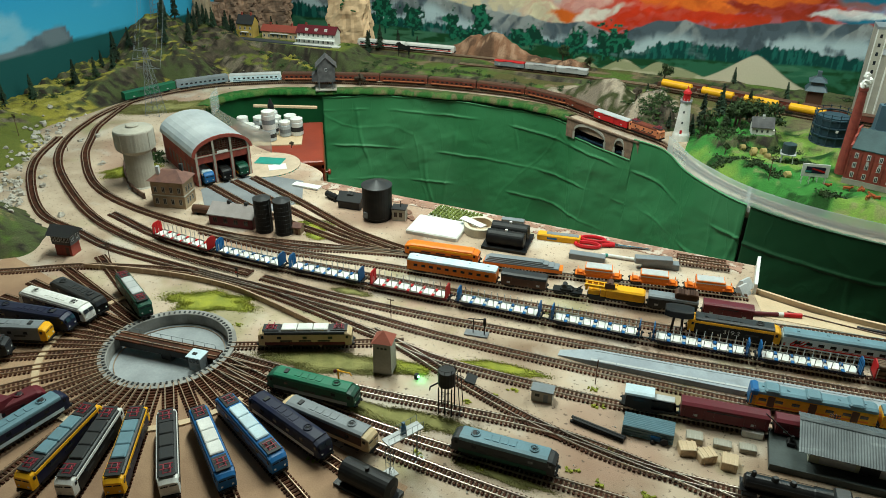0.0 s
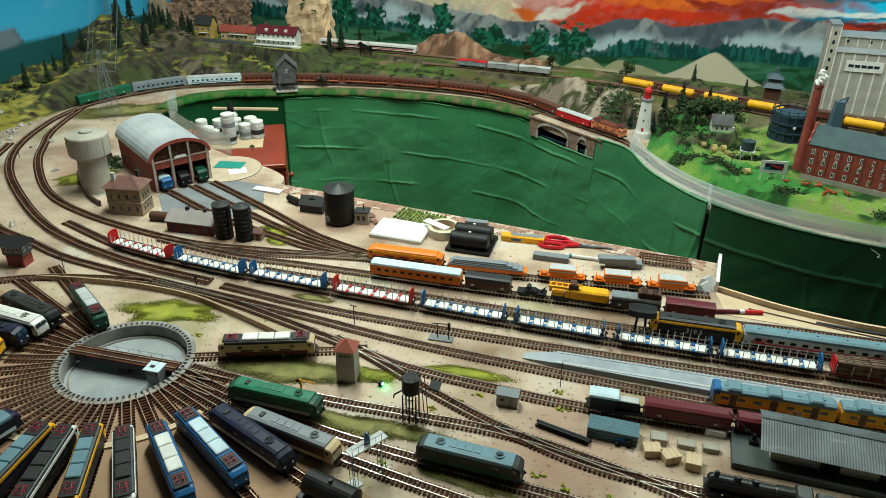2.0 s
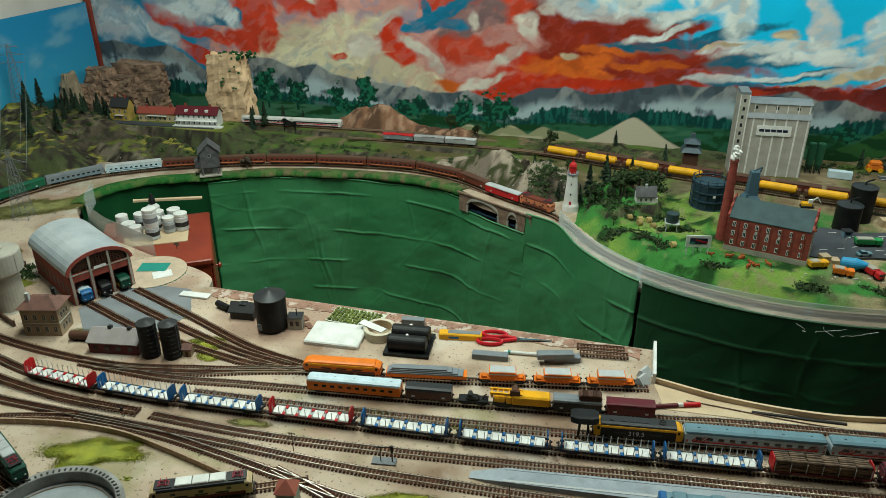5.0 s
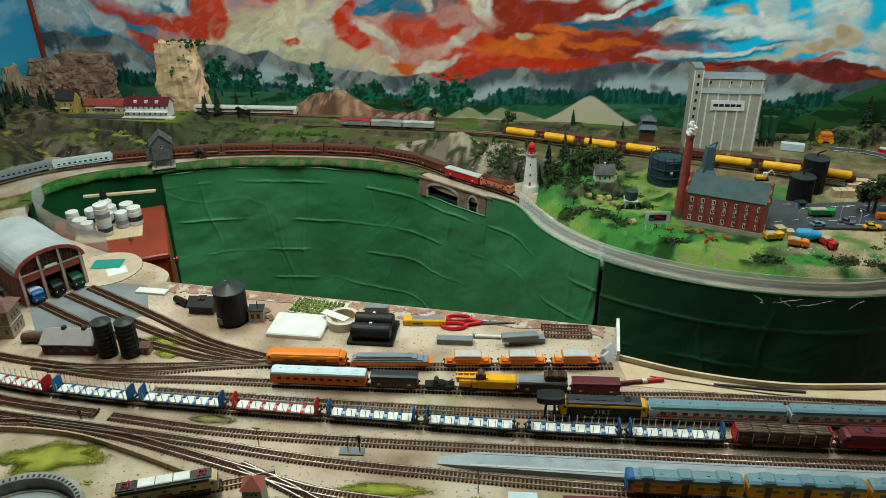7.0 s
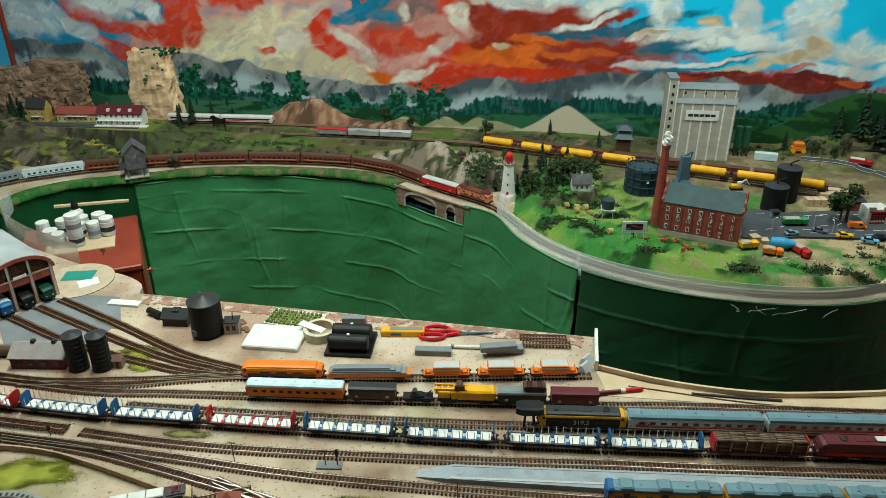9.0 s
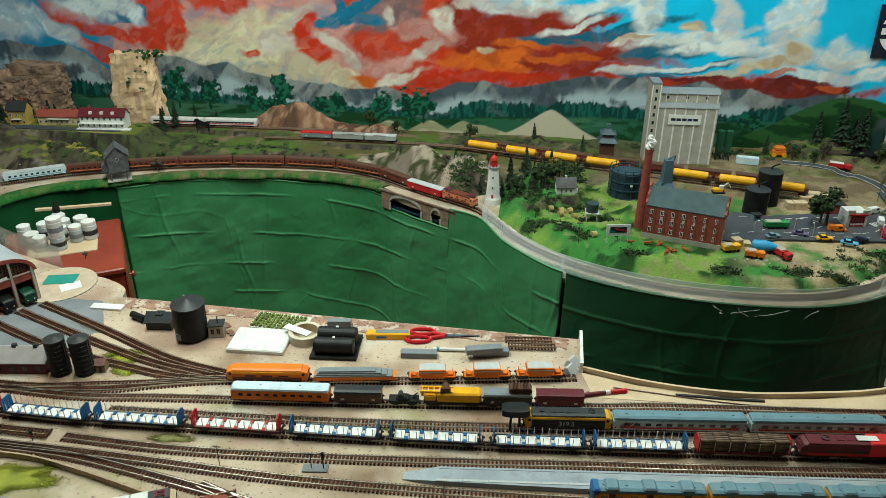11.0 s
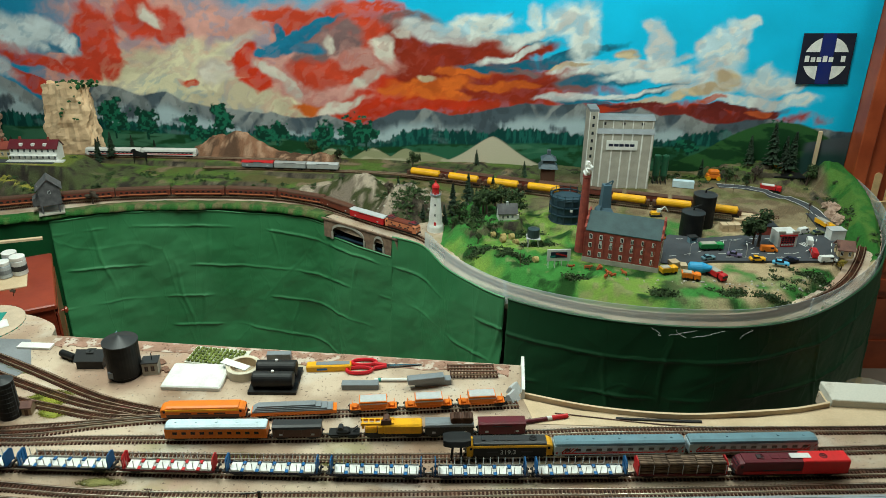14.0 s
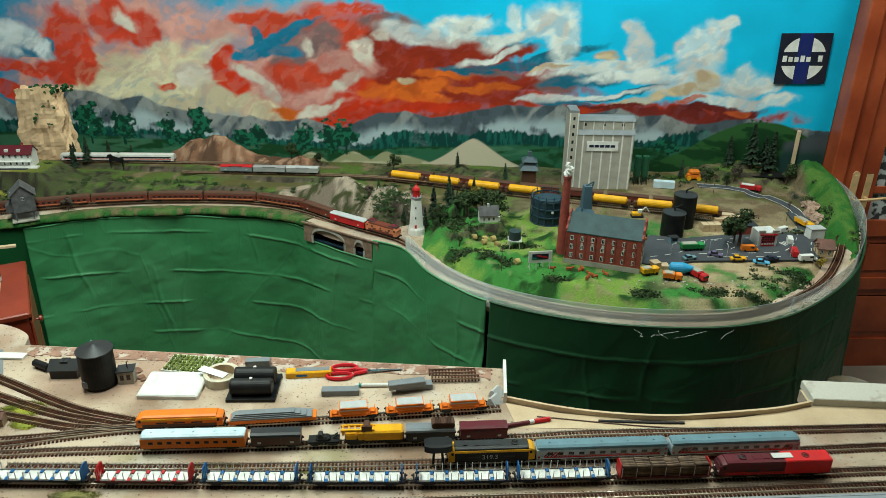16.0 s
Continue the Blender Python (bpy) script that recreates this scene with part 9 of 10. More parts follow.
crag(-1.935, 3.60, 0.06, 0.122, 0.062, 0.325, TANROCK, 3, "tall sandy rock tower with dark clefts", 0.22)
crag(-2.47, 3.62, 0.08, 0.155, 0.05, 0.235, REDROCK, 8, "flat-topped brown rock cliff", 0.10, 0.12)
crag(-2.62, 3.53, 0.10, 0.11, 0.08, 0.20, REDROCK, 14, "brown rock crag beside the cliff", 0.45, 0.14)
crag(-2.56, 3.55, 0.09, 0.12, 0.05, 0.17, REDROCK, 23, "brown rock wall with dark fissures", 0.25, 0.14)
crag(-2.66, 3.44, 0.10, 0.07, 0.05, 0.13, REDROCK, 29, "low brown crag among pine trees", 0.4, 0.14)
crag(-2.69, 3.37, 0.10, 0.05, 0.07, 0.20, material("tan_boulder", (0.33, 0.25, 0.16), 0.9, second=(0.2, 0.15, 0.1), scale=20, bump=0.5), 19, "rounded tan rock needle", 0.5)
m = Mesh()
for k in range(40):
    m.blob((-1.98 + 0.2 * rng.random() ** 0.8 + 0.02, 3.575 + rng.uniform(-0.02, 0.03), 0.385 + rng.uniform(-0.012, 0.02)), rng.uniform(0.005, 0.011), 0.6, k, 0.8, 6, 4)
for k in range(9):
    m.blob((-1.95 + 0.15 * rng.random(), 3.532, 0.23 + 0.12 * rng.random()), 0.007, 0.6, k + 70, 0.7, 6, 4)
tagged(part("rock_shrubs", m, paint("shrub_green", 0.02, 0.09, 0.03, 0.95)), "green shrubs clinging to the rock tower", "shrubs", kind="stuff")

# houses of the hill town
for x, y, sx, sy, h, rg, wall, roof, nm, lb in ((-1.962, 3.335, 0.205, 0.06, 0.062, 0.090, WHITE, MAROON, "hotel", "long white hotel with red roof and veranda"), (-2.190, 3.355, 0.20, 0.055, 0.045, 0.068, CREAM, paint("roof_red", 0.30, 0.06, 0.04, 0.8), "town_house", "cream row house with red roofs"), (-2.375, 3.325, 0.085, 0.06, 0.075, 0.11, paint("ochre_wall", 0.50, 0.33, 0.08, 0.8), DARK, "town_house", "tall ochre house with dark slate roof")):
    root = thing(nm, x, y, ground_at(x, y - 0.02) - 0.004, 6, lb, "house", "houses of the hill town")
    gable(root, sx, sy, 0, h, rg, wall, roof, 0.005)
    n = max(2, int(sx / 0.024))
    for row in range(2 if h > 0.05 else 1):
        for k in range(n):
            window(root, (-sx / 2 + sx * (k + 0.5) / n, -sy / 2 - 0.0003, 0.020 + 0.030 * row), 0, 0.007, 0.012, frame_mat=LIGHTGREY)
    for k in (-0.3, 0.3):
        part("chimney", Mesh().box(sx * k - 0.004, sx * k + 0.004, -0.004, 0.004, rg - 0.01, rg + 0.014), BRICK, root)
    if nm == "hotel":
        part("veranda", Mesh().box(-sx / 2 - 0.01, sx / 2 + 0.03, -sy / 2 - 0.03, -sy / 2, 0, 0.010).box(-sx / 2, sx / 2, -sy / 2 - 0.018, -sy / 2, 0.030, 0.032), WHITE, root)
        for k in range(9):
            pane("veranda_post", root, (-sx / 2 + sx * k / 8, -sy / 2 - 0.017, 0.020), 0.0018, 0.0018, 0.022, WHITE)
        for k in (-0.25, 0.0, 0.25):
            part("dormer", Mesh().box(sx * k - 0.007, sx * k + 0.007, -sy / 2 + 0.004, -0.004, h, h + 0.018), WHITE, root)
    else:
        pane("awning", root, (0, -sy / 2 - 0.006, 0.033), sx * 0.5, 0.012, 0.002, WHITE)
m = Mesh().plate([(-2.42, 3.24), (-2.1, 3.255), (-1.86, 3.27), (-1.86, 3.30), (-2.3, 3.295), (-2.42, 3.28)], 0.096, 0.1095)
tagged(part("town_road", m, ASPHALT), "dark asphalt street before the hill town", "road", kind="structure")

# white express train, bull board, silver freight, yellow hopper trains
track("far_track", [(-1.95, 3.50), (-1.6, 3.525), (-1.25, 3.545), (-0.9, 3.56)], 0.066)
track("far_track", [(-1.25, 3.44), (-0.84, 3.455), (-0.45, 3.455), (-0.2, 3.42), (0.05, 3.36)], 0.056)
TALGO = paint("express_white", 0.66, 0.64, 0.60)
for k in range(2):
    ob = coach("express_car", -1.705 + 0.258 * k, 3.517 + 0.019 * k, 4, 0.066, 0.256, TALGO, TALGO, "white express train car with red line", 12, RED, 0.036, "white express train")
    part("window_band", Mesh().box(-0.115, 0.115, -0.0176, 0.0176, 0.0205, 0.0262), GLASS, ob)
    raised(ob, R)
root = thing("bull_board", -1.565, 3.485, ground_at(-1.565, 3.485), 0, "black flat animal-shaped hoarding on posts", "hoarding")
o = [(-0.036, 0.012), (-0.034, 0.012), (-0.030, 0.030), (-0.018, 0.034), (0.010, 0.030), (0.020, 0.028), (0.022, 0.012), (0.026, 0.012), (0.032, 0.045), (0.030, 0.054), (0.010, 0.052), (-0.016, 0.060), (-0.024, 0.068), (-0.034, 0.066), (-0.042, 0.062), (-0.044, 0.056), (-0.036, 0.048)]
part("board", Mesh().loft([[(x, -0.001, z + 0.006) for x, z in o], [(x, 0.001, z + 0.006) for x, z in o]]), BLACK, root)
for k in (-0.033, 0.024):
    part("post", Mesh().rod((k, 0, -0.008), (k, 0, 0.02), 0.0015), BLACK, root)
for k, (mat, rf, lb) in enumerate(((GREY, RED, "grey diesel with red cab on the back line"), (SILVER, SILVER, "silver bodied freight car"), (SILVER, LIGHTGREY, "silver bodied freight car"))):
    raised(van("freight_car", -1.0 + 0.148 * k, 3.449 + 0.003 * k, 1, 0.142, mat, rf, "silver freight car on the back line" if k else lb, 0.056, 0.034, 0.008), R)


def tank_hopper(x, y, turn, z, col):
    root = thing("hopper_car", x, y, z + R, turn, "yellow cylindrical hopper car with brown ends" if col is YELLOW else "brown covered freight car", "hopper car", "far freight cars")
    part("barrel", Mesh().lathe([(0.004, -0.07), (0.015, -0.065), (0.0155, -0.06), (0.0155, 0.06), (0.015, 0.065), (0.004, 0.07)], pose(0, 0, 0.028, 0, 90, 0), 16), col, root)
    part("frame", Mesh().box(-0.082, 0.082, -0.010, 0.010, 0.0085, 0.013).box(-0.082, -0.068, -0.013, 0.013, 0.012, 0.030).box(0.068, 0.082, -0.013, 0.013, 0.012, 0.030), BROWN, root)
    for s in (-1, 1):
        wheelset(root, s * 0.062, 0.026)
    return root


FAR1 = [(-0.35, 3.47), (-0.191, 3.427), (0.056, 3.356), (0.290, 3.300), (0.617, 3.217), (0.923, 3.150), (1.111, 3.102)]
FAR2 = [(-0.30, 3.50), (0.0, 3.425), (0.3, 3.35), (0.65, 3.27), (1.0, 3.20), (1.2, 3.15)]
track("far_track", FAR1, 0.041)
track("far_track", FAR2, 0.041)
for k in range(8):
    x = -0.24 + 0.172 * k
    if abs(x - 0.45) > 0.05:
        x, y, a = on(FAR1, x)
        tank_hopper(x, y, a, 0.041, YELLOW)
for k in range(7):
    x, y, a = on(FAR2, -0.2 + 0.18 * k)
    raised(van("freight_car", x, y, a, 0.165, paint("freight_rust", 0.15, 0.035, 0.025), BROWN, "rust red freight car on the far line", 0.041, 0.036, 0.006), R)

# ---- town on the right ----
m = Mesh().plate([(0.64, 2.71), (0.72, 2.69), (0.85, 2.74), (1.0, 2.755), (1.15, 2.77), (1.29, 2.79), (1.33, 2.85), (1.37, 2.95), (1.40, 3.05), (1.415, 3.15), (1.40, 3.28), (1.36, 3.36), (1.28, 3.43), (1.20, 3.46), (1.18, 3.43), (1.25, 3.39), (1.32, 3.32), (1.345, 3.22), (1.34, 3.10), (1.27, 3.02), (1.15, 3.00), (1.0, 2.98), (0.86, 2.94), (0.74, 2.96), (0.66, 2.88)], 0.006, 0.0305)
tagged(part("road", m, ASPHALT), "dark asphalt road and square of the model town", "road", kind="structure")
for pts in ([(0.70, 2.76), (0.80, 2.80), (0.86, 2.86), (0.80, 2.92), (0.72, 2.91)], [(0.95, 2.84), (1.02, 2.86), (1.03, 2.91), (0.97, 2.935), (0.92, 2.90), (0.95, 2.84)], [(1.15, 2.83), (1.22, 2.87), (1.29, 2.98), (1.33, 3.1)], [(0.88, 2.80), (1.05, 2.82), (1.2, 2.84)], [(0.90, 2.775), (1.1, 2.795), (1.26, 2.815), (1.32, 2.92), (1.365, 3.06), (1.38, 3.2), (1.34, 3.34)], [(0.86, 2.90), (1.0, 2.945), (1.18, 2.97)]):
    s = smooth_line(pts, 0.03)
    root = thing("lane_line", 0, 0, 0, 0, "white painted lane line on the road", "road marking")
    for p, q in zip(s[:-1:2], s[1::2]):
        a = math.degrees(math.atan2(q[1] - p[1], q[0] - p[0]))
        pane("dash", root, pose((p[0] + q[0]) / 2, (p[1] + q[1]) / 2, 0.0308, 0, 0, a), 0.028, 0.0022, 0.0005, WHITE)
line = smooth_line([(1.385, 3.06), (1.392, 3.20), (1.372, 3.32), (1.31, 3.41), (1.242, 3.469), (1.15, 3.505), (1.05, 3.51)], 0.012)
tang = np.gradient(line, axis=0)
tang /= np.linalg.norm(tang, axis=1)[:, None]
level = np.array([max(ground_at(x - a[1] * o, y + a[0] * o) for o in (-0.024, -0.012, 0, 0.012, 0.024)) for (x, y), a in zip(line, tang)])
level = np.maximum(np.convolve(np.pad(level, 4, mode="edge"), np.ones(9) / 9, mode="valid"), level) + 0.002
m = Mesh().loft([[(x - a[1] * o, y + a[0] * o, z + e) for o, e in ((-0.026, -0.02), (-0.024, 0.0), (0.024, 0.0), (0.026, -0.02))] for (x, y), a, z in zip(line, tang, level)])
tagged(part("hill_road", m, ASPHALT), "dark asphalt road climbing beside the green bank", "road", kind="structure")
for side in (-0.021, 0.021):
    m = Mesh().loft([[(x - a[1] * (side + o), y + a[0] * (side + o), z + e) for o, e in ((-0.0011, 0.0), (-0.0011, 0.0006), (0.0011, 0.0006), (0.0011, 0.0))] for (x, y), a, z in zip(line, tang, level)])
    tagged(part("lane_line", m, WHITE), "white painted edge line on the hill road", "road marking")
root = thing("zebra_crossing", 1.214, 2.914, 0.0309, 30, "white striped crossing on the road", "road marking")
for k in range(4):
    pane("stripe", root, (0.011 * k, 0, 0), 0.006, 0.03, 0.0005, WHITE)


def car(x, y, turn, col, label, length=0.05, tall=False, z=0.0305):
    root = thing("van" if tall else "car", x, y, z, turn, label, "van" if tall else "car", "model road vehicles")
    h, w = length / 2, 0.0102
    part("body", Mesh().box(-h, h, -w, w, 0.003, 0.011, bevel=0.002), col, root)
    if tall:
        part("cabin", Mesh().loft([[(-h, -w, 0.010), (h * 0.75, -w, 0.010), (h * 0.75, w, 0.010), (-h, w, 0.010)], [(-h * 0.96, -w * 0.9, 0.022), (h * 0.55, -w * 0.9, 0.022), (h * 0.55, w * 0.9, 0.022), (-h * 0.96, w * 0.9, 0.022)]]), col, root)
    else:
        part("cabin", Mesh().loft([[(-h * 0.7, -w * 0.95, 0.0108), (h * 0.35, -w * 0.95, 0.0108), (h * 0.35, w * 0.95, 0.0108), (-h * 0.7, w * 0.95, 0.0108)], [(-h * 0.5, -w * 0.78, 0.0165), (h * 0.08, -w * 0.78, 0.0165), (h * 0.08, w * 0.78, 0.0165), (-h * 0.5, w * 0.78, 0.0165)]]), GLASS, root)
        part("roof", Mesh().box(-h * 0.48, h * 0.06, -w * 0.76, w * 0.76, 0.0164, 0.0172), col, root)
    if tall:
        pane("windscreen", root, pose(h * 0.66, 0, 0.0165, 0, -35, 0), 0.0012, w * 1.5, 0.008)
        for s in (-1, 1):
            pane("side_window", root, (h * 0.25, s * w * 0.97, 0.0165), h * 0.4, 0.0014, 0.006)
    for q in (-0.6, 0.6):
        for s in (-1, 1):
            part("wheel", Mesh().cyl(0.0038, -0.0015, 0.0015, pose(h * q, s * w * 0.92, 0.0038, 90, 0, 0), 10), BLACK, root)
    return root


def truck(x, y, turn, cab, bed, label, length=0.085, z=0.0305, load=None):
    root = thing("truck", x, y, z, turn, label, "truck", "model road vehicles")
    h, w = length / 2, 0.0125
    part("chassis", Mesh().box(-h, h, -w * 0.7, w * 0.7, 0.004, 0.008), BLACK, root)
    c = part("cab", Mesh().box(h - 0.022, h, -w, w, 0.007, 0.027, bevel=0.003), cab, root)
    pane("windscreen", c, (h + 0.0002, 0, 0.0195), 0.001, w * 1.6, 0.008)
    part("bed", Mesh().loft([[(-h, -w, 0.009), (h - 0.026, -w, 0.009), (h - 0.026, w, 0.009), (-h, w, 0.009)], [(-h - 0.003, -w * 1.08, 0.026), (h - 0.024, -w * 1.08, 0.026), (h - 0.024, w * 1.08, 0.026), (-h - 0.003, w * 1.08, 0.026)]]), bed, root)
    part("load", Mesh().box(-h + 0.002, h - 0.03, -w * 0.9, w * 0.9, 0.0255, 0.0285), load or CONCRETE, root)
    for q in (-0.65, -0.35, 0.65):
        for s in (-1, 1):
            part("wheel", Mesh().cyl(0.0055, -0.002, 0.002, pose(h * q, s * w * 0.9, 0.0055, 90, 0, 0), 10), BLACK, root)
    return root


GRN = paint("truck_green", 0.02, 0.28, 0.07)
for a, turn, col, lb, ln, tall in (("0.834, 2.751", 20, TEAL, "teal saloon car on the town square", 0.05, 0), ("0.934, 2.787", -20, paint("purple", 0.14, 0.11, 0.2), "purple saloon car on the town square", 0.05, 0), ("1.005, 2.760", 5, YELLOW, "yellow taxi car on the town square", 0.055, 0), ("1.070, 2.843", 0, ORANGE, "orange delivery van on the square", 0.06, 1), ("1.256, 3.031", 30, WHITE, "white car with red roof on the road", 0.055, 1), ("1.307, 3.025", 15, paint("olive", 0.12, 0.14, 0.06), "olive green car beside the road", 0.05, 0), ("1.245, 2.933", 75, WHITE, "white delivery van on the road", 0.055, 1), ("1.251, 2.775", 10, WHITE, "white minibus by the brown house", 0.065, 1), ("1.122, 2.765", 15, NAVY, "dark blue saloon car on the road", 0.052, 0), ("1.077, 2.733", -15, paint("sky", 0.1, 0.42, 0.65), "bright blue car on the road", 0.055, 0), ("1.222, 2.826", 80, RED, "red fire engine on the road", 0.07, 1)):
    x, y = [float(v) for v in a.split(",")]
    car(x, y, turn, col, lb, ln, tall)
truck(0.864, 2.835, 10, GRN, GRN, "bright green flatbed truck on the square")
truck(1.359, 3.096, -70, YELLOW, YELLOW, "yellow dump truck on the road")
truck(1.277, 3.494, -20, RED, RED, "red lorry with white top on the road", load=WHITE, z=ground_at(1.277, 3.494))
truck(1.386, 3.677, 0, ORANGE, YELLOW, "orange dump truck up on the hill road", z=ground_at(1.386, 3.677))
truck(0.826, 2.615, -60, RED, RED, "red truck among building machines", z=ground_at(0.826, 2.615))
truck(0.672, 2.625, 20, YELLOW, YELLOW, "yellow dumper by the factory", 0.06, z=ground_at(0.672, 2.625))
truck(0.739, 2.587, -10, ORANGE, ORANGE, "orange earth mover on the sand", 0.06, z=ground_at(0.739, 2.587))
root = thing("cement_drum", 0.775, 2.639, ground_at(0.775, 2.639), -18, "large bright blue cement drum", "drum")
part("drum", Mesh().lathe([(0.010, -0.036), (0.018, -0.03), (0.019, 0.01), (0.008, 0.042)], pose(0, 0, 0.022, 0, 84, 0), 18), paint("drum_blue", 0.03, 0.30, 0.55), root)
part("cradle", Mesh().box(-0.025, 0.025, -0.010, 0.010, -0.004, 0.008), DARK, root)
root = thing("fire_station", 1.145, 2.910, 0.028, 10, "white fire station with red framed door", "fire station")
part("wall", Mesh().box(-0.036, 0.036, -0.02, 0.04, 0, 0.056), WHITE, root)
part("parapet", Mesh().box(-0.038, -0.014, -0.022, -0.016, 0.056, 0.064).box(0.014, 0.038, -0.022, -0.016, 0.056, 0.064), CONCRETE, root)
part("door", Mesh().box(-0.026, 0.026, -0.0215, -0.02, 0, 0.042), RED, root)
for i in range(5):
    for j in range(4):
        pane("window", root, (-0.020 + 0.010 * i, -0.0217, 0.012 + 0.009 * j), 0.007, 0.0008, 0.0065, WHITE if j == 0 else GLASS)
part("awning", Mesh().box(-0.034, 0.034, -0.024, -0.020, 0.045, 0.050), RED, root)
root = thing("warehouse", 1.10, 3.03, 0.026, 5, "dark grey flat roofed warehouse behind the fire station", "warehouse")
part("wall", Mesh().box(-0.045, 0.045, -0.03, 0.03, 0, 0.035), BRICK, root)
part("roof", Mesh().box(-0.047, 0.047, -0.032, 0.032, 0.035, 0.038), DARK, root)
root = thing("lumber_pile", 0.985, 3.05, ground_at(0.985, 3.05), 8, "stacked pale timber packs", "lumber")
for i in range(3):
    for j in range(2):
        part("pack", Mesh().box(-0.035 + 0.026 * i, -0.012 + 0.026 * i, -0.018, 0.018, 0.014 * j, 0.013 + 0.014 * j), PLY, root)
root = thing("track_house", 1.332, 2.846, 0.026, -8, "cream house with brown pitched roof", "house")
gable(root, 0.05, 0.055, 0, 0.034, 0.056, CREAM, TILEROOF, 0.006, "x")
for k in (-0.013, 0.013):
    window(root, (k, -0.0278, 0.018), 0, 0.007, 0.014, frame_mat=WHITE)
root = thing("white_store", 1.357, 2.991, 0.026, 10, "small white flat-roofed store", "store")
part("wall", Mesh().box(-0.028, 0.028, -0.02, 0.02, 0, 0.042), WHITE, root)
part("roof", Mesh().box(-0.03, 0.03, -0.022, 0.022, 0.042, 0.045), LIGHTGREY, root)
root = thing("excavator", 1.049, 3.590, ground_at(1.049, 3.590), 0, "orange excavator with yellow wheels on the hill", "excavator")
part("body", Mesh().box(-0.03, 0.03, -0.014, 0.014, 0.010, 0.030, bevel=0.004), ORANGE, root)
part("bucket", Mesh().box(-0.024, 0.024, -0.015, 0.015, 0.032, 0.048, bevel=0.006), ORANGE, root)
for x in (-0.022, 0.022):
    for s in (-1, 1):
        part("wheel", Mesh().cyl(0.010, -0.003, 0.003, pose(x, s * 0.014, 0.010, 90, 0, 0), 12), YELLOW, root)

# yard clutter of the town
root = thing("excavator", 0.722, 3.150, ground_at(0.722, 3.150), 8, "white and yellow tracked excavator beside the hopper train", "excavator")
part("tracks", Mesh().box(-0.024, 0.024, -0.014, 0.014, 0.0, 0.008, bevel=0.002), BLACK, root)
part("body", Mesh().box(-0.022, 0.014, -0.012, 0.012, 0.009, 0.020, bevel=0.002), YELLOW, root)
part("cab", Mesh().box(0.000, 0.016, -0.011, 0.000, 0.020, 0.034, bevel=0.001), WHITE, root)
part("boom", Mesh().rod((0.012, 0.004, 0.018), (0.034, 0.004, 0.040), 0.0025).rod((0.034, 0.004, 0.040), (0.050, 0.004, 0.018), 0.002), WHITE, root)
for x, y, sx, sz, turn in ((1.045, 3.113, 0.030, 0.024, 6), (1.095, 3.105, 0.020, 0.034, 12), (1.075, 3.155, 0.028, 0.020, -4), (0.705, 2.700, 0.016, 0.020, 20), (0.735, 2.690, 0.013, 0.014, 5)):
    root = thing("wooden_crate", x, y, ground_at(x, y), turn, "pale wooden packing crate with battens in the yard", "crate", "crates of the town yard")
    part("box", Mesh().box(-sx, sx, -0.016, 0.016, 0, sz, bevel=0.001), PLY, root)
    for k in (-0.8, 0.0, 0.8):
        pane("batten", root, (sx * k, -0.0163, sz / 2), 0.004, 0.001, sz, CREAM)
for x, y, turn in ((0.922, 2.822, 0), (0.971, 2.778, 90), (1.340, 3.027, 180), (1.20, 2.80, 60), (0.775, 2.775, 30), (1.05, 2.935, 200)):
    root = thing("street_lamp", x, y, 0.030, turn, "white street lamp with a curved arm", "street lamp", "street lamps of the town")
    part("pole", Mesh().rod((0, 0, 0), (0, 0, 0.042), 0.0009, 6), LIGHTGREY, root)
    part("arm", Mesh().rod((0, 0, 0.042), (0.006, 0, 0.047), 0.0008, 5).rod((0.006, 0, 0.047), (0.013, 0, 0.047), 0.0008, 5), LIGHTGREY, root)
    part("head", Mesh().box(0.010, 0.018, -0.002, 0.002, 0.0458, 0.0478), WHITE, root)
root = thing("forklift", 0.705, 2.910, 0.0305, 30, "small orange forklift truck by the tanks", "forklift")
part("body", Mesh().box(-0.009, 0.009, -0.006, 0.006, 0.002, 0.011, bevel=0.001), ORANGE, root)
part("guard", Mesh().box(-0.006, 0.004, -0.005, 0.005, 0.020, 0.0212).rod((-0.006, -0.005, 0.011), (-0.006, -0.005, 0.020), 0.0006, 4).rod((0.004, 0.005, 0.011), (0.004, 0.005, 0.020), 0.0006, 4), DARK, root)
part("mast", Mesh().box(0.009, 0.0105, -0.005, 0.005, 0.001, 0.022), DARK, root)
root = thing("gate_hut", 0.809, 2.896, 0.0305, 15, "small grey-green gate hut with flat roof", "hut")
part("wall", Mesh().box(-0.014, 0.014, -0.011, 0.011, 0, 0.022), TEAL, root)
part("roof", Mesh().box(-0.017, 0.017, -0.014, 0.014, 0.022, 0.0245), DARK, root)
pane("window", root, (0, -0.0113, 0.014), 0.016, 0.0008, 0.008)
for k in range(7):
    x, y = 1.425 + 0.012 * (k % 3) + 0.004 * k, 3.16 + 0.026 * k
    ob = part("boulder", Mesh().blob((0, 0, 0), 0.020 + 0.004 * (k % 2), 0.5, 90 + k, 0.8, 9, 6), material("pink_stone", (0.46, 0.30, 0.22), 0.9, second=(0.28, 0.18, 0.13), scale=40, bump=0.4))
    ob.location = (x, y, ground_at(x, y) + 0.006)
    tagged(ob, "pinkish boulder at the foot of the green bank", "rock", "boulders of the bank")
root = thing("timber_trestle", 1.372, 3.60, 0.0, 0, "black timber trestle under the hill road", "trestle")
top = ground_at(1.386, 3.677)
part("deck", Mesh().box(-0.075, 0.075, -0.030, 0.045, top - 0.006, top - 0.001), BLACK, root)
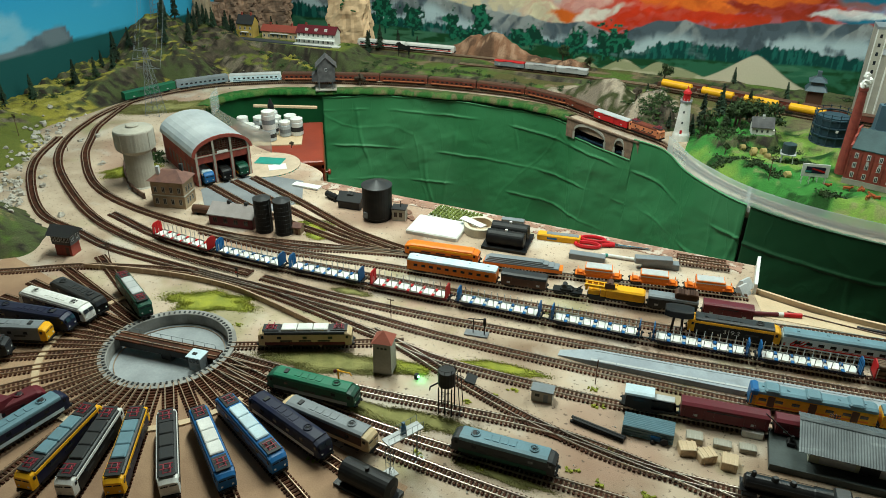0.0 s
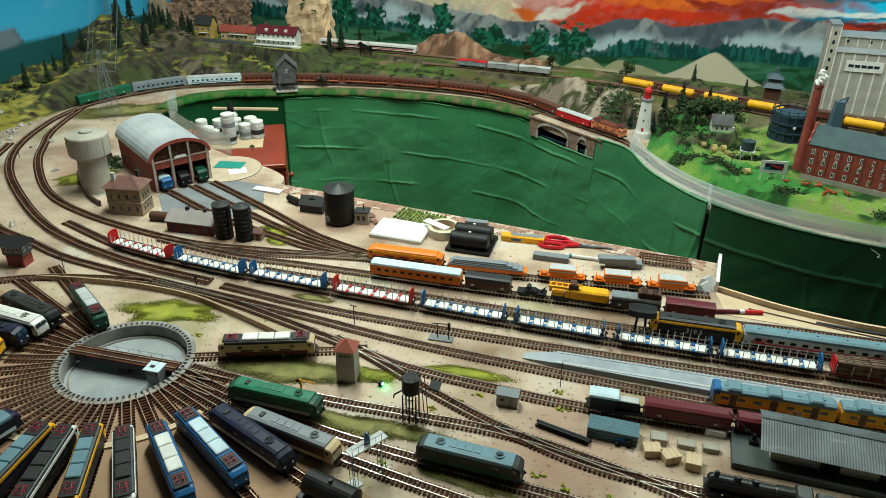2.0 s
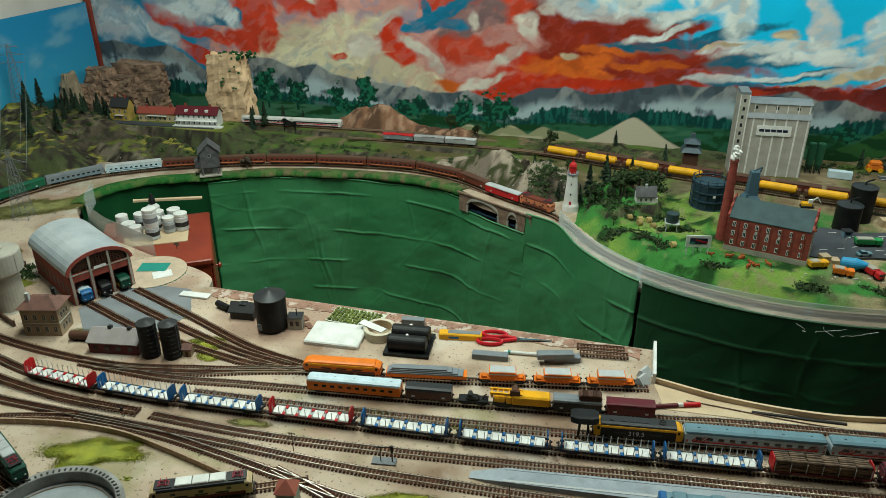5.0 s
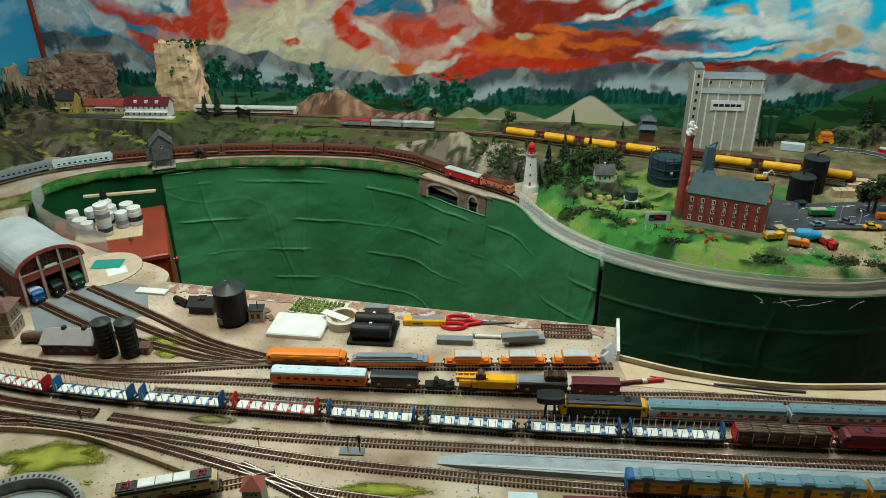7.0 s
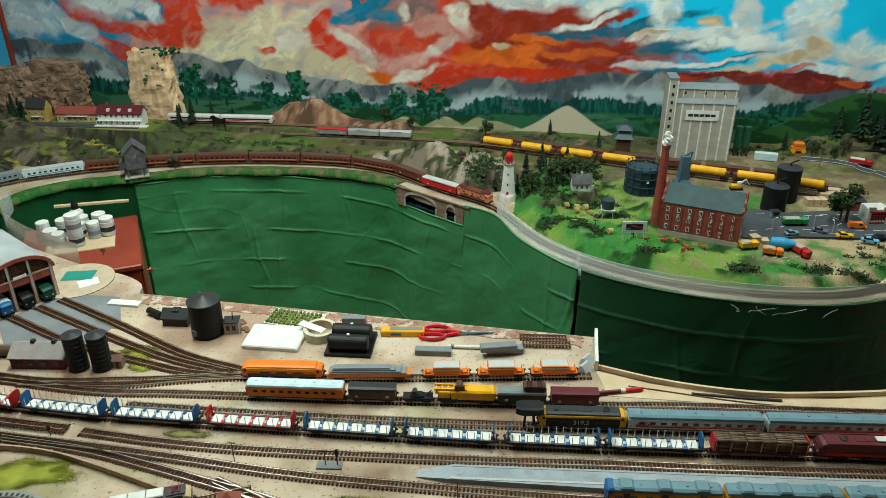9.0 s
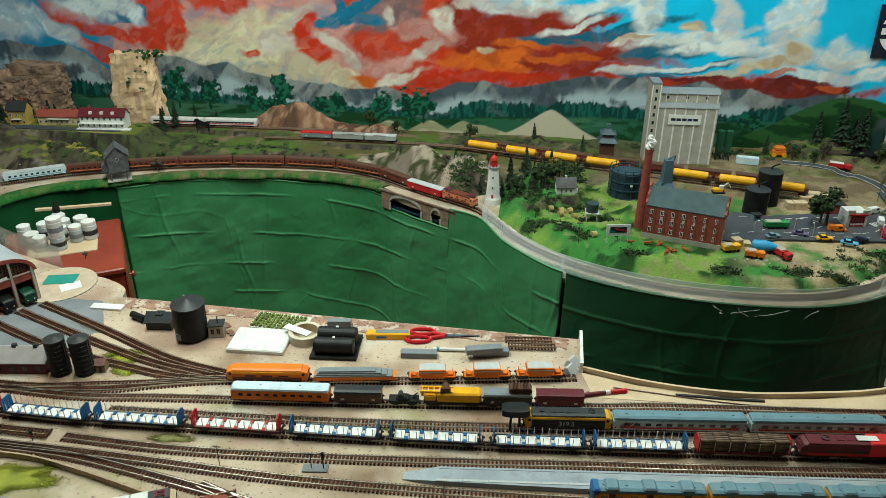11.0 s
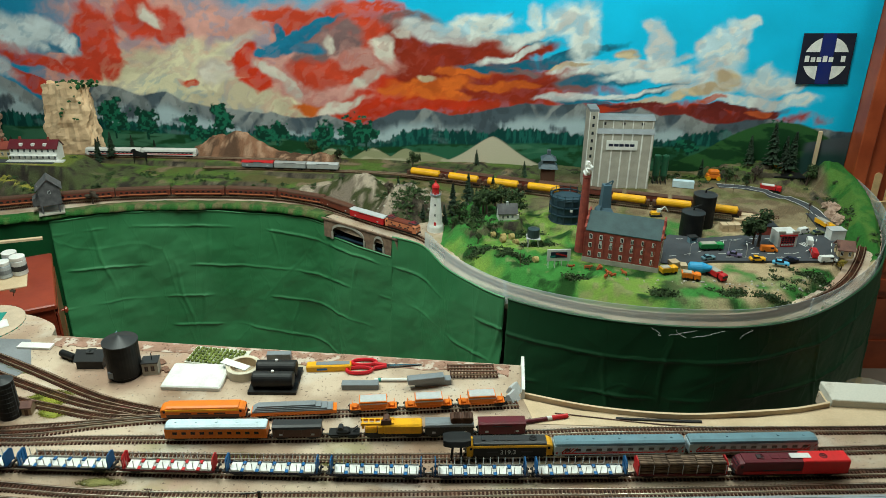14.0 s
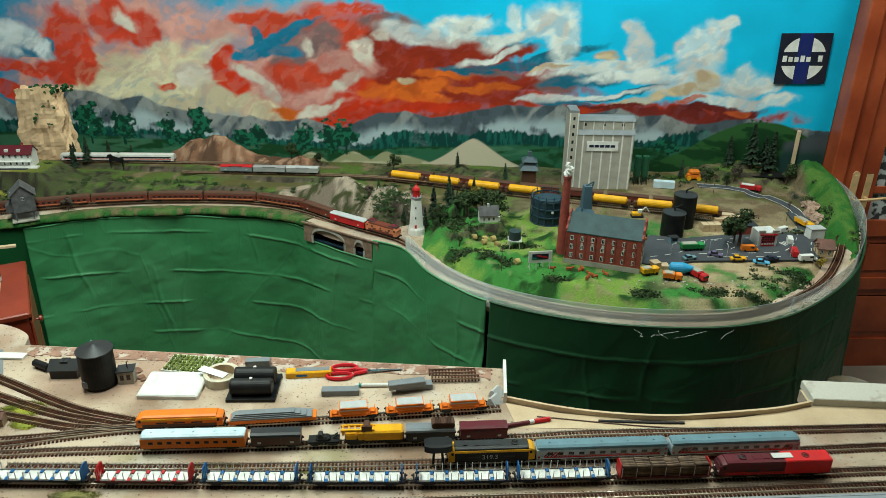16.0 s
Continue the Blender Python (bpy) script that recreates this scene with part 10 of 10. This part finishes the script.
for k in range(9):
    part("post", Mesh().box(-0.072 + 0.018 * k - 0.002, -0.072 + 0.018 * k + 0.002, -0.029, -0.025, 0.01, top - 0.006), BLACK, root)
part("beam", Mesh().box(-0.075, 0.075, -0.031, -0.029, top * 0.6, top * 0.6 + 0.004), BLACK, root)
m = Mesh().box(1.508, 1.524, 3.684, 3.697, 0.05, 0.256, None, bevel=0.002)
tagged(part("wood_batten", m, PLY), "pale upright wooden batten against the painted backdrop", "batten")
for x, y, turn in ((1.092, 3.412, 10), (1.317, 3.165, 30), (1.41, 3.02, 50)):
    mast("telegraph_pole", x, y, 0.085, "brown telegraph pole with three crossarms", 3, ground_at(x, y), turn)

# cows and hay on the meadow as plain lumps of hay; bales
BALE = material("hay", (0.42, 0.32, 0.12), 0.95, second=(0.28, 0.20, 0.07), scale=80, bump=0.5, vary=0.2)
for a in ("0.073, 2.854", "0.112, 2.855", "0.143, 2.859", "0.158, 2.802", "0.226, 2.672", "0.110, 2.807"):
    x, y = [float(v) for v in a.split(",")]
    m = Mesh().lathe([(0.003, -0.008), (0.011, -0.0085), (0.0115, 0.0), (0.011, 0.0085), (0.003, 0.008)], pose(0, 0, 0.009, 0, 90, 30), 14)
    ob = part("hay_bale", m, BALE)
    ob.location = (x, y, ground_at(x, y))
    tagged(ob, "round hay bale on the meadow", "hay bale", "hay bales")
COW = paint("cow_brown", 0.45, 0.10, 0.03, 0.8)
for i, a in enumerate(("0.401, 2.630", "0.431, 2.589", "0.467, 2.575", "0.476, 2.543", "0.446, 2.638", "0.340, 2.625", "0.449, 2.523", "0.521, 2.597")):
    x, y = [float(v) for v in a.split(",")]
    m = Mesh().box(-0.011, 0.011, -0.004, 0.004, 0.006, 0.014, None, bevel=0.0025).box(0.010, 0.017, -0.0022, 0.0022, 0.010, 0.0165, None, bevel=0.001)
    for sx in (-0.009, 0.008):
        for sy in (-0.0025, 0.0025):
            m.box(sx - 0.001, sx + 0.001, sy - 0.001, sy + 0.001, 0, 0.0065)
    ob = part("toy_cow", m, COW)
    ob.matrix_world = pose(x, y, ground_at(x, y), 0, 0, 70 * i)
    tagged(ob, "tiny brown plastic cow figure grazing", "toy cow", "toy cows")

# ---- trees ----
NEEDLE = material("needle", (0.022, 0.050, 0.022), 0.95, second=(0.012, 0.028, 0.014), scale=60, vary=0.35)
LEAF = material("leaf", (0.040, 0.075, 0.018), 0.95, second=(0.02, 0.04, 0.012), scale=50, vary=0.35)
GOLD = material("gold_leaf", (0.30, 0.22, 0.03), 0.95, second=(0.18, 0.13, 0.02), scale=50, vary=0.3)
TWIG = material("dry_twig", (0.12, 0.09, 0.06), 0.95, second=(0.07, 0.05, 0.035), scale=50, vary=0.3)
BARK = material("bark", (0.07, 0.045, 0.03), 0.95, scale=60)


def pine(h, seed):
    """Trunk and tiers of drooping needle sprays."""
    r = random.Random(seed)
    root = thing("pine_tree", 0, 0, 0, 0, "dark green model pine tree", "tree", "pine trees")
    part("trunk", Mesh().lathe([(0.004, -0.01), (0.0028, h * 0.5), (0.0006, h * 0.98)], None, 6), BARK, root)
    m = Mesh()
    for k in range(230):
        q = (k / 230) ** 0.85
        z = h * (0.14 + 0.86 * q)
        reach = (0.19 * h * (1 - q) + 0.003) * r.uniform(0.55, 1.1)
        a = r.uniform(0, 2 * math.pi)
        d = Vector((math.cos(a), math.sin(a), 0))
        s = Vector((-d.y, d.x, 0)) * (0.0035 + 0.03 * h * (1 - q)) * r.uniform(0.6, 1.2)
        p = Vector((0, 0, z)) + d * reach * 0.1
        e = Vector((0, 0, z - 0.35 * reach)) + d * reach
        u = Vector((0, 0, 0.0035))
        m.add([p + s * 0.3, p - s * 0.3, e - s, e + s * 0.2, e * 0.5 + p * 0.5 + u + s], [(0, 1, 2), (0, 2, 3), (0, 3, 4)])
    part("crown", m, NEEDLE, root)
    return root


def bushy(h, seed, leaf, name="leafy_tree", label="broad leafy model tree", spread=0.34):
    """Trunk with limbs and clumps of small leaves with gaps."""
    r = random.Random(seed)
    root = thing(name, 0, 0, 0, 0, label, "tree", "leafy trees")
    m = Mesh().lathe([(0.005, -0.01), (0.0035, h * 0.4), (0.0015, h * 0.7)], None, 6)
    tips = []
    for k in range(9):
        a, z = r.uniform(0, 6.28), h * r.uniform(0.3, 0.65)
        e = Vector((math.cos(a) * h * spread * r.uniform(0.5, 1), math.sin(a) * h * spread * r.uniform(0.5, 1), z + h * r.uniform(0.1, 0.32)))
        m.rod((0, 0, z), e, 0.0011, 4)
        tips.append(e)
    part("trunk", m, BARK, root)
    c = Mesh()
    for e in tips + [Vector((0, 0, h * 0.9)), Vector((0, 0, h * 0.75))]:
        for k in range(70):
            d = Vector((r.gauss(0, 1), r.gauss(0, 1), r.gauss(0, 0.8)))
            p = e + d.normalized() * h * 0.17 * r.random() ** 0.4
            u = Vector((r.gauss(0, 1), r.gauss(0, 1), r.gauss(0, 1))).normalized() * 0.0042
            v = u.cross(d).normalized() * 0.0032
            c.add([p - u, p + v, p + u, p - v], [(0, 1, 2, 3)])
    part("crown", c, leaf, root)
    return root


PINES = [pine(0.11, k) for k in range(3)]
rng = random.Random(77)
first = set()


def put_tree(kinds, x, y, s, z=None):
    k = rng.randrange(len(kinds))
    t = kinds[k]
    m = pose(x, y, ground_at(x, y) - 0.002 if z is None else z, rng.uniform(-3, 3), rng.uniform(-3, 3), rng.uniform(0, 360)) @ Matrix.Scale(s, 4)
    if t.name not in first:
        first.add(t.name)
        t.matrix_world = m
    else:
        copy_thing(t, m).scale = (s, s, s)


for x, y, s in ((-0.095, 3.10, 1.25), (-0.04, 3.12, 1.15), (0.065, 3.16, 1.1), (-0.33, 3.22, 0.8), (-0.21, 3.05, 0.6), (0.20, 3.50, 0.75), (-0.12, 3.03, 0.8), (1.31, 3.64, 1.9), (1.40, 3.66, 1.7), (1.36, 3.62, 1.5), (-0.15, 3.08, 0.9), (-0.02, 3.18, 0.7), (0.0, 3.08, 0.9), (0.62, 3.62, 1.1), (-0.02, 3.60, 0.7), (1.0, 3.62, 0.8), (1.22, 3.67, 1.3),
                (-2.58, 2.50, 0.9), (-2.62, 2.42, 1.1), (-2.50, 2.86, 1.0), (-2.55, 2.92, 1.2), (-2.6, 2.98, 1.3), (-2.48, 3.0, 1.1), (-2.66, 2.80, 0.9), (-2.62, 3.08, 1.2), (-2.52, 3.10, 0.8), (-2.68, 2.25, 1.0), (-2.66, 2.10, 0.9), (-2.64, 2.60, 0.7),
                (-2.30, 3.47, 1.1), (-2.38, 3.48, 0.9), (-2.45, 3.46, 1.1), (-2.20, 3.48, 0.8), (-2.26, 3.49, 0.7), (-2.58, 3.45, 1.2), (-2.64, 3.42, 1.0), (-2.10, 3.46, 0.75), (-2.02, 3.47, 0.55), (-2.52, 3.40, 0.8), (-2.60, 3.34, 0.9), (-2.44, 3.22, 0.7), (-2.70, 3.3, 0.9), (-2.36, 3.20, 0.5), (-1.80, 3.56, 0.75), (-1.73, 3.57, 0.6), (-1.67, 3.58, 0.5), (-2.56, 3.24, 0.9), (-2.5, 3.3, 0.7), (-2.66, 3.22, 0.8), (-1.97, 3.50, 0.55),
                (-2.47, 3.43, 1.15), (-2.40, 3.45, 0.9), (-2.31, 3.43, 1.1), (-2.24, 3.44, 0.8), (-2.13, 3.43, 0.95), (-2.07, 3.44, 0.8), (-2.56, 3.38, 1.2), (-2.61, 3.27, 1.1), (-1.77, 3.49, 1.05), (-1.71, 3.50, 1.15), (-1.63, 3.55, 0.9), (-1.55, 3.60, 0.8), (-2.53, 3.14, 1.1), (-2.46, 3.16, 0.9), (-2.66, 2.70, 1.3), (-2.60, 2.62, 1.1)):
    put_tree(PINES, x, y, s)
LEAFY = [bushy(0.10, 5, LEAF), bushy(0.10, 6, LEAF)]
for x, y, s in ((-0.06, 2.99, 0.9), (0.03, 3.02, 1.25), (0.10, 3.06, 1.15), (-0.08, 2.92, 0.5), (0.22, 2.89, 0.4), (0.30, 2.62, 0.35), (0.045, 2.985, 1.1), (0.155, 3.02, 1.2), (1.045, 2.885, 1.5), (1.03, 2.90, 0.9), (-0.31, 3.56, 0.9), (-0.66, 3.62, 0.7), (-0.80, 3.64, 0.8), (1.10, 3.56, 0.7), (1.45, 3.56, 1.0), (0.0, 2.93, 0.6), (0.02, 2.80, 0.45), (1.18, 3.52, 0.6), (-1.62, 3.18, 0.6), (-0.20, 3.30, 0.5)):
    put_tree(LEAFY, x, y, s)
GOLDS = [bushy(0.085, 9, GOLD, label="olive gold model tree")]
for x, y, s in ((-1.66, 2.18, 0.85), (-1.72, 2.22, 0.75), (-1.93, 2.10, 0.45), (1.30, 2.77, 0.5), (-2.38, 3.24, 0.6), (0.075, 3.13, 1.1)):
    put_tree(GOLDS, x, y, s)
DRY = [bushy(0.07, 12, TWIG, "bare_bush", "dry brown leafless bush", 0.45)]
for x, y, s in ((-1.60, 3.09, 0.8), (-0.36, 3.14, 0.7), (-0.30, 3.19, 0.7), (1.22, 3.55, 0.9), (-1.45, 2.30, 0.3)):
    put_tree(DRY, x, y, s)
# shrubs
for nm, mat, regs, lb in (("meadow_shrubs", LEAF, ((0.05, 2.72, 0.05, 0.03, 30), (0.02, 3.0, 0.1, 0.06, 60), (0.25, 2.80, 0.06, 0.015, 20), (1.48, 3.2, 0.03, 0.2, 40), (1.0, 2.49, 0.05, 0.015, 30), (0.62, 2.475, 0.05, 0.015, 26), (0.36, 2.52, 0.04, 0.015, 22), (0.15, 2.66, 0.04, 0.02, 22), (0.06, 2.88, 0.07, 0.03, 34), (0.20, 2.90, 0.04, 0.02, 18), (0.85, 2.50, 0.06, 0.02, 24), (1.18, 2.66, 0.04, 0.02, 20), (-0.03, 2.98, 0.06, 0.06, 30), (1.15, 2.60, 0.12, 0.08, 30)), "dark green shrubs on the meadow"),
                          ("hill_shrubs", LEAF, ((-2.66, 2.35, 0.07, 0.3, 22), (-2.55, 3.15, 0.2, 0.2, 45), (-0.9, 3.3, 0.5, 0.05, 20), (-1.4, 3.35, 0.4, 0.06, 24), (-0.3, 3.2, 0.12, 0.08, 40), (-0.26, 3.08, 0.06, 0.05, 60), (-0.33, 3.02, 0.06, 0.03, 24), (-1.9, 3.16, 0.3, 0.04, 30), (-1.95, 2.55, 0.06, 0.12, 30), (-1.85, 2.02, 0.08, 0.05, 30), (0.9, 3.6, 0.4, 0.05, 60)), "dark green shrubs on the hills"),
                          ("stones", CONCRETE, ((0.95, 2.56, 0.3, 0.04, 50), (-0.4, 3.1, 0.2, 0.06, 50), (1.2, 2.62, 0.15, 0.1, 40), (-2.2, 2.7, 0.1, 0.25, 30)), "loose stones on the model ground")):
    m = Mesh()
    for cx, cy, a, c, n in regs:
        for k in range(n):
            x, y = cx + rng.gauss(0, a * 0.6), cy + rng.gauss(0, c * 0.6)
            if bool(in_pit(np.array([x]), np.array([y]))[0]) or near_line(np.array([x]), np.array([y]), LOOP)[0] < 0.03 or near_line(np.array([x]), np.array([y]), RIM)[0] < 0.03:
                continue
            z = ground_at(x, y)
            if nm == "stones":
                m.blob((x, y, z), rng.uniform(0.002, 0.006), 0.5, k, 0.7, 6, 4)
            else:
                for q in range(34):
                    d = Vector((rng.gauss(0, 1.5), rng.gauss(0, 1.2), abs(rng.gauss(0, 0.7)))) * rng.uniform(0.003, 0.009)
                    u = Vector((rng.gauss(0, 1), rng.gauss(0, 1), rng.gauss(0, 1))).normalized() * 0.0042
                    v = u.cross(d).normalized() * 0.003
                    p = Vector((x, y, z)) + d
                    m.add([p - u, p + v, p + u, p - v], [(0, 1, 2, 3)])
    tagged(part(nm, m, mat), lb, "shrubs" if mat is LEAF else "stones", kind="stuff")

# litter along the back edge of the yard
BARE = material("bare_edge", (0.36, 0.20, 0.14), 0.9, second=(0.22, 0.12, 0.08), scale=22, detail=10, bump=0.3)
weather(BARE, (0.52, 0.44, 0.36), 30, 0.52, 0.60, 0.8)
rng3 = random.Random(8)
front = [(-1.17 + 0.0335 * k, 2.032 - 0.0146 * 0.0335 * k - 0.014 * rng3.random() - (0.020 if 14 < k < 24 else 0)) for k in range(40)]
m = Mesh().plate(front + [(0.136, 2.0515), (-1.17, 2.0715)], 0.0003, 0.0014)
tagged(part("bare_strip", m, BARE), "pinkish brown bare edge of the board, scraped", "board edge", kind="structure")
SCRAP = material("torn_cork", (0.24, 0.11, 0.07), 0.95, second=(0.14, 0.07, 0.045), scale=60, bump=0.5)
rng2 = random.Random(31)
m = Mesh()
for k in range(420):
    x = rng2.uniform(-1.15, 0.14)
    y = 2.064 - 0.0146 * (x + 1.19) - abs(rng2.gauss(0, 0.022))
    m.blob((x, y, 0.0008), rng2.uniform(0.0008, 0.0042), 0.6, k, 0.45, 5, 3)
tagged(part("litter", m, SCRAP), "crumbs of brown cork and dirt along the board edge", "litter", kind="stuff")
for k in range(9):
    x = -0.86 + 0.017 * k + rng2.uniform(-0.01, 0.01)
    y = 1.93 + rng2.uniform(-0.03, 0.05)
    a, b = rng2.uniform(0.008, 0.022), rng2.uniform(0.006, 0.016)
    o = [(a * math.cos(t) * rng2.uniform(0.6, 1.1), b * math.sin(t) * rng2.uniform(0.6, 1.1)) for t in [q * 0.7854 for q in range(8)]]
    ob = part("torn_scrap", Mesh().loft([[(u, v, 0.0004 + 0.004 * rng2.random()) for u, v in o], [(u, v, 0.0022 + 0.004 * rng2.random()) for u, v in o]]), SCRAP)
    ob.matrix_world = pose(x, y, 0, 0, 0, rng2.uniform(0, 360))
    tagged(ob, "torn piece of brown cork sheet on the board", "scrap", "torn scraps")

# ---- wall sign and door ----
root = thing("wall_sign", 1.467, 3.694, 0.573, 0, "square dark sign with white ring quarters and bar lettering", "sign")
root.matrix_world = pose(1.467, 3.694, 0.573, 0, -1.5, 0)
part("board", Mesh().box(-0.108, 0.108, -0.004, 0.0, -0.108, 0.108), paint("sign_black", 0.012, 0.014, 0.03, 0.4), root)
for sx in (-1, 1):
    for sz in (-1, 1):
        o = [(0.030, 0.030)] + [(0.093 * math.cos(t), 0.093 * math.sin(t)) for t in [math.asin(0.030 / 0.093) + (math.pi / 2 - 2 * math.asin(0.030 / 0.093)) * k / 12 for k in range(13)]]
        m = Mesh().loft([[(sx * x, -0.0048, sz * z) for x, z in o], [(sx * x, -0.004, sz * z) for x, z in o]])
        part("ring_quarter", m, WHITE, root)
part("cross", Mesh().box(-0.028, 0.028, -0.0044, -0.004, -0.108, 0.108), paint("sign_blue", 0.01, 0.02, 0.14, 0.4), root)
for k in range(7):
    if k != 5:
        part("print_bar", Mesh().box(-0.088 + 0.025 * k, -0.070 + 0.025 * k, -0.0062, -0.0048, -0.012, 0.014 if k in (0, 3, 6) else 0.008), WHITE, root)
DOORW = material("door_wood", (0.42, 0.085, 0.030), 0.28, second=(0.28, 0.048, 0.017), scale=7, bump_scale=50)
m = Mesh().box(1.658, 1.72, 3.60, 3.728, -0.95, 2.1, None, bevel=0.004).box(1.72, 1.80, 3.62, 3.728, -0.95, 2.1, None, bevel=0.006)
tagged(part("door_frame", m, DOORW), "polished red-brown wooden door frame", "door frame", kind="structure")
root = thing("room_door", 1.80, 3.655, -0.95, 0, "red-brown panelled door with patterned glass", "door")
root.matrix_world = pose(1.80, 3.655, -0.95, 0, 0, 5)
ORN = material("pattern_glass", (0.50, 0.53, 0.52), 0.25, second=(0.05, 0.055, 0.055), scale=26, detail=2, low=0.46, high=0.54, bump=0.5, bump_scale=40)
part("stile", Mesh().box(0, 0.085, -0.02, 0.02, 0, 2.0, None, bevel=0.004), DOORW, root)
part("stile", Mesh().box(0.68, 0.765, -0.02, 0.02, 0, 2.0, None, bevel=0.004), DOORW, root)
for z0, z1 in ((0, 0.16), (0.44, 0.50), (0.72, 0.80), (0.935, 0.965), (1.9, 2.0)):
    part("cross_rail", Mesh().box(0.085, 0.68, -0.018, 0.018, z0, z1), DOORW, root)
for z0, z1 in ((0.16, 0.44), (0.50, 0.72)):
    part("panel", Mesh().box(0.085, 0.68, -0.006, 0.006, z0, z1).box(0.13, 0.635, -0.012, -0.006, z0 + 0.04, z1 - 0.04, None, bevel=0.004), DOORW, root)
for z0, z1 in ((0.80, 0.935), (0.965, 1.9)):
    part("pane", Mesh().box(0.085, 0.68, -0.003, 0.003, z0, z1), ORN, root)
    part("glazing_bar", Mesh().box(0.23, 0.25, -0.012, 0.012, z0, z1), DOORW, root)
BRASS = paint("brass", 0.78, 0.52, 0.26, 0.3, metal=0.3)
h = part("handle_plate", Mesh().box(0.030, 0.062, -0.0245, -0.020, 0.82, 1.03, None, bevel=0.002), BRASS, root, "brass door plate")
part("lever", Mesh().rod((0.046, -0.024, 0.915), (0.046, -0.055, 0.915), 0.007, 10).rod((0.046, -0.055, 0.915), (0.13, -0.055, 0.925), 0.006, 10), BRASS, h)

# brass plate and lever on the door frame's edge
root = thing("door_latch", 1.776, 3.617, -0.02, 0, "brass door latch plate with a curved lever", "door handle")
part("plate", Mesh().box(-0.016, 0.016, -0.004, 0.0035, -0.10, 0.10, bevel=0.002).lathe([(0.016, -0.004), (0.016, 0.0035)], pose(0, 0, 0.10, 90, 0, 0), 16), BRASS, root)
part("lever", Mesh().rod((0, -0.004, -0.01), (0, -0.04, -0.01), 0.006, 10).rod((0, -0.04, -0.01), (0.07, -0.045, 0.0), 0.0055, 10), BRASS, root)

# corner of the roundhouse by the stalls
root = thing("roundhouse", -1.143, 0.774, 0, 12, "tan framed roundhouse with dark red roof and grey panes", "roundhouse")
part("frame", Mesh().box(-0.12, 0.052, -0.05, 0.05, 0, 0.052), PLY, root)
part("roof", Mesh().prism([(-0.058, 0.051), (0.058, 0.051), (0.052, 0.060), (0.0, 0.074), (-0.052, 0.060)], -0.124, 0.056), MAROON, root)
part("pane", Mesh().box(-0.10, 0.046, -0.0512, -0.05, 0.008, 0.044), LIGHTGREY, root)
part("pane", Mesh().box(0.052, 0.0532, -0.044, 0.044, 0.008, 0.044), LIGHTGREY, root)
